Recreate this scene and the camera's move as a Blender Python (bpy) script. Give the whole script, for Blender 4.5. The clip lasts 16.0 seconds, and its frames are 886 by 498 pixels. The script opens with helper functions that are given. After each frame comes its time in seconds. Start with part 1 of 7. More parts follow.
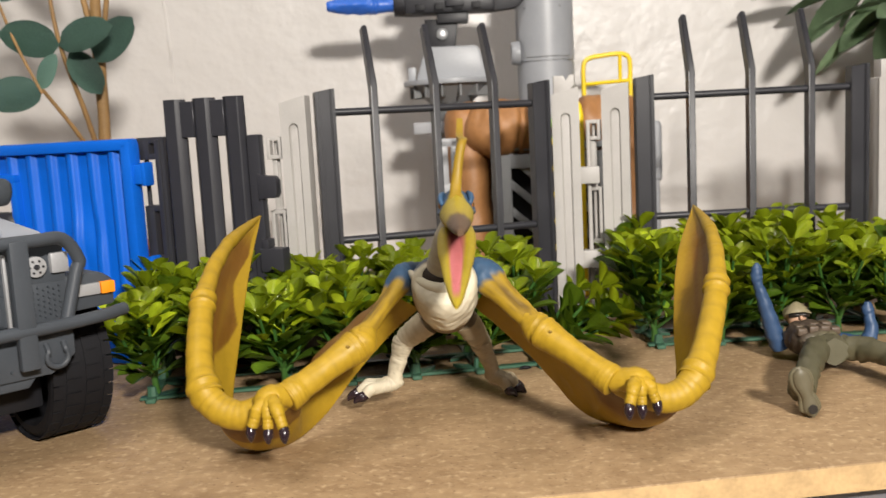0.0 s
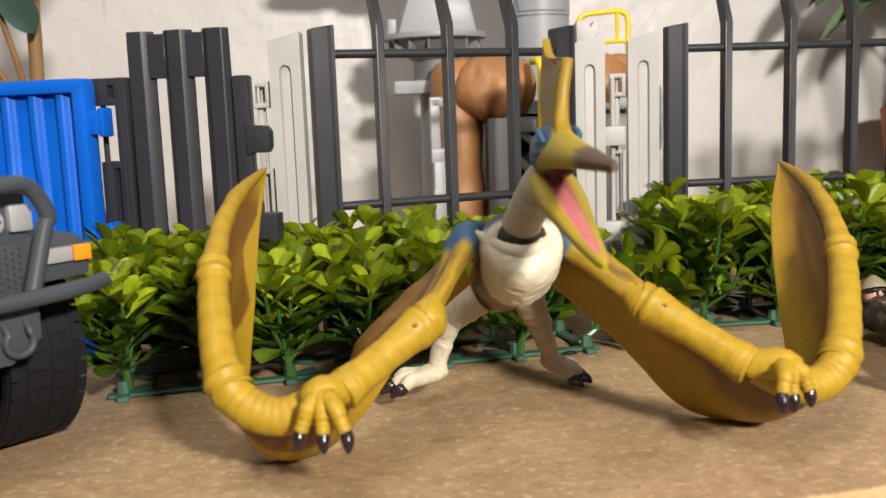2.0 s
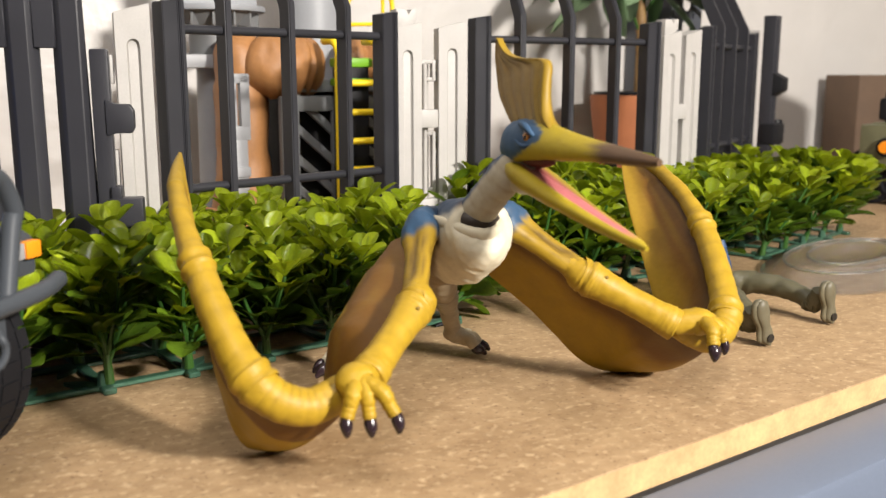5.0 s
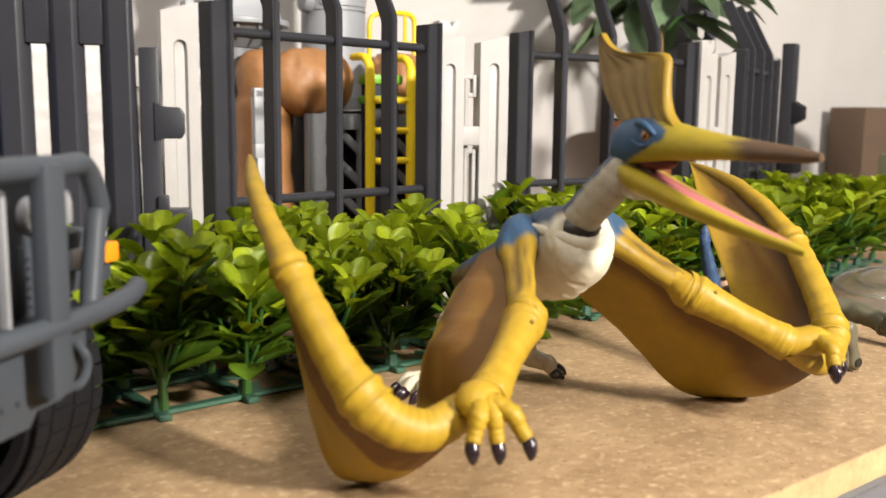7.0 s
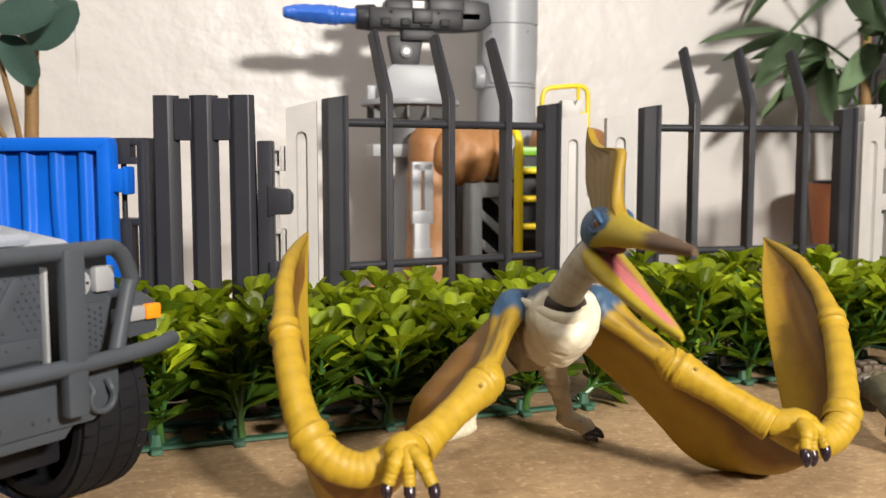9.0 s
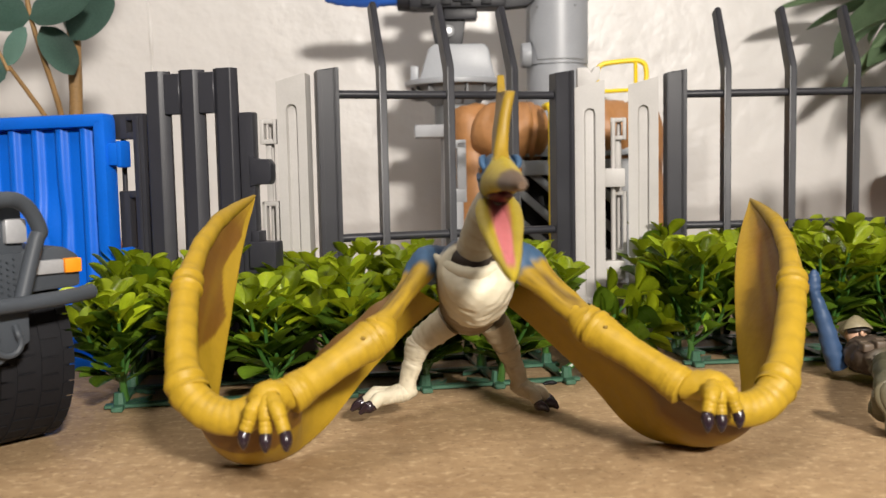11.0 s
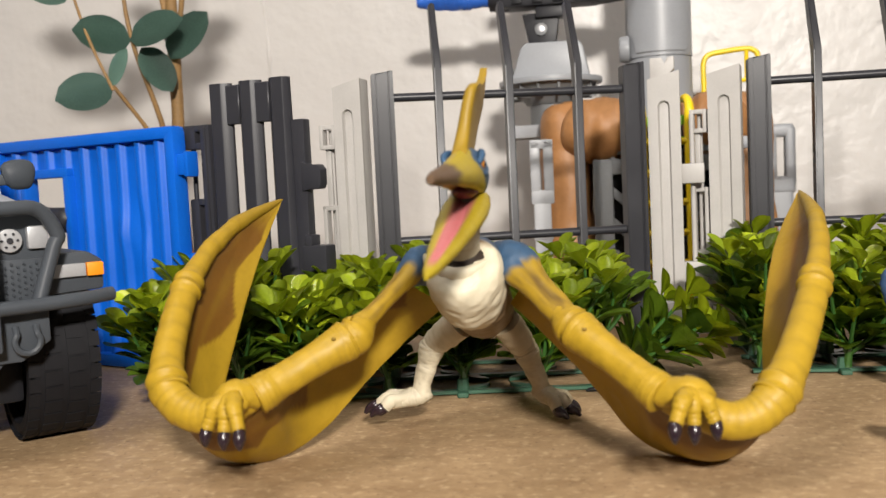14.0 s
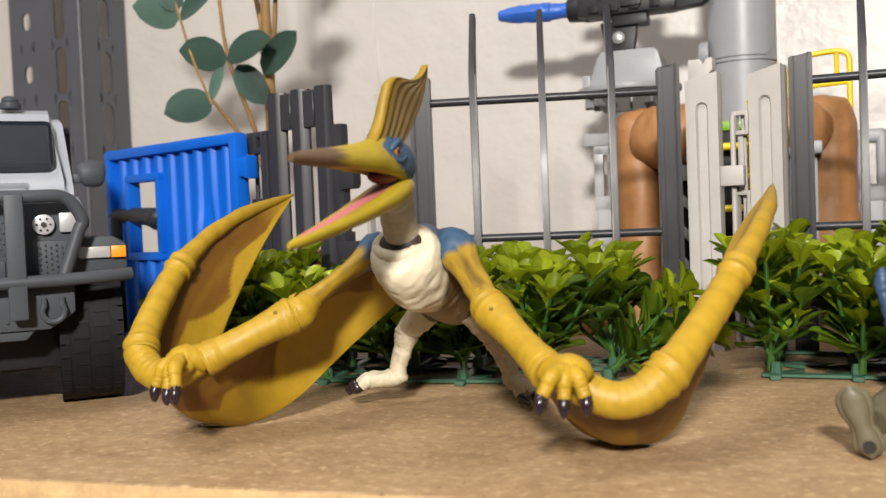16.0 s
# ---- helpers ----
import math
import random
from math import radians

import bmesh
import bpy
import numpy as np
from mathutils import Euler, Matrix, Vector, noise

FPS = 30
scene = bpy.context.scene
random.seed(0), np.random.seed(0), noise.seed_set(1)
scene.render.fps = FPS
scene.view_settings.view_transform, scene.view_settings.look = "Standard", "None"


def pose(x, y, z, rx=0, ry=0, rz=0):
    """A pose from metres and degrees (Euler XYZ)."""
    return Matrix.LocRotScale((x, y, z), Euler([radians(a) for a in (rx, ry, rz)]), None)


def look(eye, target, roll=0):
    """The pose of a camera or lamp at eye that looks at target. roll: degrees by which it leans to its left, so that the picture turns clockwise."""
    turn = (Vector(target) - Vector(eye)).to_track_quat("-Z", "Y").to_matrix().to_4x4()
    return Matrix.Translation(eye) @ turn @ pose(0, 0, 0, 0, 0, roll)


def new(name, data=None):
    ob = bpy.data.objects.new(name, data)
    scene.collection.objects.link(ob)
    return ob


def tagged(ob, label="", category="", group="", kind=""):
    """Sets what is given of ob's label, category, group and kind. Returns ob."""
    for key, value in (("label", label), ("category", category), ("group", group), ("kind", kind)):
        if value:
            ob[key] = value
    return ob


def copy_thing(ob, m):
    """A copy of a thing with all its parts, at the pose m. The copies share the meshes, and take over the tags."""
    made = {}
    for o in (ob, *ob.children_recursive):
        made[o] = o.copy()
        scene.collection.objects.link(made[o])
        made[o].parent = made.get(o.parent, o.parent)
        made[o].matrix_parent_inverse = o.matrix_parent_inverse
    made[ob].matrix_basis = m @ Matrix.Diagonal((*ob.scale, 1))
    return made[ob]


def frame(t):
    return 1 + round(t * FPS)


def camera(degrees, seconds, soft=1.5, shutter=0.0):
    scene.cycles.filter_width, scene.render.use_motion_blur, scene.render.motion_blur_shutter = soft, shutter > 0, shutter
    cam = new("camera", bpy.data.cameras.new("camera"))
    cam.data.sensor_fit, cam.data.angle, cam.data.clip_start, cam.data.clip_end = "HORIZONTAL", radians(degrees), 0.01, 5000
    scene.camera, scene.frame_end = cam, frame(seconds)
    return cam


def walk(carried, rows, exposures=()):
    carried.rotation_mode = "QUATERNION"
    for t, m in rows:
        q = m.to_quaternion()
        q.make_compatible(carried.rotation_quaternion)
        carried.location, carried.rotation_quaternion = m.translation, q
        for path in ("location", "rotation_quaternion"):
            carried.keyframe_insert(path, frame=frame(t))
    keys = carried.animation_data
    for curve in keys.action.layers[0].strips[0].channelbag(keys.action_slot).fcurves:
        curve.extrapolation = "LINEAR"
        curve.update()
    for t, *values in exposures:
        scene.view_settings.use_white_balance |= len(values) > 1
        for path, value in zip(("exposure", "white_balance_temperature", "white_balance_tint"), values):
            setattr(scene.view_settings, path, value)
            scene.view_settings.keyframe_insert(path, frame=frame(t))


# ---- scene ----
cam = camera(51.0, 16.0, soft=1.4, shutter=0.4)
# a small lens close to its subject: near and far things go slightly soft
cam.data.dof.use_dof, cam.data.dof.focus_distance, cam.data.dof.aperture_fstop = True, 0.40, 17.5
METRES, EYE, TILT, LEAN, TURN = 0.8, 0.126, 0.0, 0.0, 0.0
ROWS = [
    (0.0, 0.0, 0.0, 0.0, -0.4, -7.59, 3.03),
    (0.5, -0.0159, -0.0076, 0.0061, -0.63, -7.52, 2.73),
    (1.0, -0.0186, -0.0107, 0.0052, -1.37, -7.56, 2.42),
    (1.5, -0.049, 0.0608, -0.0176, -3.46, -7.73, 2.17),
    (2.0, -0.0711, 0.0959, -0.0242, -6.44, -8.34, 2.09),
    (2.5, -0.1099, 0.1308, -0.0343, -10.66, -9.25, 1.99),
    (3.0, -0.1434, 0.1341, -0.0315, -14.75, -10.27, 1.78),
    (3.5, -0.1743, 0.0868, 0.0073, -18.64, -11.08, 1.47),
    (4.0, -0.1859, 0.0753, 0.0053, -22.5, -11.28, 0.92),
    (6.5, -0.2368, 0.2015, -0.0346, -34.45, -9.55, -0.4),
    (7.0, -0.2387, 0.1733, -0.0293, -31.52, -8.27, -0.64),
    (7.5, -0.2431, 0.1293, -0.0279, -27.13, -7.16, -0.78),
    (8.0, -0.1891, 0.0886, -0.0251, -21.77, -6.42, -0.68),
    (8.5, -0.1606, 0.0802, -0.0127, -16.72, -5.83, -0.36),
    (9.0, -0.1404, 0.0746, -0.0113, -12.56, -5.41, 0.02),
    (9.5, -0.1069, 0.0658, -0.0229, -9.09, -5.03, 0.37),
    (10.0, -0.0796, 0.067, -0.0297, -6.62, -4.8, 0.7),
    (12.5, 0.0155, 0.0744, -0.0394, 3.97, -5.05, 1.74),
    (13.0, 0.0128, 0.082, -0.0377, 5.62, -4.77, 1.95),
    (13.5, 0.0345, 0.0809, -0.0386, 7.37, -4.43, 2.37),
    (14.0, 0.0569, 0.0836, -0.0425, 9.68, -4.06, 2.8),
    (14.5, 0.0847, 0.0977, -0.0491, 12.64, -3.61, 3.05),
    (15.0, 0.1074, 0.0996, -0.0537, 15.91, -3.11, 2.98),
    (15.5, 0.1388, 0.0921, -0.0566, 18.94, -2.58, 2.68),
    (16.0, 0.1677, 0.0887, -0.0623, 22.04, -2.05, 2.34),
]
walk(cam, [(t, pose(0, 0, EYE, TILT, LEAN, TURN) @ pose(METRES * x, METRES * y, METRES * z, 90 + pitch, roll, yaw)) for t, x, y, z, yaw, pitch, roll in ROWS],
     [(0.0, -0.12), (1.0, -0.14), (2.0, -0.05), (3.5, 0.10), (4.5, 0.20), (6.5, 0.36), (7.5, 0.28), (8.5, 0.12), (9.5, 0.02), (10.2, -0.02), (12.5, -0.13), (14.0, -0.11), (16.0, -0.06)])

# ---- light ----
world = bpy.data.worlds.new("room_light")
scene.world = world
world.use_nodes = True
world.node_tree.nodes["Background"].inputs["Color"].default_value = (0.9, 0.95, 1.0, 1)
world.node_tree.nodes["Background"].inputs["Strength"].default_value = 0.02


def area_lamp(name, eye, target, size, watts, colour, size_y=None):
    data = bpy.data.lights.new(name, "AREA")
    data.energy, data.color, data.size = watts, colour, size
    data.shape = "DISK"
    if size_y:
        data.shape, data.size_y = "RECTANGLE", size_y
    ob = new(name, data)
    ob.matrix_world = look(eye, target)
    return ob


LAMP = Vector((0.275, -0.55, 0.495))
area_lamp("desk_lamp_light", LAMP, (0.02, 0.5, 0.06), 0.112, 22.0, (1.0, 0.94, 0.865), 0.070)
# unseen lamp added below the ceiling as soft fill, set left to lift that side
area_lamp("ceiling_fill_light", (-0.35, -0.3, 1.52), (0.1, 0.4, 0.0), 0.6, 15.5, (1.0, 0.955, 0.92))

# ---- materials ----
def material(name, colour, rough=0.45, metal=0.0, vary=0.08, grain=60.0, bump=0.05, fine=900.0, second=None, coat=0.0, spec=0.5, rvary=0.12, island=False, each=0.0, depth=0.0006):
    """A painted or moulded surface: two scales of colour change, wear in the gloss and fine relief."""
    m = bpy.data.materials.new(name)
    m.use_nodes = True
    n, l = m.node_tree.nodes, m.node_tree.links
    b = n["Principled BSDF"]
    b.inputs["Metallic"].default_value = metal
    b.inputs["Coat Weight"].default_value = coat
    b.inputs["Specular IOR Level"].default_value = spec
    co = n.new("ShaderNodeTexCoord")
    big = n.new("ShaderNodeTexNoise")
    big.inputs["Scale"].default_value, big.inputs["Detail"].default_value = grain, 6
    small = n.new("ShaderNodeTexNoise")
    small.inputs["Scale"].default_value, small.inputs["Detail"].default_value = fine, 4
    l.new(co.outputs["Object"], big.inputs["Vector"])
    l.new(co.outputs["Object"], small.inputs["Vector"])
    dark = [c * (1 - 2.2 * vary) for c in colour]
    lite = second or [min(1, c * (1 + 1.6 * vary)) for c in colour]
    ramp = n.new("ShaderNodeValToRGB")
    ramp.color_ramp.elements[0].position, ramp.color_ramp.elements[1].position = 0.3, 0.72
    ramp.color_ramp.elements[0].color, ramp.color_ramp.elements[1].color = (*dark, 1), (*lite, 1)
    mix = n.new("ShaderNodeMath")
    mix.operation = "MULTIPLY_ADD"
    l.new(small.outputs["Fac"], mix.inputs[0])
    mix.inputs[1].default_value = 0.35
    add = n.new("ShaderNodeMath")
    add.operation = "MULTIPLY_ADD"
    l.new(big.outputs["Fac"], add.inputs[0])
    add.inputs[1].default_value, add.inputs[2].default_value = 0.65, 0.0
    l.new(add.outputs[0], mix.inputs[2])
    last = mix
    if each:
        src = n.new("ShaderNodeNewGeometry") if island else n.new("ShaderNodeObjectInfo")
        rnd = n.new("ShaderNodeMath")
        rnd.operation = "MULTIPLY_ADD"
        l.new(src.outputs["Random Per Island" if island else "Random"], rnd.inputs[0])
        rnd.inputs[1].default_value = each
        off = n.new("ShaderNodeMath")
        off.operation = "SUBTRACT"
        l.new(mix.outputs[0], off.inputs[0])
        off.inputs[1].default_value = each / 2
        l.new(off.outputs[0], rnd.inputs[2])
        last = rnd
    l.new(last.outputs[0], ramp.inputs["Fac"])
    l.new(ramp.outputs["Color"], b.inputs["Base Color"])
    rr = n.new("ShaderNodeMapRange")
    rr.inputs["To Min"].default_value, rr.inputs["To Max"].default_value = max(0.02, rough - rvary), min(1, rough + rvary)
    l.new(big.outputs["Fac"], rr.inputs["Value"])
    l.new(rr.outputs["Result"], b.inputs["Roughness"])
    if bump:
        bp = n.new("ShaderNodeBump")
        bp.inputs["Strength"].default_value, bp.inputs["Distance"].default_value = bump, depth
        l.new(mix.outputs[0], bp.inputs["Height"])
        l.new(bp.outputs["Normal"], b.inputs["Normal"])
    return m


def painted(name, rough=0.4, bump=0.25, fine=700.0, vary=0.16):
    """Plastic whose colours were painted on the piece (colour attribute paint)."""
    m = material(name, (0.5, 0.5, 0.5), rough, bump=bump, fine=fine, grain=160)
    n, l = m.node_tree.nodes, m.node_tree.links
    at = n.new("ShaderNodeAttribute")
    at.attribute_name = "paint"
    mul = n.new("ShaderNodeMix")
    mul.data_type, mul.blend_type = "RGBA", "MULTIPLY"
    mul.inputs["Factor"].default_value = 1.0
    ramp = [x for x in n if x.type == "VALTORGB"][0]
    ramp.color_ramp.elements[0].color = (1 - vary, 1 - vary, 1 - 1.1 * vary, 1)
    ramp.color_ramp.elements[1].color = (1 + 0.3 * vary, 1 + 0.3 * vary, 1 + 0.3 * vary, 1)
    l.new(at.outputs["Color"], mul.inputs["A"])
    l.new(ramp.outputs["Color"], mul.inputs["B"])
    l.new(mul.outputs["Result"], n["Principled BSDF"].inputs["Base Color"])
    return m


def board_material():
    """Hardboard: tan fibre, flecks and faint streaks."""
    m = bpy.data.materials.new("hardboard")
    m.use_nodes = True
    n, l = m.node_tree.nodes, m.node_tree.links
    b = n["Principled BSDF"]
    b.inputs["Roughness"].default_value = 0.62
    b.inputs["Specular IOR Level"].default_value = 0.3
    co = n.new("ShaderNodeTexCoord")
    stretch = n.new("ShaderNodeMapping")
    stretch.inputs["Scale"].default_value = (0.85, 1.0, 1.0)
    l.new(co.outputs["Object"], stretch.inputs["Vector"])
    tex = []
    for scale, detail in ((26, 5), (150, 6), (330, 4), (620, 2)):
        t = n.new("ShaderNodeTexNoise")
        t.inputs["Scale"].default_value, t.inputs["Detail"].default_value = scale, detail
        l.new(stretch.outputs["Vector"], t.inputs["Vector"])
        tex.append(t)
    base = n.new("ShaderNodeValToRGB")
    e = base.color_ramp.elements
    e[0].position, e[0].color = 0.32, (0.27, 0.172, 0.090, 1)
    e[1].position, e[1].color = 0.70, (0.43, 0.295, 0.163, 1)
    s = n.new("ShaderNodeMath")
    s.operation = "MULTIPLY_ADD"
    l.new(tex[1].outputs["Fac"], s.inputs[0])
    s.inputs[1].default_value = 0.6
    h = n.new("ShaderNodeMath")
    h.operation = "MULTIPLY"
    h.inputs[1].default_value = 0.4
    l.new(tex[0].outputs["Fac"], h.inputs[0])
    l.new(h.outputs[0], s.inputs[2])
    l.new(s.outputs[0], base.inputs["Fac"])
    fleck = n.new("ShaderNodeValToRGB")
    fe = fleck.color_ramp.elements
    fe[0].position, fe[0].color = 0.54, (0, 0, 0, 1)
    fe[1].position, fe[1].color = 0.70, (1, 1, 1, 1)
    l.new(tex[2].outputs["Fac"], fleck.inputs["Fac"])
    mix = n.new("ShaderNodeMix")
    mix.data_type = "RGBA"
    l.new(fleck.outputs["Color"], mix.inputs["Factor"])
    l.new(base.outputs["Color"], mix.inputs["A"])
    mix.inputs["B"].default_value = (0.50, 0.36, 0.21, 1)
    dk = n.new("ShaderNodeValToRGB")
    de = dk.color_ramp.elements
    de[0].position, de[0].color = 0.27, (1, 1, 1, 1)
    de[1].position, de[1].color = 0.40, (0, 0, 0, 1)
    l.new(tex[3].outputs["Fac"], dk.inputs["Fac"])
    mix2 = n.new("ShaderNodeMix")
    mix2.data_type = "RGBA"
    l.new(dk.outputs["Color"], mix2.inputs["Factor"])
    l.new(mix.outputs["Result"], mix2.inputs["A"])
    mix2.inputs["B"].default_value = (0.21, 0.13, 0.072, 1)
    l.new(mix2.outputs["Result"], b.inputs["Base Color"])
    bp = n.new("ShaderNodeBump")
    bp.inputs["Strength"].default_value, bp.inputs["Distance"].default_value = 0.5, 0.0009
    l.new(tex[1].outputs["Fac"], bp.inputs["Height"])
    l.new(bp.outputs["Normal"], b.inputs["Normal"])
    return m


MAT_BOARD = board_material()
MAT_EDGE = material("board_edge", (0.50, 0.33, 0.155), 0.7, vary=0.13, grain=90, bump=0.5, fine=600)
MAT_STEEL = material("grey_painted_steel", (0.125, 0.150, 0.205), 0.4, vary=0.05, grain=12)
MAT_UPRIGHT = material("dark_painted_steel", (0.085, 0.090, 0.108), 0.36, vary=0.06, grain=20)
MAT_WALL = material("white_plaster", (0.585, 0.560, 0.535), 0.38, vary=0.02, grain=11, bump=0.9, fine=38, rvary=0.10, depth=0.005)
MAT_ROOM = material("room_paint", (0.68, 0.66, 0.63), 0.8, vary=0.03, grain=2, bump=0)
MAT_FLOOR = material("room_floor", (0.16, 0.15, 0.15), 0.6, vary=0.1, grain=4, bump=0)
MAT_CHAR = material("charcoal_plastic", (0.026, 0.026, 0.031), 0.36, spec=0.34, vary=0.07, grain=45, bump=0.12, fine=1500)
MAT_GATE = material("charcoal_gate_plastic", (0.030, 0.030, 0.036), 0.36, spec=0.36, vary=0.06, grain=35, bump=0.12, fine=1500)
MAT_POST = material("warm_grey_plastic", (0.42, 0.40, 0.38), 0.5, vary=0.05, grain=55, bump=0.16, fine=1100)
MAT_BLUE = material("bright_blue_plastic", (0.003, 0.112, 0.57), 0.40, spec=0.32, vary=0.06, grain=30, bump=0.08)
MAT_MISSILE = material("missile_blue_plastic", (0.03, 0.13, 0.55), 0.35, vary=0.06)
MAT_GREY = material("mid_grey_plastic", (0.30, 0.31, 0.33), 0.42, vary=0.05, grain=40)
MAT_GREYD = material("dull_grey_plastic", (0.20, 0.205, 0.21), 0.48, vary=0.06, grain=40)
MAT_PALE = material("pale_grey_plastic", (0.36, 0.365, 0.38), 0.4, vary=0.05, grain=40)
MAT_GUN = material("dark_gunmetal_plastic", (0.024, 0.024, 0.028), 0.42, spec=0.28, vary=0.07)
MAT_CHROME = material("bright_screw_metal", (0.5, 0.5, 0.52), 0.42, 1.0, vary=0.05)
MAT_YELLOW = material("bright_yellow_plastic", (0.83, 0.60, 0.012), 0.36, vary=0.05)
MAT_LIME = material("lime_plastic", (0.16, 0.38, 0.02), 0.4, vary=0.06)
MAT_BROWN = material("moulded_brown_rock_plastic", (0.36, 0.168, 0.060), 0.5, vary=0.12, grain=34, bump=0.6, fine=260, depth=0.001)
MAT_BLACK = material("black_plastic", (0.012, 0.012, 0.014), 0.5, spec=0.2, vary=0.06)
MAT_TYRE = material("black_rubber", (0.011, 0.011, 0.013), 0.62, vary=0.1, bump=0.2, spec=0.15)
MAT_CARDARK = material("dark_grey_car_plastic", (0.054, 0.061, 0.071), 0.46, spec=0.20, vary=0.06, grain=50, bump=0.14, fine=1300)
MAT_CARLITE = material("silver_grey_car_paint", (0.32, 0.345, 0.40), 0.32, vary=0.04, grain=25, coat=0.3)
MAT_CARGLASS = material("smoked_windscreen", (0.022, 0.026, 0.036), 0.12, vary=0.05, bump=0)
MAT_SILVER = material("silver_paint", (0.42, 0.42, 0.43), 0.34, 0.3, vary=0.06)
MAT_ORANGE = material("orange_paint", (0.85, 0.27, 0.01), 0.4, vary=0.05)
MAT_LEAF = material("leaf_green_plastic", (0.345, 0.450, 0.018), 0.29, coat=0.25, vary=0.12, grain=40, bump=0.12, each=0.5, second=(0.50, 0.58, 0.028))
MAT_LEAFD = material("deep_green_plastic", (0.135, 0.245, 0.026), 0.29, coat=0.25, vary=0.16, grain=40, bump=0.12, each=0.5, second=(0.24, 0.37, 0.03))
MAT_LEAFJ = material("leaf_green_plastic_rest", (0.345, 0.450, 0.018), 0.29, coat=0.25, vary=0.12, grain=40, bump=0.12, each=0.5, island=True, second=(0.50, 0.58, 0.028))
MAT_LEAFDJ = material("deep_green_plastic_rest", (0.135, 0.245, 0.026), 0.29, coat=0.25, vary=0.16, grain=40, bump=0.12, each=0.5, island=True, second=(0.24, 0.37, 0.03))
MAT_GRID = material("dark_green_mat_plastic", (0.045, 0.115, 0.072), 0.40, vary=0.1)
MAT_STEM = material("stem_green_plastic", (0.038, 0.105, 0.020), 0.3, vary=0.1)
MAT_EUCA = material("blue_green_leaf_fabric", (0.105, 0.195, 0.155), 0.5, vary=0.14, grain=30, bump=0.1, each=0.35)
MAT_OLIVE = material("olive_leaf_fabric", (0.19, 0.275, 0.155), 0.45, vary=0.16, grain=30, bump=0.1, each=0.4)
MAT_TWIG = material("tan_twig", (0.30, 0.175, 0.065), 0.65, vary=0.2, grain=70, bump=0.5)
MAT_TERRA = material("terracotta", (0.36, 0.125, 0.05), 0.8, vary=0.1, grain=40, bump=0.3)
MAT_CARD = material("brown_cardboard", (0.125, 0.080, 0.052), 0.8, vary=0.08)
MAT_TRUCKG = material("drab_green_plastic", (0.14, 0.135, 0.075), 0.5, vary=0.08)
MAT_CLEAR = material("clear_plastic", (0.78, 0.78, 0.76), 0.13, vary=0.03, bump=0)
_b = MAT_CLEAR.node_tree.nodes["Principled BSDF"]
_b.inputs["Transmission Weight"].default_value, _b.inputs["IOR"].default_value = 0.93, 1.4
MAT_TOY = painted("painted_toy_vinyl", 0.50, bump=0.45, fine=520)
MAT_TOY.node_tree.nodes["Principled BSDF"].inputs["Specular IOR Level"].default_value = 0.36
MAT_CLAW = painted("glossy_painted_vinyl", 0.22, bump=0.1)
MAT_FIGURE = painted("painted_figure_plastic", 0.48)


def let_light_through(m, share):
    """Thin leaves pass some of the light that falls on them."""
    n, l = m.node_tree.nodes, m.node_tree.links
    b, o = n["Principled BSDF"], [x for x in n if x.type == "OUTPUT_MATERIAL"][0]
    colour = b.inputs["Base Color"].links[0].from_socket
    thin = n.new("ShaderNodeBsdfTranslucent")
    l.new(colour, thin.inputs["Color"])
    mix = n.new("ShaderNodeMixShader")
    mix.inputs["Fac"].default_value = share
    l.new(b.outputs["BSDF"], mix.inputs[1])
    l.new(thin.outputs["BSDF"], mix.inputs[2])
    l.new(mix.outputs["Shader"], o.inputs["Surface"])


for leafy in (MAT_LEAF, MAT_LEAFD, MAT_LEAFJ, MAT_LEAFDJ):
    let_light_through(leafy, 0.40)

# ---- building tools ----
def place(ob, m):
    ob.matrix_world = m
    return ob


def mesh_of(name, bm, mats, smooth=True, angle=40):
    bmesh.ops.recalc_face_normals(bm, faces=bm.faces)
    me = bpy.data.meshes.new(name)
    lim = radians(angle)
    for f in bm.faces:
        f.smooth = smooth
    for e in bm.edges:
        if len(e.link_faces) == 2 and e.calc_face_angle(0) > lim:
            e.smooth = False
    bm.to_mesh(me)
    bm.free()
    for mt in mats if isinstance(mats, (list, tuple)) else [mats]:
        me.materials.append(mt)
    return me


def thing(name, m, label, category, group="", kind=""):
    ob = new(name)
    ob.empty_display_size = 0.01
    ob.matrix_world = m
    return tagged(ob, label, category, group, kind)


def part(name, bm, mat, parent, label="", smooth=True, angle=40):
    ob = new(name, mesh_of(name, bm, mat, smooth, angle))
    ob.parent = parent
    return tagged(ob, label)


def solo(name, bm, mat, m, label, category, group="", kind="", angle=40):
    ob = new(name, mesh_of(name, bm, mat, True, angle))
    ob.matrix_world = m
    return tagged(ob, label, category, group, kind)


def fresh():
    return bmesh.new()


def box(bm, c, s, bevel=0.0, turn=None, seg=2):
    """A box of size s about c, with rounded edges; turn: a matrix about its centre."""
    r = bmesh.ops.create_cube(bm, size=1.0)
    vs = r["verts"]
    m = Matrix.Translation(c) @ (turn.to_4x4() if turn else Matrix.Identity(4)) @ Matrix.Diagonal((*s, 1))
    bmesh.ops.transform(bm, matrix=m, verts=vs)
    if bevel:
        es = list({e for v in vs for e in v.link_edges})
        bmesh.ops.bevel(bm, geom=es, offset=bevel, segments=seg, affect="EDGES", profile=0.6)
    return bm


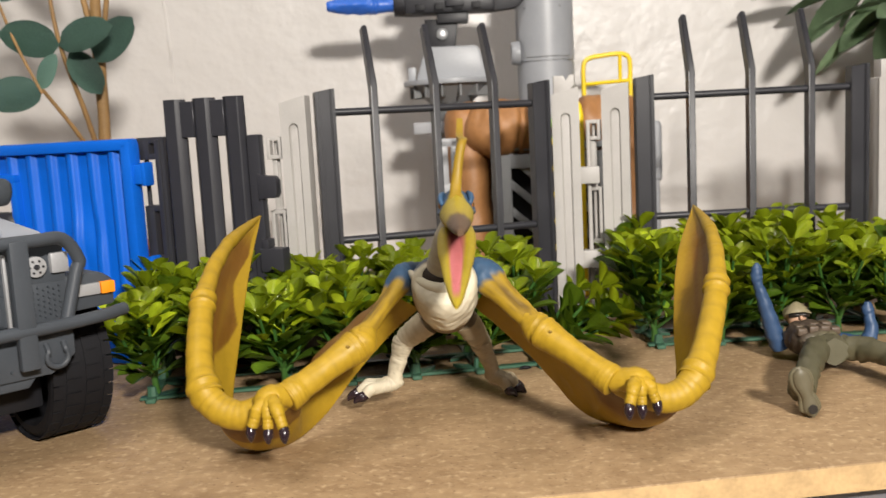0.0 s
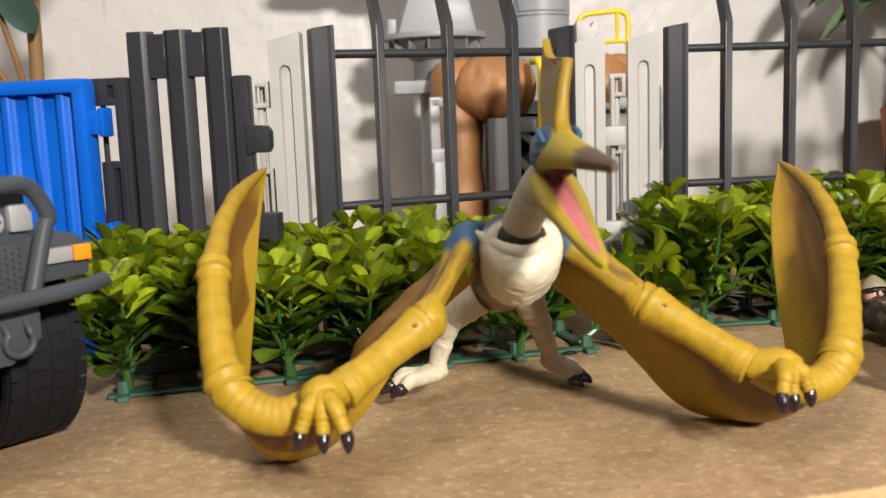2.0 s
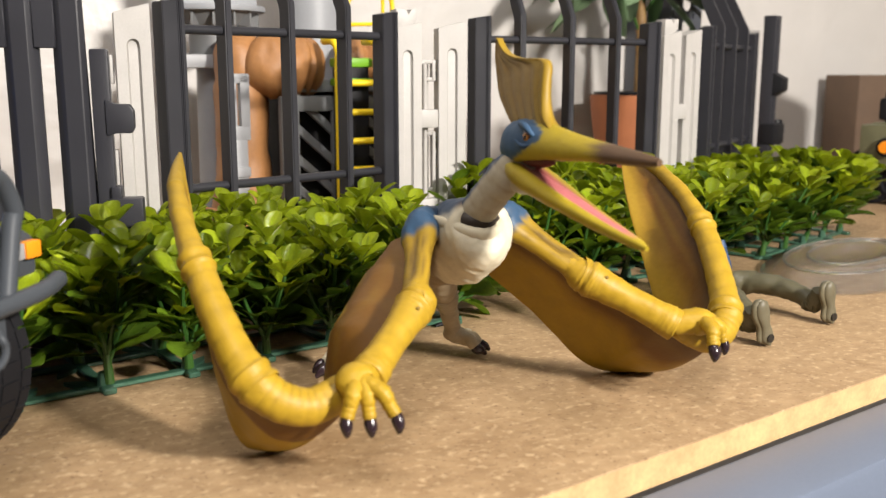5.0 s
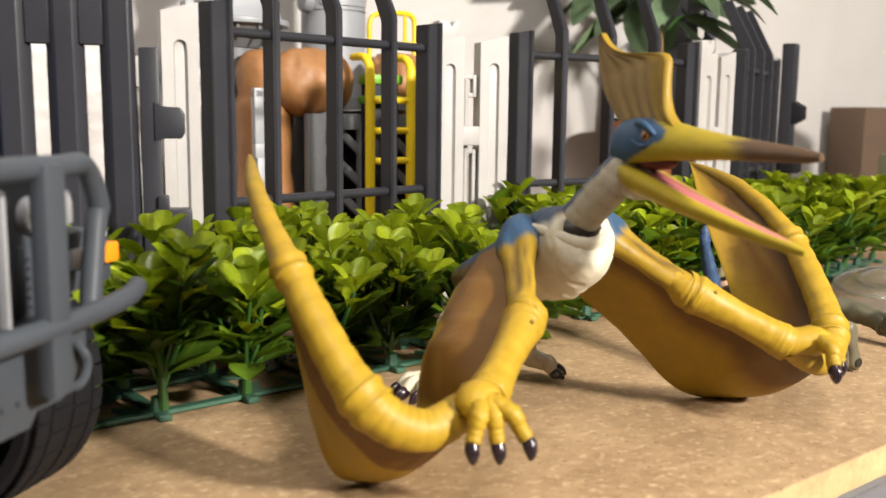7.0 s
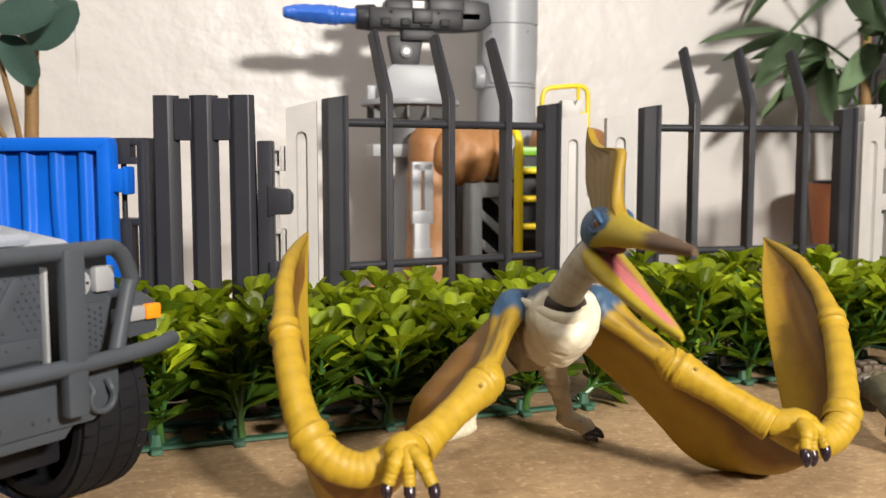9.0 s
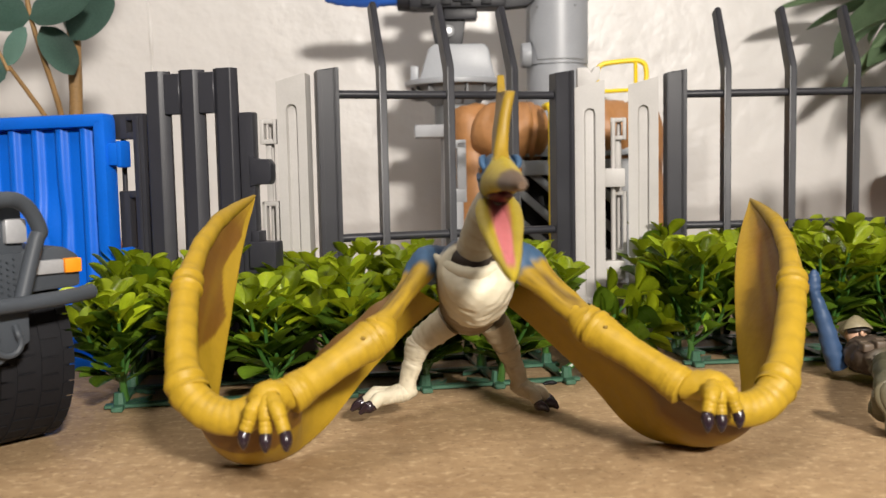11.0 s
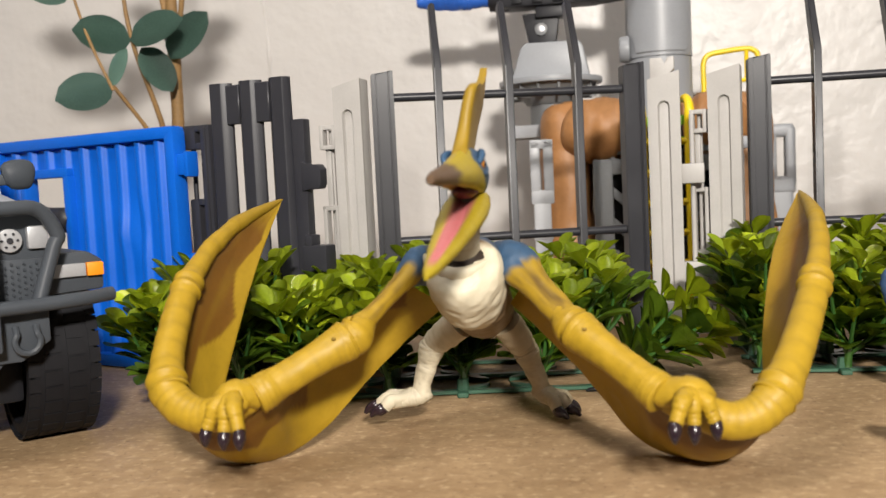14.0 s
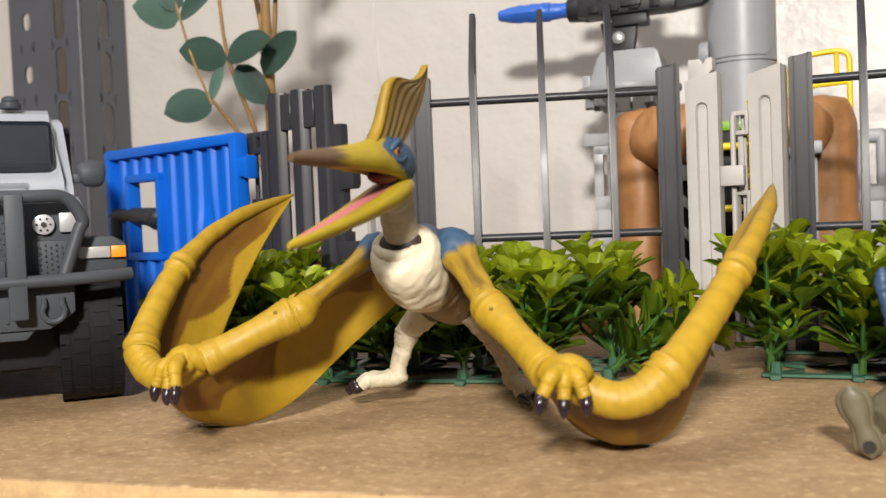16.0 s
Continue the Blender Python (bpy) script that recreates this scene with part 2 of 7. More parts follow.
def rod(bm, a, b, r0, r1=None, seg=14, bevel=0.0):
    a, b = Vector(a), Vector(b)
    d = b - a
    r = bmesh.ops.create_cone(bm, cap_ends=True, segments=seg, radius1=r0, radius2=r0 if r1 is None else r1, depth=d.length)
    m = Matrix.Translation((a + b) / 2) @ d.to_track_quat("Z", "Y").to_matrix().to_4x4()
    bmesh.ops.transform(bm, matrix=m, verts=r["verts"])
    if bevel:
        es = [e for e in {e for v in r["verts"] for e in v.link_edges} if len(e.link_faces) == 2 and e.calc_face_angle(0) > 1]
        bmesh.ops.bevel(bm, geom=es, offset=bevel, segments=2, affect="EDGES", profile=0.6)
    return bm


def prism(bm, outline, y0, y1, bevel=0.0):
    """An outline in x and z, pulled from y0 to y1."""
    va = [bm.verts.new((x, y0, z)) for x, z in outline]
    vb = [bm.verts.new((x, y1, z)) for x, z in outline]
    fs = [bm.faces.new(va), bm.faces.new(vb[::-1])]
    k = len(va)
    for i in range(k):
        fs.append(bm.faces.new((va[i], vb[i], vb[(i + 1) % k], va[(i + 1) % k])))
    if bevel:
        bm.normal_update()
        es = [e for e in {e for f in fs for e in f.edges} if e.calc_face_angle(0) > 0.5]
        bmesh.ops.bevel(bm, geom=es, offset=bevel, segments=2, affect="EDGES", profile=0.6)
    return bm


def glide(pts, n):
    """Catmull-Rom through rows of numbers, n steps a span."""
    p = np.array(pts, float)
    p = np.vstack([2 * p[0] - p[1], p, 2 * p[-1] - p[-2]])
    out = []
    for i in range(1, len(p) - 2):
        for k in range(n):
            t = k / n
            a, b, c, d = p[i - 1], p[i], p[i + 1], p[i + 2]
            out.append(0.5 * (2 * b + (c - a) * t + (2 * a - 5 * b + 4 * c - d) * t * t + (3 * b - a - 3 * c + d) * t ** 3))
    out.append(p[-2])
    return np.array(out)


def loft(bm, rows, n=6, seg=14, layer=None, up=(0, 0, 1), ripple=None, wrap=None):
    """A limb through rows of x, y, z, half width, half height and, with a layer, red, green, blue. ripple(i, a): a factor on the girth; wrap(i, a, colour): its paint."""
    g = glide(rows, n)
    g[:, 3:5] = g[:, 3:5].clip(0.00005)
    rings = []
    up = Vector(up)
    for i, q in enumerate(g):
        c = Vector(q[:3])
        d = Vector(g[min(i + 1, len(g) - 1)][:3] - g[max(i - 1, 0)][:3]).normalized()
        side = d.cross(up).normalized()
        top = side.cross(d).normalized()
        ring = []
        for k in range(seg):
            a = 2 * math.pi * k / seg
            f = ripple(i / n, a) if ripple else 1.0
            v = bm.verts.new(c + side * (math.cos(a) * q[3] * f) + top * (math.sin(a) * q[4] * f))
            if layer:
                col = tuple(q[5:8].clip(0, 1))
                if wrap:
                    col = wrap(i / n, a, col)
                v[layer] = (*col, 1)
            ring.append(v)
        rings.append(ring)
    for r0, r1 in zip(rings, rings[1:]):
        for k in range(seg):
            bm.faces.new((r0[k], r0[(k + 1) % seg], r1[(k + 1) % seg], r1[k]))
    bm.faces.new(rings[0][::-1])
    bm.faces.new(rings[-1])
    return rings


def ball(bm, c, r, layer=None, colour=None, seg=14, turn=None):
    s = r if isinstance(r, (tuple, list)) else (r, r, r)
    got = bmesh.ops.create_uvsphere(bm, u_segments=seg, v_segments=max(6, seg // 2 + 1), radius=1.0)
    m = Matrix.Translation(c) @ (turn.to_4x4() if turn else Matrix.Identity(4)) @ Matrix.Diagonal((*s, 1))
    bmesh.ops.transform(bm, matrix=m, verts=got["verts"])
    if layer:
        for v in got["verts"]:
            v[layer] = (*colour, 1)
    return got["verts"]

# ---- the shelf and the room ----
def structure(name, bm, mat, label, category, m=None):
    return solo(name, bm, mat, m or Matrix.Identity(4), label, category, kind="structure")


EDGE_A, EDGE_B = 0.297, 0.12  # front edge of the board: y = EDGE_A + EDGE_B * x
WALL_Y = 0.83


def front(x):
    return EDGE_A + EDGE_B * x


bm = fresh()
outline = [(-0.95, front(-0.95)), (1.05, front(1.05)), (1.05, WALL_Y - 0.004), (-0.95, WALL_Y - 0.004)]
va = [bm.verts.new((x, y, 0.0)) for x, y in outline]
vb = [bm.verts.new((x, y, -0.0006)) for x, y in outline]
bm.faces.new(va)
bm.faces.new(vb[::-1])
for i in range(4):
    bm.faces.new((va[i], vb[i], vb[(i + 1) % 4], va[(i + 1) % 4]))
board = structure("shelf_board", bm, MAT_BOARD, "tan hardboard shelf top with flecked fibres", "shelf")
bm = fresh()
va = [bm.verts.new((x, y, -0.0006)) for x, y in outline]
vb = [bm.verts.new((x, y, -0.0105)) for x, y in outline]
bm.faces.new(va)
bm.faces.new(vb[::-1])
for i in range(4):
    bm.faces.new((va[i], vb[i], vb[(i + 1) % 4], va[(i + 1) % 4]))
core = part("board_core", bm, MAT_EDGE, board, "pale sawn edge of the board")

bm = fresh()
ang = math.atan(EDGE_B)
box(bm, (0, -0.010, -0.0332), (2.0, 0.03, 0.045), 0.003)
structure("shelf_beam", bm, MAT_STEEL, "grey painted steel beam in front of the shelf board", "shelf beam", pose(0.05, front(0.05) - 0.006, 0, 0, 0, math.degrees(ang)))

bm = fresh()
box(bm, (0.05, WALL_Y + 0.05, 0.35), (3.4, 0.1, 2.5))
wall = structure("wall_back", bm, MAT_WALL, "white painted rough plaster wall", "wall")
bm = fresh()
loft(bm, [(-0.2335, 0.8302, 0.300, 0.0008, 0.0006), (-0.2325, 0.8300, 0.262, 0.0012, 0.0011), (-0.2300, 0.8300, 0.230, 0.0010, 0.0008), (-0.2290, 0.8300, 0.205, 0.0016, 0.0014), (-0.2296, 0.8302, 0.176, 0.0008, 0.0006)], 6, 10, up=(0, 1, 0), ripple=lambda i, a: 1 + 0.3 * noise.noise((i * 3, a, 0)))
part("paint_run", bm, MAT_WALL, wall)
for name, c, s in (("wall_left", (-1.65, -0.75, 0.35), (0.1, 3.06, 2.5)), ("wall_right", (1.75, -0.75, 0.35), (0.1, 3.06, 2.5)), ("wall_front", (0.05, -2.33, 0.35), (3.4, 0.1, 2.5))):
    bm = fresh()
    box(bm, c, s)
    structure(name, bm, MAT_ROOM, "plain painted room wall", "wall")
bm = fresh()
box(bm, (0.05, -0.75, 1.65), (3.4, 3.06, 0.1))
structure("ceiling", bm, MAT_ROOM, "plain pale ceiling", "ceiling")
bm = fresh()
box(bm, (0.05, -0.75, -0.95), (3.4, 3.06, 0.1))
structure("floor", bm, MAT_FLOOR, "dark grey room floor", "floor")


BROAD = ((0.0, 0.0135, 0, 0), (0.0135, 0.0335, 0.0130, 0.045), (0.0335, 0.056, 0, 0), (0.056, 0.073, 0.0105, 0.017), (0.073, 0.086, 0, 0))
NARROW = ((0.0, 0.010, 0, 0), (0.010, 0.026, 0.0115, 0.026), (0.026, 0.036, 0, 0))
SIDE = ((0.0, 0.022, 0, 0), (0.022, 0.044, 0.0145, 0.040), (0.044, 0.062, 0, 0))


def slotted_upright(m, turn_front=180, front_cells=BROAD, pitch=0.051):
    """A steel angle, its bend to the front, with oval slots in both flanges."""
    t = thing("shelf_upright", m, "dark grey slotted steel angle upright against the wall", "shelf upright", kind="structure")
    top, n = 0.612, 20
    for turn, cells, pitch in ((turn_front, front_cells, pitch), (90, SIDE, 0.051)):
        bm = fresh()
        for x0, x1, sw, sh in cells:
            if not sw:
                box(bm, ((x0 + x1) / 2, 0, top / 2), (x1 - x0, 0.0026, top), 0)
                continue
            z = 0.0
            while z < top - pitch / 2:
                rings = []
                for y in (-0.0013, 0.0013):
                    hole, rim = [], []
                    for k in range(n):
                        a = 2 * math.pi * k / n
                        c, d = math.cos(a), math.sin(a)
                        run = (sh - sw) / 2
                        hole.append(bm.verts.new(((x0 + x1) / 2 + c * sw / 2, y, z + pitch / 2 + d * sw / 2 + (run if d > 0.01 else -run if d < -0.01 else 0))))
                        q = max(abs(c), abs(d))
                        rim.append(bm.verts.new(((x0 + x1) / 2 + c / q * (x1 - x0) / 2, y, z + pitch / 2 + d / q * pitch / 2)))
                    rings.append((hole, rim))
                    for k in range(n):
                        bm.faces.new((hole[k], hole[(k + 1) % n], rim[(k + 1) % n], rim[k]))
                for k in range(n):
                    bm.faces.new((rings[0][0][k], rings[1][0][k], rings[1][0][(k + 1) % n], rings[0][0][(k + 1) % n]))
                z += pitch
        ob = part("flange", bm, MAT_UPRIGHT, t, smooth=False)
        ob.matrix_local = pose(0, 0, 0, 0, 0, turn)
    bm = fresh()
    rod(bm, (0, 0, 0), (0, 0, top), 0.0024, seg=14)
    part("bend", bm, MAT_UPRIGHT, t)
    return t


slotted_upright(pose(-0.5104, 0.7660, 0))
slotted_upright(pose(0.4560, 0.7660, 0), 0, NARROW, 0.034)


# ---- the toy fence ----
def fence_panel(m, group="charcoal fence panels"):
    """Bars between two grooved posts; three uprights lean back above the bend."""
    t = thing("fence_panel", m, "charcoal plastic toy fence panel with back-leaning spikes", "fence panel", group)
    length = 0.130
    for x in (0.0, length):
        bm = fresh()
        channel = [(-0.00555, -0.00475), (-0.0033, -0.00475), (-0.0030, -0.0032), (0.0030, -0.0032), (0.0033, -0.00475), (0.00555, -0.00475), (0.00555, 0.00475), (-0.00555, 0.00475)]
        low = [bm.verts.new((x + a, b, 0.001)) for a, b in channel]
        top = [bm.verts.new((x + a, b, 0.1490 + 0.0009 * a / 0.00555)) for a, b in channel]
        bm.faces.new(low[::-1])
        bm.faces.new(top)
        for k in range(8):
            bm.faces.new((low[k], low[(k + 1) % 8], top[(k + 1) % 8], top[k]))
        bmesh.ops.bevel(bm, geom=list(bm.edges), offset=0.0004, segments=2, affect="EDGES")
        part("post", bm, MAT_CHAR, t)
    for z in (0.1364, 0.0632, 0.034):
        bm = fresh()
        rod(bm, (0.004, 0, z), (length - 0.004, 0, z), 0.0022, seg=12)
        part("rail", bm, MAT_CHAR, t)
    for x in (0.0285, 0.0650, 0.1010):
        bm = fresh()
        s = 0.0019
        pts = [(0, 0.001), (0, 0.1495), (0.0175, 0.1850)]
        ring = []
        for i, (y, z) in enumerate(pts):
            d = 0.0045 if i < 2 else 0.0036
            ring.append([bm.verts.new((x + sx * (s if i < 2 else s * 0.85), y + sy * d, z + (sy * -0.0012 if i else 0))) for sx, sy in ((-1, -1), (1, -1), (1, 1), (-1, 1))])
        for a, b in zip(ring, ring[1:]):
            for k in range(4):
                bm.faces.new((a[k], a[(k + 1) % 4], b[(k + 1) % 4], b[k]))
        bm.faces.new(ring[0][::-1])
        bm.faces.new(ring[-1])
        bmesh.ops.bevel(bm, geom=[e for e in bm.edges], offset=0.0006, segments=2, affect="EDGES")
        part("spike_bar", bm, MAT_CHAR, t)
    return t


F1 = fence_panel(pose(-0.0628, 0.5317, 0, 0, 0, 15.5))
copy_thing(F1, pose(0.1270, 0.5726, 0, 0, 0, -0.6))
copy_thing(F1, pose(0.3270, 0.5900, 0, 0, 0, 29.5))


def connector_post(m, tall=0.145, clip=1, notch=False, width=0.0175):
    """A fence connector: a recessed slab with a hinge leaf on one side."""
    t = thing("connector_post", m, "warm grey plastic fence connector post with a recessed panel", "fence post", "grey connector posts")
    w, d = width, 0.012
    slant = lambda x: tall - 0.0022 + 0.0040 * x / w
    bm = fresh()
    prism(bm, [(0, 0.0), (w, 0.0), (w, slant(w)), (0, slant(0))], 0.0022, d, 0.0006)
    part("slab", bm, MAT_POST, t)
    # face plate round one long recess with round ends
    bm = fresh()
    x0, x1, zb, zt = w * 0.31, w * 0.69, 0.022, tall - 0.0135
    r_ = (x1 - x0) / 2
    hole, rim, inner = [], [], []
    for k in range(24):
        a = 2 * math.pi * k / 24
        c, q = math.cos(a), math.sin(a)
        inner.append(((x0 + x1) / 2 + 0.66 * r_ * c, (zt - r_ if q > -1e-6 else zb + r_) + 0.66 * r_ * q))
        hole.append(((x0 + x1) / 2 + r_ * c, (zt - r_ if q > -1e-6 else zb + r_) + r_ * q))
        e = max(abs(c), abs(q))
        x = w / 2 + c / e * w / 2
        z = tall / 2 + q / e * tall / 2
        rim.append((x, slant(x) if q / e > 0.99 else max(0.0, min(z, slant(x)))))
    rings = [[bm.verts.new((x, y, z)) for x, z in pts] for pts, y in ((inner, 0.0024), (hole, 0.0006), (hole, 0.0002), (rim, 0.0), (rim, 0.0021))]
    for p, q in zip(rings, rings[1:]):
        for k in range(24):
            bm.faces.new((p[k], p[(k + 1) % 24], q[(k + 1) % 24], q[k]))
    part("face_plate", bm, MAT_POST, t, angle=30)
    if notch:
        bm = fresh()
        prism(bm, [(w * 0.10, tall - 0.003), (w * 0.50, tall - 0.005), (w * 0.62, tall - 0.001), (w * 0.86, tall + 0.003), (w * 0.86, tall + 0.0095), (w * 0.66, tall + 0.0090), (w * 0.56, tall + 0.0060), (w * 0.48, tall + 0.0090), (w * 0.10, tall + 0.0090)], 0.0012, 0.0100, 0.0006)
        part("top_socket", bm, MAT_POST, t)
    if clip:
        x = -0.0055 if clip < 0 else w + 0.0055
        if clip > 0:
            for z0, z1 in ((0.0855, 0.0960), (0.0330, 0.0440)):
                bm = fresh()
                box(bm, (x, 0.0065, (z0 + z1) / 2), (0.0120, 0.0075, z1 - z0), 0.0009)
                part("knuckle", bm, MAT_POST, t)
        else:
            for z0, z1 in ((0.1120, 0.1245), (0.0470, 0.0830), (0.0040, 0.0300)):
                bm = fresh()
                for dx in (-0.0034, 0.0034):
                    box(bm, (x + dx, 0.0060, (z0 + z1) / 2), (0.0022, 0.0060, z1 - z0), 0.0006)
                for z in (z0 + 0.0012, z1 - 0.0012):
                    box(bm, (x, 0.0062, z), (0.0090, 0.0056, 0.0024), 0.0006)
                part("hinge_frame", bm, MAT_POST, t)
            bm = fresh()
            box(bm, (x - 0.0010, 0.0080, 0.0975), (0.0030, 0.0040, 0.0300), 0.0006)
            part("hinge_bar", bm, MAT_POST, t)
        bm = fresh()
        rod(bm, (x, 0.0090, 0.004), (x, 0.0090, 0.122), 0.0014, seg=10)
        part("hinge_pin", bm, MAT_POST, t)
    return t


connector_post(pose(-0.0876, 0.5262, 0, 0, 0, -7), clip=-1, width=0.0150)
connector_post(pose(0.0705, 0.5715, 0, 0, 0, -6), 0.143, 1, True, 0.0165)
connector_post(pose(0.1015, 0.5760, 0, 0, 0, -14), 0.1445, -1, False, 0.0165)
connector_post(pose(0.2715, 0.5735, 0, 0, 0, 4), 0.143, 1, True, 0.0165)
connector_post(pose(0.2975, 0.5800, 0, 0, 0, 8), 0.1445, -1, False, 0.0165)
connector_post(pose(0.4510, 0.6600, 0, 0, 0, 29), 0.151, 0, False, 0.0165)


def dark_end_post(m):
    """A square charcoal post with a hexagonal latch block and a lower hinge block."""
    t = thing("gate_post", m, "charcoal plastic gate post with a square latch knob", "gate post")
    bm = fresh()
    box(bm, (0.0065, 0, 0.083), (0.0130, 0.011, 0.166), 0.0012)
    box(bm, (0.0065, -0.0050, 0.083), (0.0070, 0.0030, 0.160), 0.0008)
    part("post", bm, MAT_GATE, t)
    bm = fresh()
    rod(bm, (0.0005, -0.005, 0.107), (0.0150, -0.005, 0.107), 0.0105, seg=6, bevel=0.001)
    box(bm, (0.0190, -0.005, 0.107), (0.0100, 0.0110, 0.0120), 0.0012)
    part("knob", bm, MAT_BLACK, t)
    bm = fresh()
    box(bm, (0.0100, -0.004, 0.064), (0.0230, 0.014, 0.018), 0.002)
    rod(bm, (0.0180, -0.004, 0.054), (0.0180, -0.004, 0.076), 0.0055, seg=14, bevel=0.0008)
    part("latch", bm, MAT_BLACK, t)


dark_end_post(pose(0.4875, 0.6780, 0, 0, 0, 20))


def ribbed_gate(m):
    """A dark gate leaf of three round-fronted ribs with two open slots, hinge clips and a latch."""
    t = thing("ribbed_gate", m, "charcoal plastic toy gate with three upright ribs and two slots", "gate")
    w = 0.0495
    for i, x in enumerate((0.0058, 0.0250, 0.0442)):
        bm = fresh()
        half = 0.0072 if i != 1 else 0.0067
        out = [(x - half, -0.0004), (x - half * 0.86, -0.0016), (x - half * 0.52, -0.0040), (x - half * 0.44, -0.0043), (x + half * 0.44, -0.0043), (x + half * 0.52, -0.0040), (x + half * 0.86, -0.0016), (x + half, -0.0004)]
        va = [bm.verts.new((px, py, 0.002)) for px, py in out] + [bm.verts.new((x + half, 0.0012, 0.002)), bm.verts.new((x - half, 0.0012, 0.002))]
        vb = [bm.verts.new((min(max(v.co.x, 0.0012), w - 0.0004), v.co.y * (0.90 if v.co.y < 0 else 1), 0.1476)) for v in va]
        k = len(va)
        bm.faces.new(va[::-1])
        bm.faces.new(vb)
        for j in range(k):
            bm.faces.new((va[j], va[(j + 1) % k], vb[(j + 1) % k], vb[j]))
        part("rib", bm, MAT_GATE, t, angle=24)
    for x in (0.01570, 0.03430):
        bm = fresh()
        box(bm, (x, -0.0010, 0.1364), (0.0085, 0.0040, 0.0196), 0.0004, seg=1)
        part("web", bm, MAT_GATE, t)
        bm = fresh()
        box(bm, (x, -0.0002, 0.014), (0.0085, 0.0024, 0.024), 0.0004, seg=1)
        part("web", bm, MAT_GATE, t)
    bm = fresh()
    # top lug with an eye, an open gap for the neighbour's clip, then two long slotted lugs
    for x0, x1, z0, z1 in ((-0.0185, -0.0105, 0.1155, 0.1280), (-0.0105, -0.0068, 0.1245, 0.1280), (-0.0105, -0.0068, 0.1155, 0.1190), (-0.0068, -0.0012, 0.0030, 0.1280),
                           (-0.0160, -0.0105, 0.0580, 0.0900), (-0.0105, -0.0068, 0.0865, 0.0900), (-0.0105, -0.0068, 0.0580, 0.0615),
                           (-0.0160, -0.0105, 0.0030, 0.0500), (-0.0105, -0.0068, 0.0465, 0.0500)):
        box(bm, ((x0 + x1) / 2, 0.001, (z0 + z1) / 2), (x1 - x0 + 0.0006, 0.0078, z1 - z0), 0.0009)
    box(bm, (-0.0040, -0.0030, 0.0655), (0.0022, 0.0016, 0.1220), 0.0005)
    rod(bm, (-0.0150, 0.001, 0.0030), (-0.0150, 0.001, 0.1270), 0.0013, seg=10)
    part("hinge_flange", bm, MAT_GATE, t)
    bm = fresh()
    box(bm, (0.0545, 0.0000, 0.0645), (0.0075, 0.0060, 0.124), 0.0012)
    part("side_stile", bm, MAT_GATE, t)
    bm = fresh()
    prism(bm, [(0.056, 0.0910), (0.0600, 0.0920), (0.0660, 0.0920), (0.0672, 0.0945), (0.0672, 0.1015), (0.0655, 0.1040), (0.0600, 0.1042), (0.056, 0.1060)], -0.004, 0.002, 0.0008)
    part("latch", bm, MAT_GATE, t)
    bm = fresh()
    box(bm, (0.0620, -0.001, 0.0585), (0.014, 0.009, 0.013), 0.0012)
    box(bm, (0.0585, -0.001, 0.0670), (0.004, 0.008, 0.006), 0.0008)
    part("catch", bm, MAT_GATE, t)
    return t


ribbed_gate(pose(-0.1502, 0.5212, 0, 0, 0, -17.5))


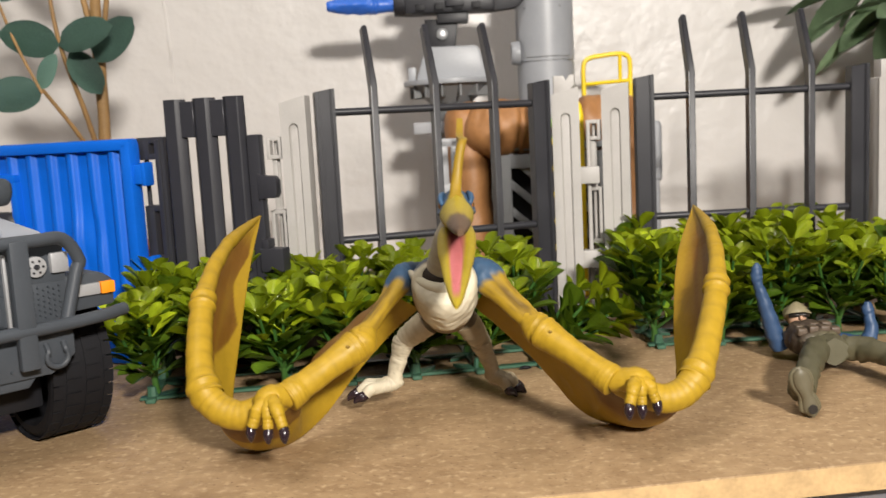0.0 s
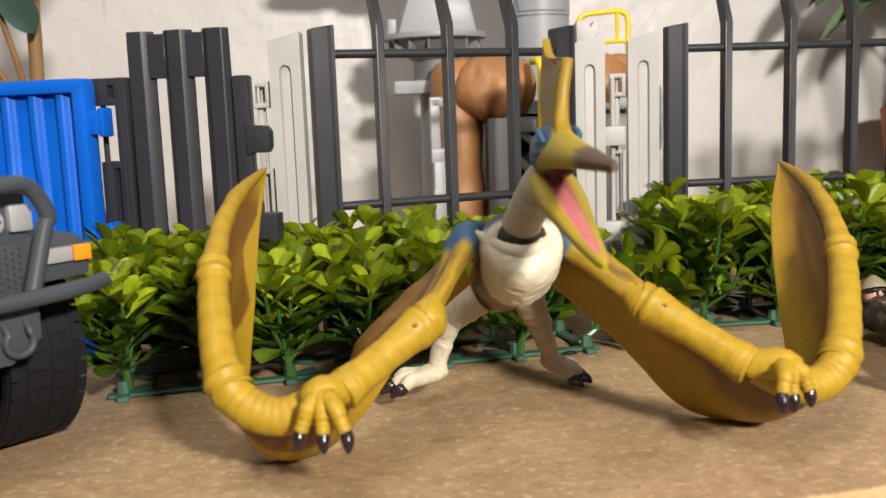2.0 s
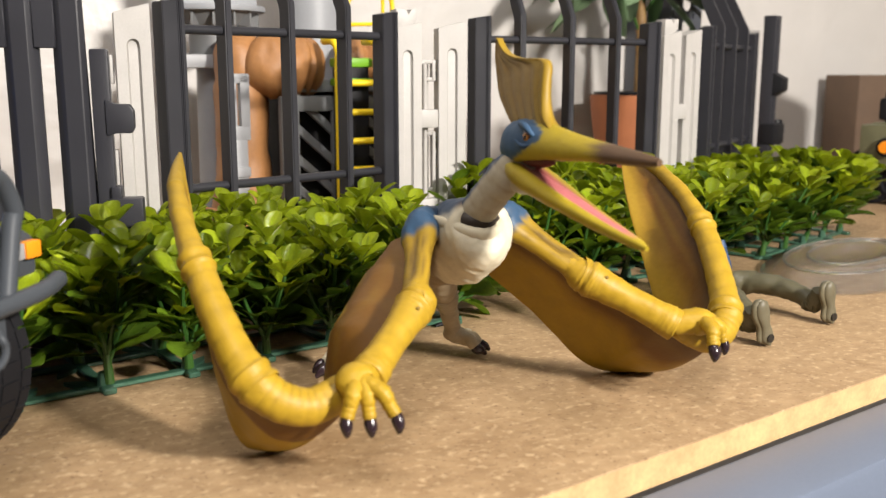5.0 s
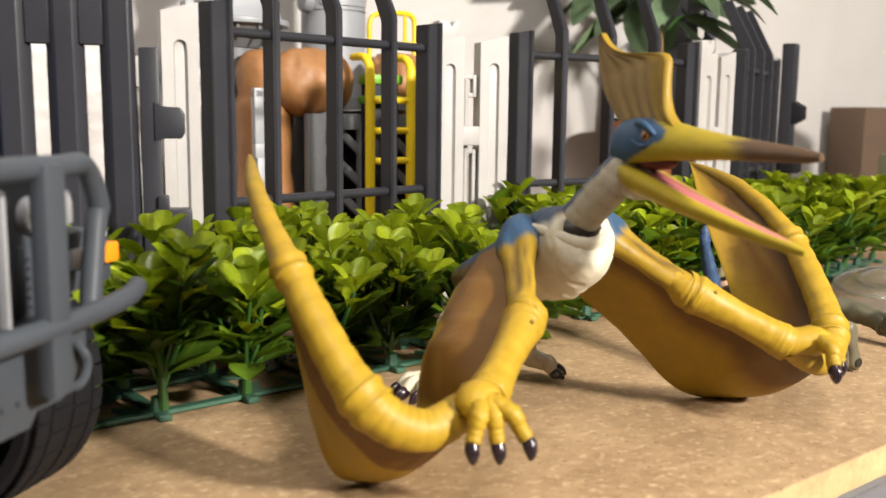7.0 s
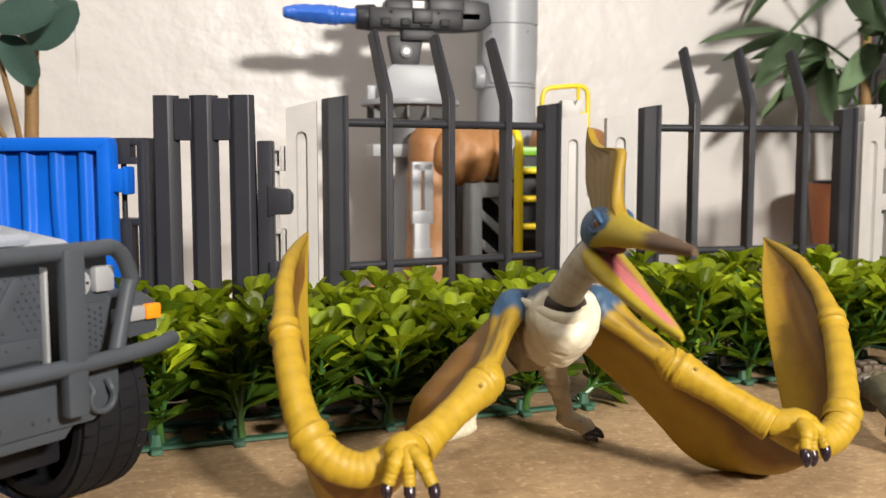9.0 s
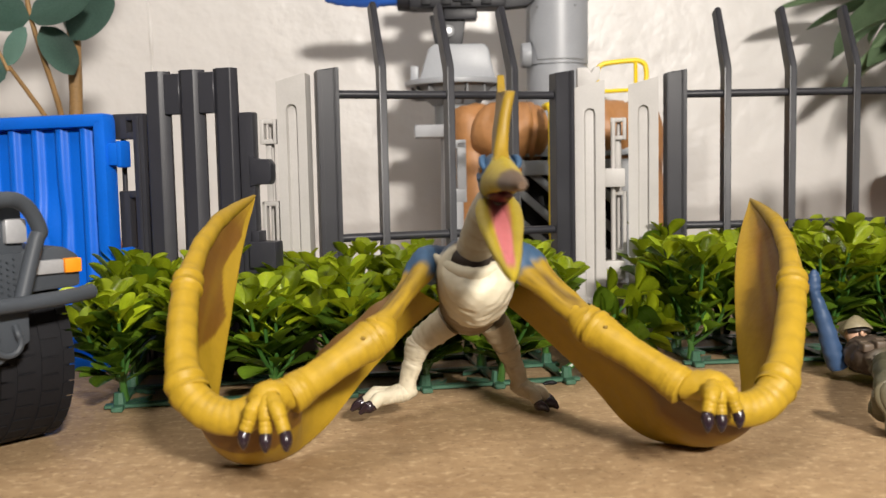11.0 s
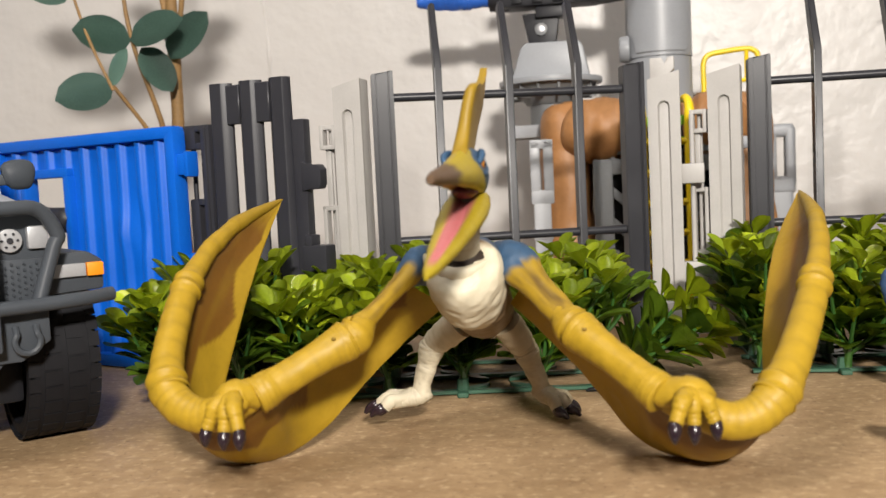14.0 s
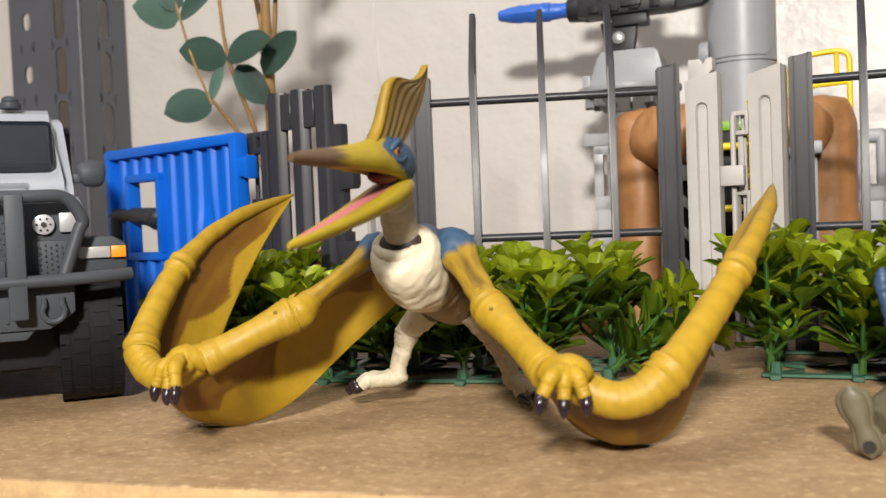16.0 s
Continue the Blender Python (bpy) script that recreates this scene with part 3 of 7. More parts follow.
def blue_panel(m):
    """A corrugated wall with a rim, clips and a window hole; x runs to its far end."""
    t = thing("corrugated_panel", m, "bright blue corrugated plastic wall panel with a window hole", "wall panel")
    L, H = 0.147, 0.1272
    w0, w1, z0, z1 = 0.0870, 0.1200, 0.060, 0.1060
    bm = fresh()
    xs = np.linspace(0.004, L - 0.004, 181)
    ys = []
    for x in xs:
        u = (x % 0.0145) / 0.0145
        ys.append(-0.0032 * min(1, max(0, (0.5 - abs(u - 0.5)) * 6 - 0.6)))
    zs = [0.002, 0.022, 0.042, z0, 0.067, 0.074, 0.081, 0.088, 0.096, z1, 0.112, H - 0.004]
    dent = lambda x, z: 0.0022 * math.exp(-((x - 0.041) / 0.006) ** 2 - ((z - 0.072) / 0.010) ** 2) - 0.0018 * math.exp(-((x - 0.030) / 0.005) ** 2 - ((z - 0.076) / 0.012) ** 2)
    for a, b in zip(range(11), range(1, 12)):
        for i in range(len(xs) - 1):
            if zs[a] >= z0 and zs[b] <= z1 and xs[i] >= w0 - 1e-6 and xs[i + 1] <= w1 + 1e-3:
                continue
            q = [bm.verts.new((x, y + dent(x, z), z)) for x, y, z in ((xs[i], ys[i], zs[a]), (xs[i + 1], ys[i + 1], zs[a]), (xs[i + 1], ys[i + 1], zs[b]), (xs[i], ys[i], zs[b]))]
            q2 = [bm.verts.new((v.co.x, v.co.y + 0.0022, v.co.z)) for v in q]
            bm.faces.new(q)
            bm.faces.new(q2[::-1])
    bmesh.ops.remove_doubles(bm, verts=bm.verts, dist=1e-6)
    part("sheet", bm, MAT_BLUE, t, angle=55)
    bm = fresh()
    box(bm, (L / 2, 0, H - 0.0025), (L, 0.0095, 0.0065), 0.002)
    box(bm, (0.003, 0, H / 2), (0.007, 0.0095, H - 0.002), 0.002)
    box(bm, (L - 0.003, 0, H / 2), (0.006, 0.0090, H - 0.002), 0.002)
    box(bm, (L / 2, 0, 0.004), (L, 0.009, 0.007), 0.002)
    part("rim", bm, MAT_BLUE, t)
    bm = fresh()
    for c, s in ((((w0 + w1) / 2, -0.001, z1 + 0.002), (w1 - w0 + 0.008, 0.009, 0.005)), (((w0 + w1) / 2, -0.001, z0 - 0.002), (w1 - w0 + 0.008, 0.009, 0.005)),
                 ((w0 - 0.002, -0.001, (z0 + z1) / 2), (0.005, 0.009, z1 - z0)), ((w1 + 0.002, -0.001, (z0 + z1) / 2), (0.005, 0.009, z1 - z0))):
        box(bm, c, s, 0.001)
    part("window_frame", bm, MAT_BLUE, t)
    for z in (0.1080, 0.056, 0.012):
        bm = fresh()
        box(bm, (-0.0025, 0.0, z), (0.007, 0.006, 0.011), 0.0012)
        box(bm, (-0.0065, -0.001, z), (0.0030, 0.008, 0.013), 0.001)
        part("clip", bm, MAT_BLUE, t)
    return t


blue_panel(pose(-0.1675, 0.5165, 0, 0, 0, 160))

# ---- the toy pterosaur ----
YEL, OLV, BRN, DBR = (0.40, 0.250, 0.015), (0.275, 0.172, 0.012), (0.145, 0.060, 0.007), (0.070, 0.036, 0.016)
CRM, TAN, BLU, NAVY, CLAW = (0.64, 0.575, 0.43), (0.27, 0.205, 0.125), (0.036, 0.082, 0.155), (0.022, 0.035, 0.065), (0.022, 0.012, 0.016)
PINK, RED, GREYB = (0.52, 0.15, 0.155), (0.18, 0.035, 0.03), (0.40, 0.355, 0.27)


def blend(a, b, f):
    f = min(1, max(0, f))
    return tuple(x + (y - x) * f for x, y in zip(a, b))


def mean3(a, b, f=0.5):
    return tuple(x + (y - x) * f for x, y in zip(a, b))


def skin_mesh():
    bm = fresh()
    return bm, bm.verts.layers.float_color.new("paint")


def clamp(f):
    return min(1, max(0, f))


def upper_arm(t, S, E, side):
    """Blue at the shoulder, then two cords with a dark groove between."""
    bm, lay = skin_mesh()
    cord = lambda i, a: 1 + 0.34 * math.cos(2 * a + 0.9) * clamp(i - 1.6) * clamp(5.8 - i) + 0.05 * noise.noise((i * 3, math.cos(a), math.sin(a) + side)) + 0.05 * noise.noise((i * 7, math.cos(a) * 4, math.sin(a) * 4 + side)) * clamp(3 - i)

    def arm_paint(i, a, c):
        ragged = 0.35 * noise.noise((math.cos(a) * 2.5, math.sin(a) * 2.5, side * 3))
        c = BLU if i + ragged < 2.5 else blend(BLU, blend(YEL, OLV, 0.5), (i + ragged - 2.5) / 0.35)
        c = blend(c, NAVY, 0.5 * max(0, noise.noise((i * 3.3, math.cos(a) * 3, math.sin(a) * 3))) if i < 2.6 else 0)
        if i < 1.2 and math.sin(a) > 0.2:
            c = blend(c, NAVY, 0.6)
        groove = max(0, -math.cos(2 * a + 0.9)) ** 2 * clamp(i - 2.6) * clamp(5.8 - i)
        streak = max(0, noise.noise((i * 1.1, math.cos(a) * 4, math.sin(a) * 4 + 7 * side)) + 0.10) * clamp(i - 2.4) * clamp(6.4 - i)
        return blend(blend(c, DBR, 0.85 * streak), DBR, 0.72 * groove)

    root = (0, 0.384, 0.064)
    loft(bm, [(*mean3(root, S, 0.5), 0.0050, 0.0060, *BLU), (*mean3(root, S, 0.85), 0.0058, 0.0068, *BLU), (*mean3(S, E, 0.06), 0.0060, 0.0069, *BLU), (*mean3(S, E, 0.24), 0.0044, 0.0048, *BLU), (*mean3(S, E, 0.45), 0.0035, 0.0040, *OLV),
              (*mean3(S, E, 0.68), 0.0036, 0.0042, *YEL), (*mean3(S, E, 0.86), 0.0043, 0.0047, *YEL), (*mean3(S, E, 0.96), 0.0048, 0.0049, *YEL)], 9, 32, lay, ripple=cord, wrap=arm_paint)
    part("upper_arm", bm, MAT_TOY, t, "blue shoulder and yellow corded upper arm", angle=70)


def forearm(t, S, E, W, side):
    """A swollen, twice ringed elbow, a wrinkled shaft and a stepped cuff at the wrist."""
    bm, lay = skin_mesh()
    fold = lambda i, a: max(0, math.sin(i * 13 + 1.8 * math.sin(a + side) + 2 * noise.noise((i, math.cos(a), 3)))) ** 3
    rough = lambda i, a: 1 - 0.022 * fold(i, a) + 0.045 * noise.noise((i * 2.2, math.cos(a) * 2, math.sin(a) * 2 + side)) + 0.018 * noise.noise((i * 9, math.cos(a) * 6, math.sin(a) * 6))
    # olive in random patches and deeper in the folds
    fold_tint = lambda i, a, c: blend(c, OLV, 0.5 * max(0, noise.noise((i * 5, math.cos(a) * 3, math.sin(a) * 3 + 5))) + 0.35 * fold(i, a))
    loft(bm, [(*mean3(S, E, 0.74), 0.0034, 0.0034, *YEL), (*mean3(E, W, -0.13), 0.0055, 0.0057, *YEL), (*mean3(E, W, -0.09), 0.0063, 0.0065, *YEL), (*mean3(E, W, -0.045), 0.0057, 0.0059, *blend(YEL, OLV, 0.6)), (*mean3(E, W, 0.0), 0.0064, 0.0067, *YEL), (*mean3(E, W, 0.07), 0.0061, 0.0064, *YEL), (*mean3(E, W, 0.20), 0.0055, 0.0058, *YEL),
              (*mean3(E, W, 0.48), 0.0048, 0.0051, *YEL), (*mean3(E, W, 0.78), 0.0050, 0.0053, *YEL), (*mean3(E, W, 0.90), 0.0056, 0.0058, *YEL), (*mean3(E, W, 1.00), 0.0057, 0.0060, *YEL), (*mean3(E, W, 1.035), 0.0055, 0.0057, *YEL), (*mean3(E, W, 1.045), 0.0040, 0.0040, *OLV), (*mean3(E, W, 1.05), 0.0020, 0.0020, *DBR)], 7, 28, lay, ripple=rough, wrap=fold_tint)
    arm = part("forearm", bm, MAT_TOY, t, "yellow wrinkled forearm with a ringed elbow", angle=50)
    bm, lay = skin_mesh()
    hole = Vector(mean3(E, W, 0.09)) + Vector((0, -0.0053, 0.0029))
    ball(bm, hole, (0.0008, 0.0006, 0.0007), lay, blend(OLV, DBR, 0.35), 12)
    part("elbow_pin", bm, MAT_TOY, arm)


def finger_line(W, M, K2, K1, T, side):
    bow = Vector((side * 0.0032, 0, 0.0036))
    out = lambda f: tuple(Vector(mean3(K1, T, f)) + bow * (math.sin(math.pi * f) ** 0.8))
    line = glide([mean3(W, M, 0.1), M, K2, K1, out(0.5), T], 40)
    return lambda q: tuple(line[min(len(line) - 1, int(round(q * 40)))])


def wing_finger(t, at, side):
    """One long bow with two ringed joints and folds all along, like a bamboo cane."""
    bm, lay = skin_mesh()
    girth = [(0.0, 0.0042), (0.4, 0.0050), (0.9, 0.0052), (1.4, 0.0055), (1.72, 0.0057), (1.80, 0.0066), (1.88, 0.0059), (1.97, 0.0067), (2.05, 0.0057), (2.30, 0.0052), (2.65, 0.0049), (2.86, 0.0047), (2.91, 0.0055), (2.96, 0.0049), (3.02, 0.0053), (3.09, 0.0041),
             (3.5, 0.0033), (3.62, 0.0034), (4.0, 0.0028), (4.12, 0.0030), (4.5, 0.0022), (4.8, 0.0015), (5.0, 0.0006)]
    qs = [q for q, r in girth]

    def crease(i, a):
        q = float(np.interp(i, range(len(qs)), qs))
        wob = 0.5 * math.sin(a + 2 * q) + 1.2 * noise.noise((q * 3, math.cos(a) * 0.8, math.sin(a) * 0.8))
        rate = 38 if q < 3.1 else 26
        return (0.5 + 0.5 * math.cos(q * rate + wob)) ** 5 * (0.5 + 0.5 * clamp(0.6 + noise.noise((q * 7, side, math.cos(a)))))

    shape = lambda i, a: 1 - 0.050 * crease(i, a) + 0.022 * noise.noise((i * 3, math.cos(a) * 3, math.sin(a) * 3))
    # more olive in each crease, plus random patches
    coat = lambda i, a, c: blend(c, OLV, 0.65 * crease(i, a) + 0.5 * max(0, noise.noise((i * 2, math.cos(a) * 2, math.sin(a) * 2 + 9))))
    loft(bm, [(*at(q), r, r * 1.05, *blend(YEL, OLV, max(0, (q - 3.2) / 1.6))) for q, r in girth], 9, 26, lay, ripple=shape, wrap=coat)
    part("wing_finger", bm, MAT_TOY, t, "long yellow jointed wing finger", angle=60)


def wing_skin(t, S, E, W, T, at, trail, side):
    """The skin between the bones and the trailing edge, with its brown pattern."""
    bm, lay = skin_mesh()
    steps = 14
    lead = glide([mean3(S, E, 0.1), mean3(S, E, 0.6), E, mean3(E, W, 0.6), W, at(1.0), at(2.0), at(2.5), at(3.0), at(4.0), T], steps)
    tr = glide(trail, steps)
    for i in range(len(lead) - steps):
        lead[i][2] -= 0.0022 * min(1, i / 10)
    rows = []
    nv = 36
    for i in range(len(lead)):
        a, b = Vector(lead[i]), Vector(tr[i])
        row = []
        span = (b - a).length
        along = Vector(lead[min(i + 1, len(lead) - 1)] - lead[max(i - 1, 0)]).normalized()
        nrm = along.cross(b - a).normalized() if span > 1e-5 else Vector((0, 0, 1))
        u = i / (len(lead) - 1)
        bag = (0.30 if side < 0 else 0.12) * clamp((0.38 - u) / 0.12)
        belly = 0.10 * math.exp(-((u - 0.50) / 0.09) ** 2)
        hollow = 0.05 * clamp((u - 0.6) / 0.1)
        for k in range(nv + 1):
            f = k / nv
            sag = side * span * math.sin(math.pi * f) * (bag - belly - hollow)
            d = math.hypot((u - 0.262) / 0.026, (f - 0.88) / 0.085)
            p = a.lerp(b, f) + nrm * (sag + 0.00022 * noise.noise((u * 26, f * 5, side)) - 0.00045 * math.exp(-((d - 1) / 0.16) ** 2))
            wav = 0.13 * math.sin(u * 31 + side) + 0.10 * noise.noise((u * 14, f * 2, side)) + 0.05 * noise.noise((u * 40, f * 6, side))
            lobes = 0.5 - abs(math.sin(u * 24 + side))
            outer = float(np.interp(u, (0.52, 0.60, 0.66, 0.735, 0.77, 0.80, 0.825, 0.86, 0.89, 0.92, 0.95), (0.34, 0.38, 0.40, 0.44, 0.76, 0.90, 0.74, 0.56, 0.64, 0.80, 0.70)))
            edge = outer + 0.22 * wav if u > 0.52 else (0.58 + 0.22 * lobes + 0.4 * wav if side < 0 else 0.30 + 0.5 * wav)
            if side < 0 and u < 0.52:
                edge -= 0.18 * clamp((u - 0.36) / 0.08)
            if side > 0 and u > 0.52:
                edge = 0.46 + 0.6 * wav
            ink = 1 - clamp((f - edge) / (0.035 if side < 0 else 0.24 if u < 0.52 else 0.42))
            if u < 0.42:
                ink *= clamp((d - 1.35 + 0.4 * wav) / 0.15)
            tipfade = clamp((0.985 - u) / 0.06)
            col = blend(blend(YEL, BRN, 0.22) if side > 0 else blend(YEL, OLV, 0.3), BRN, 0.95 * ink * tipfade)
            col = blend(col, DBR, (0.80 if side > 0 else 0.30) * ink * tipfade * max(0, 1 - f / (0.44 if side > 0 else 0.32)))
            col = blend(col, OLV, 0.5 * max(0, noise.noise((u * 9 + 3, f * 7, side))))
            row.append((p, nrm, col))
        rows.append(row)
    grids = []
    for s in (1, -1):
        g = []
        for row in rows:
            gr = []
            for k, (p, nrm, col) in enumerate(row):
                v = bm.verts.new(p + nrm * (s * 0.0006 * (0.5 if k == nv else 1)))
                v[lay] = (*col, 1)
                gr.append(v)
            g.append(gr)
        grids.append(g)
    for g in grids:
        for a, b in zip(g, g[1:]):
            for k in range(nv):
                bm.faces.new((a[k], a[k + 1], b[k + 1], b[k]))
    for a, b, c, d in zip(grids[0], grids[0][1:], grids[1], grids[1][1:]):
        bm.faces.new((a[nv], b[nv], d[nv], c[nv]))
    part("wing_membrane", bm, MAT_TOY, t, "ochre wing skin with a brown wavy pattern", angle=70)


def hand(t, W, tips):
    """A knuckled hand of three scaly fingers, each with its claw."""
    base = Vector(W) + Vector((0, -0.004, 0.001))
    palm = Vector((sum(q[0] for q in tips) / 3, base.y, base.z))
    bm, lay = skin_mesh()
    loft(bm, [(*mean3(W, palm, 0.0), 0.0042, 0.0042, *YEL), (*mean3(palm, tips[1], 0.02), 0.0058, 0.0047, *YEL), (*mean3(palm, tips[1], 0.22), 0.0056, 0.0041, *YEL), (*mean3(palm, tips[1], 0.42), 0.0034, 0.0026, *YEL)], 6, 18, lay,
         ripple=lambda i, a: 1 + 0.04 * math.sin(i * 16) + 0.06 * noise.noise((i * 4, math.cos(a) * 2, math.sin(a) * 2)))
    palm_part = part("hand", bm, MAT_TOY, t, "yellow scaly hand with dark claws", angle=60)
    for k, q in enumerate(tips):
        bm, lay = skin_mesh()
        b = Vector(mean3(palm, q, 0.10)) + Vector((0, -0.0012, 0.0014))
        kn = Vector(mean3(b, q, 0.50)) + Vector((0, -0.0015, 0.0024))
        knob = lambda i, a: 1 + 0.04 * math.sin(i * 12 + k) + (0.20 if k != 1 else 0.08) * max(0, math.sin(i * 19) * math.cos(4 * a)) ** 0.7
        rows = [(*b, 0.0021, 0.0025, *YEL), (*kn, 0.0023, 0.0025, *YEL), (*mean3(kn, q, 0.45), 0.0019, 0.0020, *YEL), (*mean3(kn, q, 0.85), 0.0019, 0.0020, *blend(YEL, OLV, 0.5))]
        loft(bm, rows, 9, 20, lay, up=(0, 1, 0.2), ripple=knob)
        part("finger", bm, MAT_TOY, palm_part, angle=60)
        bm, lay = skin_mesh()
        e = Vector(q) + Vector((0, -0.0004, -0.0042))
        loft(bm, [(*mean3(kn, q, 0.70), 0.0014, 0.0015, *CLAW), (*mean3(kn, q, 0.95), 0.0018, 0.0019, *CLAW), (*(Vector(q) + Vector((0, -0.0005, -0.0014))), 0.0017, 0.0019, *CLAW), (*(Vector(q) + Vector((0, -0.0006, -0.0032))), 0.0010, 0.0012, *CLAW), (*e, 0.0003, 0.0003, *CLAW)], 5, 14, lay, up=(0, 1, 0.2))
        part("claw", bm, MAT_CLAW, palm_part, "glossy dark claw", angle=60)


def leg(t, hip, knee, heel, toe, tone, lift, slope):
    """Thigh, knobbly shin and a long foot on three toes."""
    skin = lambda i, a: 1 + 0.10 * noise.noise((i * 3, math.cos(a) * 2, math.sin(a) * 2)) + 0.05 * noise.noise((i * 8, math.cos(a) * 5, math.sin(a) * 5))
    mottle = lambda i, a, c: blend(c, TAN, 0.55 * max(0, noise.noise((i * 4 + 2, math.cos(a) * 3, math.sin(a) * 3))))
    bm, lay = skin_mesh()
    loft(bm, [(*hip, 0.0058, 0.0062, *blend(TAN, tone, 0.5)), (*mean3(hip, knee, 0.55), 0.0055, 0.0056, *blend(TAN, tone, 0.7)), (*mean3(hip, knee, 0.88), 0.0049, 0.0050, *tone), (*mean3(hip, knee, 0.97), 0.0042, 0.0043, *tone), (*mean3(hip, knee, 1.0), 0.0020, 0.0020, *tone)], 7, 20, lay, ripple=skin, wrap=mottle)
    part("thigh", bm, MAT_TOY, t, "cream and tan thigh", angle=60)
    low = Vector(heel)
    bm, lay = skin_mesh()
    loft(bm, [(*mean3(hip, knee, 0.93), 0.0020, 0.0020, *tone), (*mean3(hip, knee, 0.97), 0.0044, 0.0046, *tone), (*mean3(knee, low, 0.10), 0.0049, 0.0051, *tone), (*mean3(knee, low, 0.30), 0.0043, 0.0046, *tone), (*mean3(knee, low, 0.45), 0.0037, 0.0038, *tone), (*mean3(knee, low, 0.58), 0.0039, 0.0040, *tone), (*mean3(knee, low, 0.88), 0.0034, 0.0036, *tone),
              (*(low + Vector((0, 0, -0.0030))), 0.0036, 0.0037, *tone), (*(low + Vector((0, 0, -0.0046))), 0.0026, 0.0026, *tone)], 7, 18, lay, up=(0, 1, 0), ripple=skin, wrap=mottle)
    part("shin", bm, MAT_TOY, t, angle=60)
    f = (Vector(toe) - low).normalized()
    flat = Vector((f.x, f.y, 0)).normalized()
    sidev = Vector((-flat.y, flat.x, 0))
    ank = Vector((low.x, low.y, 0.0072 + lift + slope)) - flat * 0.0006
    end = Vector((toe[0], toe[1], 0.0042 + lift))
    bm, lay = skin_mesh()
    loft(bm, [(*(ank - flat * 0.0026 + Vector((0, 0, 0.0012))), 0.0016, 0.0016, *tone), (*(ank - flat * 0.0016 + Vector((0, 0, 0.0006))), 0.0032, 0.0030, *tone), (*mean3(ank, end, 0.10), 0.0040, 0.0038, *tone), (*mean3(ank, end, 0.26), 0.0044, 0.0036, *tone), (*mean3(ank, end, 0.45), 0.0050, 0.0030, *tone), (*mean3(ank, end, 0.66), 0.0052, 0.0025, *tone), (*mean3(ank, end, 0.74), 0.0030, 0.0014, *tone)], 6, 18, lay, ripple=skin, wrap=mottle)
    foot = part("foot", bm, MAT_TOY, t, angle=60)
    for k in (-1, 0, 1):
        a = mean3(ank, end, 0.30)
        a = Vector(a) + sidev * (k * 0.0026) + Vector((0, 0, 0.0006))
        b = end + sidev * (k * 0.0056) - flat * (0.0024 if k else 0.0)
        bm, lay = skin_mesh()
        loft(bm, [(*a, 0.0018, 0.0022, *tone), (*(a.lerp(b, 0.40) + Vector((0, 0, 0.0010))), 0.0018, 0.0024, *tone), (*(a.lerp(b, 0.62) + Vector((0, 0, 0.0014))), 0.0023, 0.0027, *tone), (*a.lerp(b, 0.86), 0.0020, 0.0023, *blend(tone, TAN, 0.3))], 5, 12, lay, ripple=skin)
        part("toe", bm, MAT_TOY, foot, angle=60)
        bm, lay = skin_mesh()
        loft(bm, [(*a.lerp(b, 0.80), 0.0017, 0.0020, *CLAW), (*b, 0.0021, 0.0024, *CLAW), (*(b + flat * 0.0020 + Vector((0, 0, -0.0008))), 0.0015, 0.0018, *CLAW), (*(b + flat * 0.0038 + Vector((0, 0, -0.0024))), 0.0004, 0.0006, *CLAW)], 5, 12, lay)
        part("claw", bm, MAT_CLAW, foot, "glossy dark claw", angle=60)


X_HEAD = 0.0056  # the head stands a little off the trunk's line


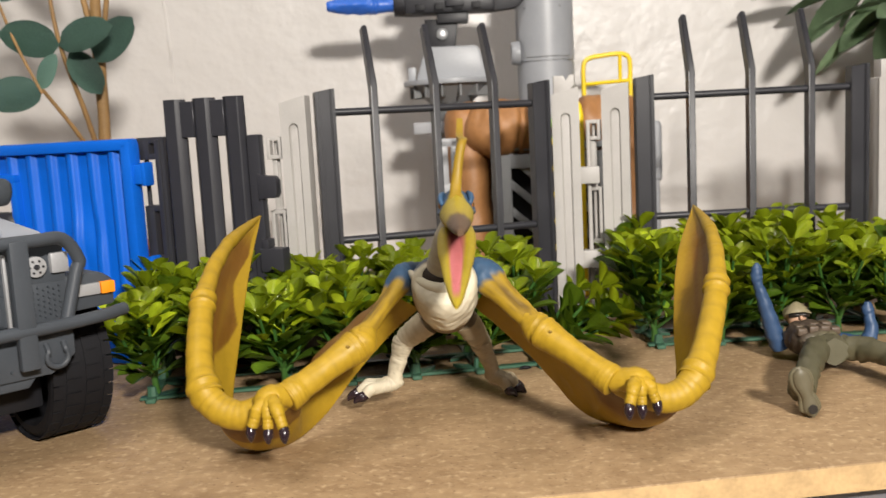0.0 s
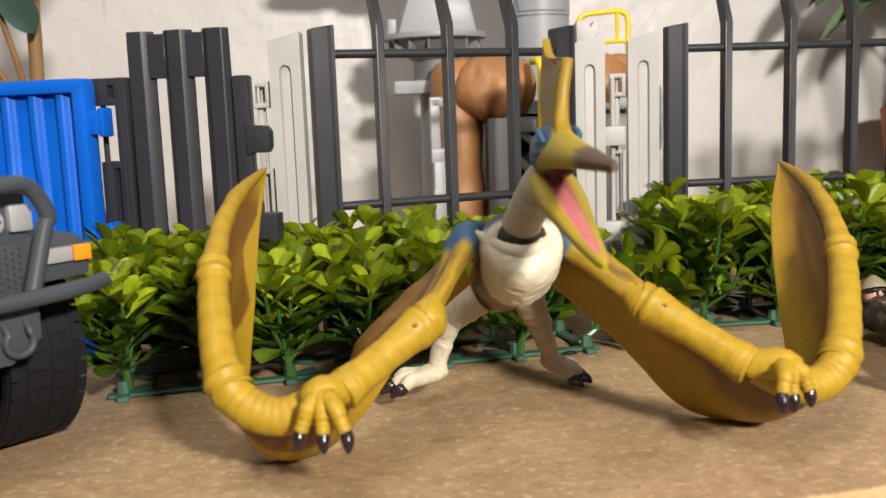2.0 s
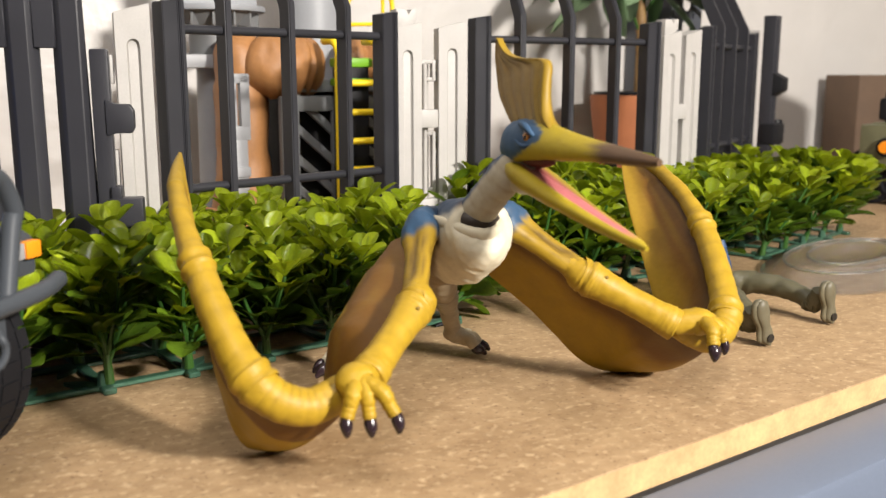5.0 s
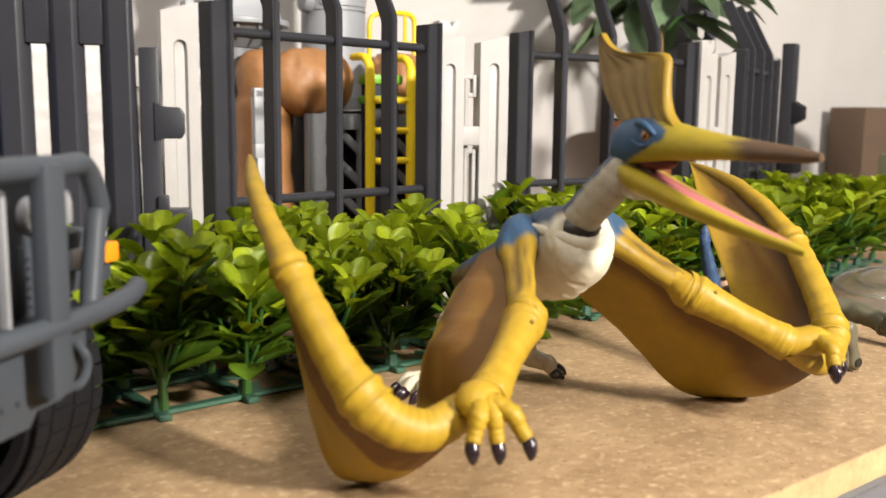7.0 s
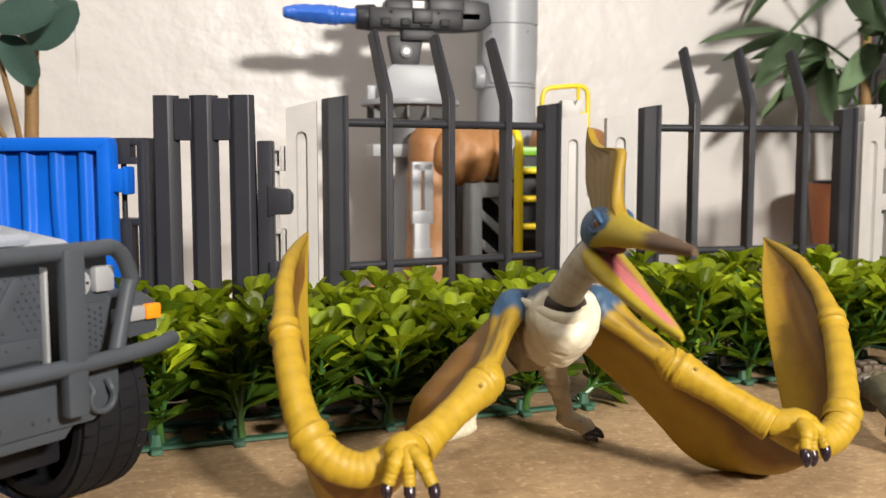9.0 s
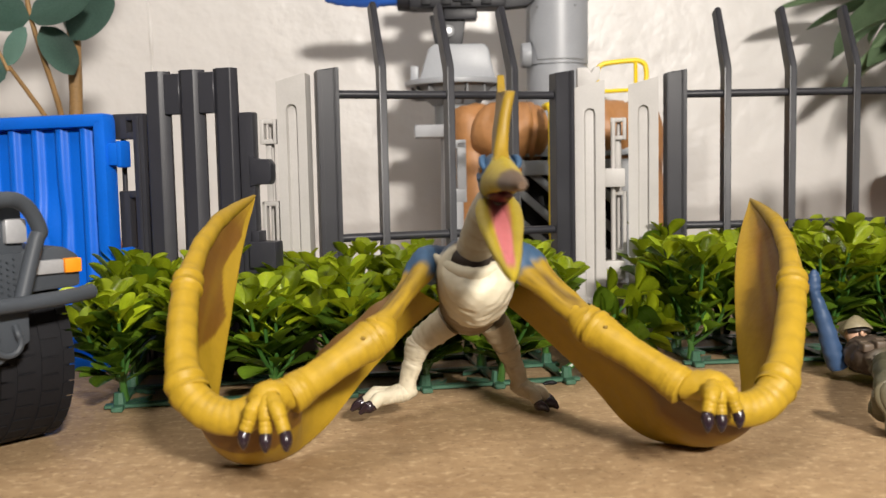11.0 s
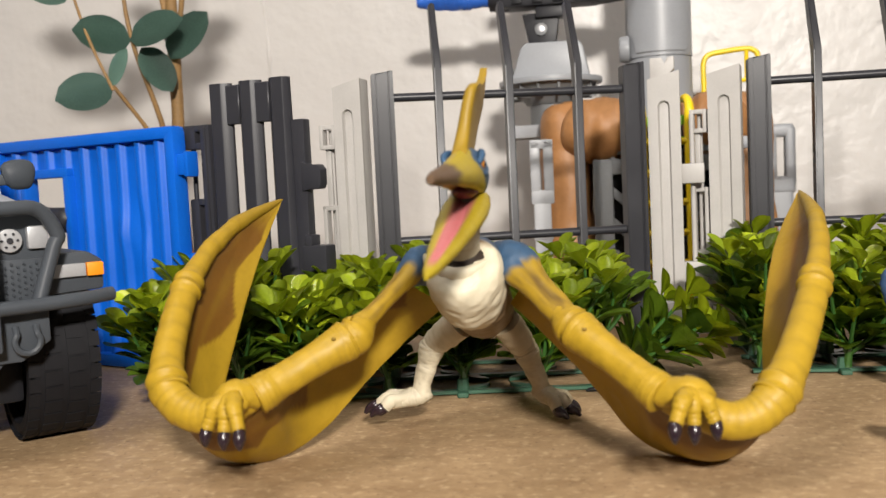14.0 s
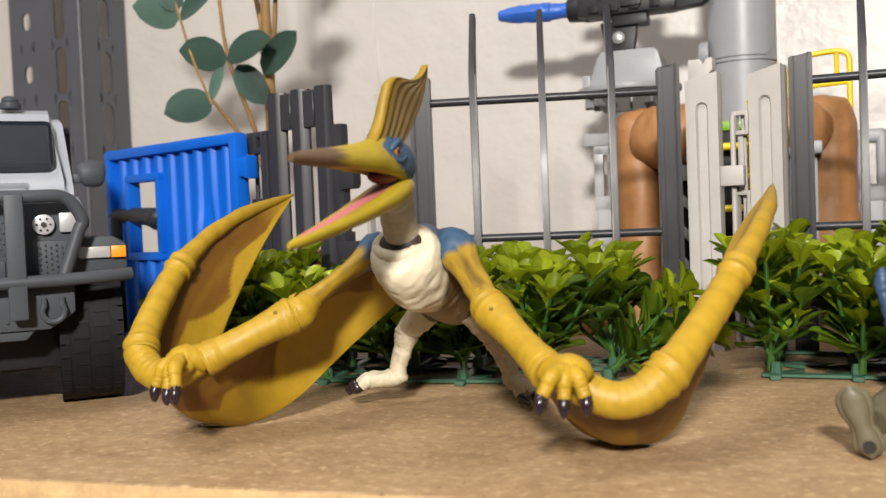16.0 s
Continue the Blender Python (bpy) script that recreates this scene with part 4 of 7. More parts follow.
def pterosaur_trunk(t):
    bm, lay = skin_mesh()
    # square shoulders, a narrower keel
    square = lambda i, a: (0.13 * max(0, math.sin(a)) - 0.07 * max(0, -math.sin(a))) * 2 * abs(math.cos(a)) * clamp((i - 4) / 1.5)
    lump = lambda i, a: 1 + square(i, a) + 0.030 * noise.noise((i * 3.2, math.cos(a) * 3.4, math.sin(a) * 3.4)) + 0.014 * noise.noise((i * 9, math.cos(a) * 9, math.sin(a) * 9))

    def hide(i, a, c):
        belly = -math.sin(a)
        edge = 0.18 * noise.noise((i * 2, math.cos(a) * 3, 4))
        front = clamp((i - 5.5 + 1.8 * max(0, belly) + edge * 2) / 0.4)
        col = blend((0.135, 0.078, 0.034), (0.235, 0.170, 0.098), clamp(belly))
        col = blend(col, CRM, front * clamp((belly + 0.72 + 0.25 * clamp(i - 5.5) + edge) / 0.25))
        back = clamp((-belly - 0.45 + edge) / 0.2)
        return blend(col, blend(NAVY, BLU, 0.55), back * 0.95 * (1 - clamp((i - 6.2) / 0.5)))

    loft(bm, [(0, 0.438, 0.040, 0.003, 0.003, *TAN), (0, 0.426, 0.041, 0.0085, 0.008, *TAN), (0, 0.412, 0.044, 0.0115, 0.0112, *TAN), (0, 0.398, 0.0495, 0.0118, 0.0126, *TAN), (0, 0.386, 0.0545, 0.0126, 0.0142, *TAN),
              (0, 0.376, 0.0575, 0.0136, 0.0154, *TAN), (0, 0.3675, 0.0602, 0.0130, 0.0136, *TAN), (0, 0.3618, 0.0618, 0.0112, 0.0106, *TAN), (0, 0.3596, 0.0630, 0.0055, 0.0050, *TAN)], 12, 60, lay, ripple=lump, wrap=hide)
    for v in bm.verts:
        c = v[lay]
        ridge = 1 - abs(noise.noise(Vector((v.co.x * 150, v.co.y * 150, v.co.z * 330))))
        v.co += (v.co - Vector((0, 0.388, 0.055))).normalized() * (0.00045 * noise.noise(v.co * 150) + 0.0004 * noise.noise(v.co * 300) + 0.00025 * (ridge ** 4 - 0.4)) * (1 if c[0] > 0.4 else 0.5)
    trunk = part("trunk", bm, MAT_TOY, t, "lumpy cream breast with a tan belly", angle=70)
    # a raised neckline round the front of the neck, with the joint inside it
    bm, lay = skin_mesh()
    rim = []
    for k in range(11):
        th = radians(-4 + 188 * k / 10)
        sink = 0.0040 * abs(k / 5 - 1) ** 3
        thick = 0.0007 + 0.0015 * math.sin(math.pi * k / 10) ** 0.7
        back = abs(k / 5 - 1) ** 3
        rim.append((-0.0012 + (0.0108 + 0.0030 * back) * math.cos(th), 0.3692 - 0.0090 * math.sin(th) + 0.0080 * back, 0.0712 - 0.0088 * math.sin(th) - sink, thick, thick * 1.30, *CRM))
    loft(bm, rim, 6, 16, lay, up=(0, 1, -1), ripple=lambda i, a: 1 + 0.12 * noise.noise((i * 2, math.cos(a) * 2, math.sin(a) * 2)) + 0.06 * noise.noise((i * 6, math.cos(a) * 4, math.sin(a) * 4)))
    part("neckline", bm, MAT_TOY, trunk, angle=70)
    # joint ball in near black: the shade of the neck gap put into its colour
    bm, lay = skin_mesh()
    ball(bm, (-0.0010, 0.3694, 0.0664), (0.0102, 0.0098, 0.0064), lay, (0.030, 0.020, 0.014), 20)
    part("neck_joint_shade", bm, MAT_TOY, trunk, "neck joint coloured near black for the shade in its gap")


def pterosaur_head(t):
    X = X_HEAD
    bm, lay = skin_mesh()
    crease = lambda i, a: 1 - 0.035 * max(0, math.sin(i * 11 + 1.2 * math.sin(a))) ** 4 + 0.03 * noise.noise((i * 5, math.cos(a) * 2, math.sin(a) * 2))

    def nape(i, a, c):
        b = math.sin(a)
        c = blend(c, TAN, 0.45 * max(0, noise.noise((i * 4, math.cos(a) * 3, b * 3))) + 0.35 * max(0, math.sin(i * 11 + 1.2 * math.sin(a))) ** 4)
        return blend(c, blend(NAVY, BLU, 0.45), clamp((b - 0.24 + 0.2 * noise.noise((i * 3, a, 0))) / 0.25))

    loft(bm, [(-0.0020, 0.3790, 0.0570, 0.0062, 0.0062, *GREYB), (-0.0016, 0.3720, 0.0635, 0.0066, 0.0066, *GREYB), (-0.0006, 0.3650, 0.0705, 0.0063, 0.0064, *GREYB), (0.0010, 0.3585, 0.0775, 0.0060, 0.0062, *GREYB), (0.0032, 0.3530, 0.0840, 0.0060, 0.0064, *GREYB),
              (X, 0.3490, 0.0900, 0.0046, 0.0050, *GREYB)], 9, 30, lay, up=(0, 1, 0.5), ripple=crease, wrap=nape)
    ball(bm, (X - 0.0002, 0.3462, 0.0826), (0.0052, 0.0070, 0.0052), lay, GREYB, 20)
    for s in (-1, 1):
        ball(bm, (X + s * 0.0030, 0.3512, 0.0866), (0.0018, 0.0028, 0.0030), lay, blend(GREYB, TAN, 0.5), 14)
    part("neck", bm, MAT_TOY, t, "grey-cream creased neck with a dark nape", angle=60)
    # skull and upper beak: height above and below, half width
    bm, lay = skin_mesh()
    tip = (0.105, 0.060, 0.032)
    LIME = (0.37, 0.275, 0.016)

    def face(i, a, c):
        s = math.sin(a)
        ragged = 0.10 * noise.noise((math.cos(a) * 2, s * 2, 1)) + 0.05 * noise.noise((i * 6, math.cos(a) * 6, s * 6))
        bound = 3.85 - 2.3 * max(0, 0.20 - s) - 5.0 * max(0, s - 0.76)
        c = blend(BLU, LIME, (i + ragged - bound) / 0.16)
        c = blend(c, OLV, 0.4 * max(0, noise.noise((i * 2, math.cos(a) * 3, s * 3))) if i > 3.5 else 0)
        c = blend(c, tip, (i + 3 * ragged - 6.15) / 0.55)
        inside = clamp((-s - 0.80) / 0.12) * clamp((i - 1.6) / 0.4)
        return blend(c, blend(RED, (0.06, 0.02, 0.02), 0.4), inside * (1 - clamp((i - 4.6) / 1.0)))

    head_rows = []
    for y, zt, zb, w in ((0.3560, 0.0970, 0.0915, 0.0026), (0.3532, 0.1002, 0.0868, 0.0054), (0.3465, 0.1022, 0.0864, 0.0063), (0.3380, 0.1022, 0.0870, 0.0062), (0.3310, 0.1010, 0.0882, 0.0060), (0.3220, 0.0993, 0.0889, 0.0054),
                         (0.3120, 0.0978, 0.0899, 0.0045), (0.3000, 0.0965, 0.0906, 0.0035), (0.2895, 0.0953, 0.0913, 0.0023), (0.2832, 0.0942, 0.0920, 0.0010)):
        head_rows.append((X, y, (zt + zb) / 2, w, (zt - zb) / 2, *LIME))
    shape = lambda i, a: (1 - 0.26 * max(0, math.sin(a)) * abs(math.cos(a)) * clamp(i - 2.6) - 0.50 * max(0, -math.sin(a)) ** 5 * clamp(i - 1.5) * clamp((8.2 - i) / 2)
                          + 0.08 * max(0, -math.sin(a)) * abs(math.cos(a)) * clamp(i - 1) + 0.012 * noise.noise((i * 3, math.cos(a) * 2, math.sin(a) * 2)) + 0.010 * noise.noise((i * 9, math.cos(a) * 7, math.sin(a) * 7)))
    loft(bm, head_rows, 9, 40, lay, ripple=shape, wrap=face)
    ball(bm, (X, 0.3390, 0.0893), (0.0040, 0.0080, 0.0024), lay, blend(RED, (0.08, 0.02, 0.02), 0.5), 16)
    for s in (-1, 1):
        loft(bm, [(X + s * 0.0050, 0.3350, 0.0972, 0.0006, 0.0007, *BLU), (X + s * 0.0056, 0.3368, 0.0990, 0.0010, 0.0010, *BLU), (X + s * 0.0054, 0.3395, 0.1003, 0.0011, 0.0011, *BLU), (X + s * 0.0046, 0.3430, 0.1008, 0.0008, 0.0009, *BLU)], 5, 10, lay)
        loft(bm, [(X + s * 0.0058, 0.3362, 0.0944, 0.0005, 0.0006, *BLU), (X + s * 0.0064, 0.3395, 0.0940, 0.0007, 0.0008, *blend(BLU, NAVY, 0.3)), (X + s * 0.0064, 0.3430, 0.0955, 0.0005, 0.0006, *BLU)], 5, 8, lay)
    head = part("head", bm, MAT_TOY, t, "blue face with a yellow, brown-tipped beak", angle=60)
    for s in (-1, 1):
        bm, lay = skin_mesh()
        ball(bm, (X + s * 0.0047, 0.3384, 0.0971), (0.0013, 0.0031, 0.0024), lay, (0.016, 0.030, 0.060), 18)
        ball(bm, (X + s * 0.0052, 0.3380, 0.0969), (0.0014, 0.0018, 0.0016), lay, (0.34, 0.135, 0.025), 18)
        ball(bm, (X + s * 0.0062, 0.3377, 0.0969), (0.0005, 0.0008, 0.0008), lay, (0.006, 0.006, 0.006), 12)
        part("eye", bm, MAT_CLAW, head, "glossy amber eye with a black pupil")
    # lower jaw: one trough with a rim, a pale throat and a pink tongue
    J0, J1 = Vector((X - 0.0001, 0.3500, 0.0868)), Vector((X - 0.0024, 0.2842, 0.0697))

    def jaw(i, a, c):
        s = math.sin(a)
        f = i / 6
        c = blend(GREYB, LIME, (f + 0.14 * s + 0.05 * noise.noise((i, math.cos(a) * 2, s)) + 0.06) / 0.14)
        c = blend(c, OLV, 0.4 * max(0, noise.noise((i * 2, math.cos(a) * 3, s * 3))))
        return blend(c, blend(RED, PINK, f * 2), clamp((s - 0.66) / 0.14) * clamp((0.86 - f) / 0.1))

    keel = []
    for f, w, h in ((0.0, 0.0062, 0.0052), (0.12, 0.0072, 0.0055), (0.30, 0.0068, 0.0047), (0.5, 0.0054, 0.0038), (0.72, 0.0038, 0.0029), (0.92, 0.0019, 0.0019), (1.0, 0.0006, 0.0008)):
        keel.append((*(J0.lerp(J1, f) - Vector((0, 0, 0.0009 * math.sin(math.pi * f)))), w, h, *LIME))
    bm, lay = skin_mesh()
    loft(bm, keel, 9, 36, lay, ripple=lambda i, a: 1 - 0.72 * max(0, math.sin(a)) ** 2.0 * min(1, max(0.25, (6 - i) / 2)) + 0.025 * noise.noise((i * 2, math.cos(a) * 2, math.sin(a) * 2)), wrap=jaw)
    lower = part("lower_jaw", bm, MAT_TOY, t, "yellow lower beak with a pale throat", angle=60)
    tongue = []
    for f, w in ((0.10, 0.0036), (0.25, 0.0038), (0.5, 0.0028), (0.72, 0.0017), (0.84, 0.0006)):
        tongue.append((*(J0.lerp(J1, f) + Vector((0, 0, 0.0009 * (1 - f) - 0.0004))), w, 0.0014 * (1 - 0.4 * f), *blend(RED, PINK, f * 3.2)))
    bm, lay = skin_mesh()
    loft(bm, tongue, 6, 16, lay, ripple=lambda i, a: 1 - 0.14 * max(0, math.sin(a)) ** 8)
    part("tongue", bm, MAT_TOY, lower, "pink tongue")
    # crest: a thin fluted blade with a yellow leading ridge
    bm, lay = skin_mesh()
    front_e = glide([(0.0056, 0.3265, 0.0975), (0.0056, 0.3326, 0.1022), (0.0062, 0.3352, 0.1065), (0.0070, 0.3365, 0.1114), (0.0078, 0.3372, 0.1155), (0.0087, 0.3381, 0.1190), (0.0094, 0.3410, 0.1209), (0.0091, 0.3470, 0.1213), (0.0086, 0.3545, 0.1216), (0.0087, 0.3605, 0.1228), (0.0090, 0.3650, 0.1252), (0.0092, 0.3682, 0.1284)], 6)
    back_e = glide([(0.0056, 0.3520, 0.1000), (0.0056, 0.3545, 0.1008), (0.0058, 0.3572, 0.1030), (0.0061, 0.3602, 0.1058), (0.0064, 0.3630, 0.1088), (0.0070, 0.3652, 0.1120), (0.0076, 0.3668, 0.1150), (0.0080, 0.3680, 0.1180), (0.0084, 0.3688, 0.1206), (0.0087, 0.3693, 0.1232), (0.0090, 0.3697, 0.1256), (0.0092, 0.3695, 0.1284)], 6)
    m_ = 32
    faces = []
    for s in (-1, 1):
        g = []
        for i in range(len(front_e)):
            a, b = Vector(front_e[i]), Vector(back_e[i])
            row = []
            for k in range(m_ + 1):
                f = k / m_
                u = i / (len(front_e) - 1)
                flute = math.sin(f * 32 + 2.5 * u + 0.8 * noise.noise((u * 4, f * 2, s)))
                thick = (0.0010 * (1 - f) ** 1.5 + 0.0010 + 0.0012 * max(0, 0.25 - u)) * (1 - 0.40 * u) * (0.35 if k in (0, m_) else 1)
                thick *= 1 + 0.15 * flute * clamp(f / 0.2)
                v = bm.verts.new(a.lerp(b, f) + Vector((s * thick, 0, 0)))
                c = blend(OLV, blend(OLV, TAN, 0.50), clamp((f - 0.10) / 0.25))
                c = blend(c, BRN, (0.24 * max(0, -flute) + 0.10) * clamp((f - 0.06) / 0.15) + 0.22 * u * f)
                v[lay] = (*c, 1)
                row.append(v)
            g.append(row)
        faces.append(g)
        for a, b in zip(g, g[1:]):
            for k in range(m_):
                bm.faces.new((a[k], a[k + 1], b[k + 1], b[k]))
    for k in (0, m_):
        for i in range(len(front_e) - 1):
            bm.faces.new((faces[0][i][k], faces[0][i + 1][k], faces[1][i + 1][k], faces[1][i][k]))
    bm.faces.new([faces[0][-1][k] for k in range(m_ + 1)] + [faces[1][-1][k] for k in range(m_, -1, -1)])
    part("crest", bm, MAT_TOY, head, "olive fluted head crest with a yellow front ridge", angle=70)


def pterosaur():
    t = thing("toy_pterosaur", Matrix.Identity(4), "yellow, blue and cream toy pterosaur with folded wings and open beak", "toy dinosaur")
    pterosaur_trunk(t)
    pterosaur_head(t)
    A = dict(S=(-0.0170, 0.3765, 0.0645), E=(-0.0355, 0.3470, 0.0440), W=(-0.0590, 0.3300, 0.0310), M=(-0.0785, 0.3305, 0.0245), K2=(-0.0925, 0.3380, 0.0345), K1=(-0.0975, 0.3690, 0.0615), T=(-0.0848, 0.4330, 0.0882))
    ta = [(-0.0120, 0.3960, 0.0480), (-0.0255, 0.3945, 0.0370), (-0.0400, 0.3870, 0.0230), (-0.0535, 0.3760, 0.0085), (-0.0660, 0.3655, 0.0012), (-0.0778, 0.3625, 0.0004), (-0.0868, 0.3640, 0.0036), (-0.0900, 0.3720, 0.0180), (-0.0880, 0.3900, 0.0450), (-0.0868, 0.4110, 0.0670), (-0.0846, 0.4335, 0.0886)]
    B = dict(S=(0.0153, 0.3735, 0.0655), E=(0.0367, 0.3505, 0.0450), W=(0.0592, 0.3315, 0.0300), M=(0.0800, 0.3330, 0.0215), K2=(0.0940, 0.3405, 0.0300), K1=(0.1105, 0.3720, 0.0565), T=(0.1183, 0.4330, 0.0823))
    tb = [(0.0120, 0.3960, 0.0480), (0.0250, 0.3900, 0.0365), (0.0390, 0.3830, 0.0225), (0.0520, 0.3760, 0.0070), (0.0625, 0.3720, 0.0010), (0.0745, 0.3695, 0.0004), (0.0865, 0.3700, 0.0024), (0.0940, 0.3755, 0.0150), (0.0972, 0.3900, 0.0375), (0.1050, 0.4120, 0.0625), (0.1184, 0.4335, 0.0828)]
    for P, trail, side in ((A, ta, -1), (B, tb, 1)):
        at = finger_line(P["W"], P["M"], P["K2"], P["K1"], P["T"], side)
        upper_arm(t, P["S"], P["E"], side)
        forearm(t, P["S"], P["E"], P["W"], side)
        wing_finger(t, at, side)
        wing_skin(t, P["S"], P["E"], P["W"], P["T"], at, trail, side)
    hand(t, A["W"], [(-0.0715, 0.3185, 0.0225), (-0.0650, 0.3165, 0.0220), (-0.0585, 0.3125, 0.0232)])
    hand(t, B["W"], [(0.0735, 0.3210, 0.0235), (0.0675, 0.3190, 0.0230), (0.0620, 0.3145, 0.0245)])
    leg(t, (-0.0085, 0.4050, 0.0400), (-0.0200, 0.4095, 0.0310), (-0.0250, 0.4085, 0.0150), (-0.0427, 0.4050, 0.0080), CRM, 0.0044, 0.0008)
    leg(t, (0.0085, 0.4080, 0.0390), (0.0145, 0.4150, 0.0280), (0.0200, 0.4185, 0.0125), (0.0310, 0.4140, 0.0050), blend(TAN, CRM, 0.25), 0.0008, 0.0030)


pterosaur()

# ---- the toy off-road truck ----
def tread_tyre(bm, c, r, w, seg=40):
    """A knobbly tyre about the x axis."""
    prof = [(-w * 0.42, r * 0.78), (-w * 0.50, r * 0.81), (-w * 0.50, r * 0.90), (-w * 0.42, r * 0.985), (w * 0.42, r * 0.985), (w * 0.50, r * 0.90), (w * 0.50, r * 0.81), (w * 0.42, r * 0.78)]
    rings = []
    for k in range(seg):
        a = 2 * math.pi * k / seg
        rings.append([bm.verts.new((c[0] + x, c[1] + math.cos(a) * q, c[2] + math.sin(a) * q)) for x, q in prof])
    for k in range(seg):
        a, b = rings[k], rings[(k + 1) % seg]
        for j in range(len(prof)):
            bm.faces.new((a[j], a[(j + 1) % len(prof)], b[(j + 1) % len(prof)], b[j]))


def toy_truck(m):
    t = thing("toy_truck", m, "grey toy off-road truck with dark bull bar and tyres", "toy truck")
    CX = -0.0255
    # body: the bonnet is pale, the nose dark
    bm = fresh()
    out = [(0.012, 0.052), (0.010, 0.0865), (0.020, 0.0905), (0.088, 0.0975), (0.088, 0.050)]
    for x0, x1 in ((CX - 0.0415, CX + 0.0415),):
        va = [bm.verts.new((x0, y, z)) for y, z in out]
        vb = [bm.verts.new((x1, y, z)) for y, z in out]
        bm.faces.new(va)
        bm.faces.new(vb[::-1])
        for i in range(5):
            bm.faces.new((va[i], vb[i], vb[(i + 1) % 5], va[(i + 1) % 5]))
    bmesh.ops.bevel(bm, geom=list(bm.edges), offset=0.004, segments=3, affect="EDGES")
    part("bonnet", bm, MAT_CARLITE, t, "silver-grey bonnet")
    bm = fresh()
    box(bm, (CX, 0.045, 0.0955), (0.040, 0.060, 0.004), 0.0018, Matrix.Rotation(radians(5.4), 3, "X"))
    part("bonnet_scoop", bm, MAT_CARLITE, t)
    # cab: sloping windscreen pillars, roof and dark glass
    bm = fresh()
    cab = [(0.086, 0.050), (0.086, 0.0990), (0.112, 0.1355), (0.120, 0.1405), (0.215, 0.1405), (0.222, 0.1350), (0.222, 0.050)]
    va = [bm.verts.new((CX - 0.0410 + (0.006 if z > 0.12 else 0), y, z)) for y, z in cab]
    vb = [bm.verts.new((CX + 0.0410 - (0.006 if z > 0.12 else 0), y, z)) for y, z in cab]
    bm.faces.new(va)
    bm.faces.new(vb[::-1])
    for i in range(len(cab)):
        j = (i + 1) % len(cab)
        bm.faces.new((va[i], vb[i], vb[j], va[j]))
    bmesh.ops.bevel(bm, geom=list(bm.edges), offset=0.005, segments=3, affect="EDGES")
    part("cab", bm, MAT_CARLITE, t, "silver-grey cab")
    bm = fresh()
    box(bm, (CX, 0.0975, 0.1195), (0.062, 0.003, 0.0310), 0.0035, Matrix.Rotation(-0.667, 3, "X"), 3)
    part("windscreen", bm, MAT_CARGLASS, t, "smoked dark windscreen")
    for s in (-1, 1):
        bm = fresh()
        box(bm, (CX + s * 0.0385, 0.150, 0.119), (0.0025, 0.045, 0.026), 0.003)
        part("side_window", bm, MAT_CARGLASS, t)
        bm = fresh()
        loft(bm, [(CX + s * 0.0425, 0.0985, 0.1045, 0.0020, 0.0040), (CX + s * 0.0450, 0.0985, 0.1050, 0.0032, 0.0062), (CX + s * 0.0500, 0.0985, 0.1052, 0.0034, 0.0068), (CX + s * 0.0540, 0.0990, 0.1050, 0.0030, 0.0060), (CX + s * 0.0552, 0.0995, 0.1048, 0.0012, 0.0030)], 5, 16)
        box(bm, (CX + s * 0.0430, 0.1000, 0.1030), (0.006, 0.004, 0.005), 0.001)
        part("mirror", bm, MAT_CARDARK, t, "dark door mirror")
    bm = fresh()
    rod(bm, (CX + 0.012, 0.120, 0.1405), (CX + 0.012, 0.120, 0.1440), 0.0055, bevel=0.001)
    ball(bm, (CX + 0.012, 0.120, 0.1450), (0.0042, 0.0042, 0.0026))
    part("roof_lamp", bm, MAT_CARDARK, t)
    # nose: grille, lamp panels, fenders and bumper
    bm = fresh()
    box(bm, (CX, 0.0085, 0.0720), (0.076, 0.012, 0.0330), 0.0015)
    part("nose", bm, MAT_CARDARK, t)
    bm = fresh()
    box(bm, (CX, 0.0020, 0.0720), (0.0255, 0.003, 0.0300), 0.0012)
    box(bm, (CX, 0.0004, 0.0615), (0.0210, 0.0022, 0.0070), 0.0006)
    box(bm, (CX, 0.0002, 0.0745), (0.0040, 0.0018, 0.0190), 0.0005, Matrix.Rotation(0.55, 3, "Y"))
    grille = part("grille", bm, MAT_CARDARK, t)
    bm = fresh()
    for k in range(9):
        for j in range(8):
            x, z = CX - 0.0106 + k * 0.0026 + (j % 2) * 0.0013, 0.0675 + j * 0.0022
            if abs((x - CX) + 0.6 * (z - 0.0745)) > 0.0028:
                rod(bm, (x, 0.0012, z), (x, -0.0002, z), 0.00062, 0.0003, 6)
    for k in range(3):
        rod(bm, (CX - 0.007 + k * 0.007, 0.0, 0.0625), (CX - 0.007 + k * 0.007, -0.0012, 0.0625), 0.0007, 0.0004, 6)
    part("grille_studs", bm, MAT_CARDARK, grille, "fine raised studs")
    for s in (-1, 1):
        bm = fresh()
        box(bm, (CX + s * 0.0130, 0.0000, 0.0705), (0.0012, 0.0030, 0.0300), 0.0004)
        part("grille_strip", bm, MAT_SILVER, t, "bright grille edge strip")
        lamp_x = CX + s * 0.0255
        bm = fresh()
        rod(bm, (lamp_x, 0.0045, 0.0792), (lamp_x, 0.0000, 0.0792), 0.0042, seg=20, bevel=0.0004)
        head = part("headlight", bm, MAT_SILVER, t, "round silver headlight")
        bm = fresh()
        for k in range(6):
            a = k * math.pi / 3
            rod(bm, (lamp_x + 0.0026 * math.cos(a), 0.0006, 0.0792 + 0.0026 * math.sin(a)), (lamp_x + 0.0026 * math.cos(a), -0.0005, 0.0792 + 0.0026 * math.sin(a)), 0.0005, seg=6)
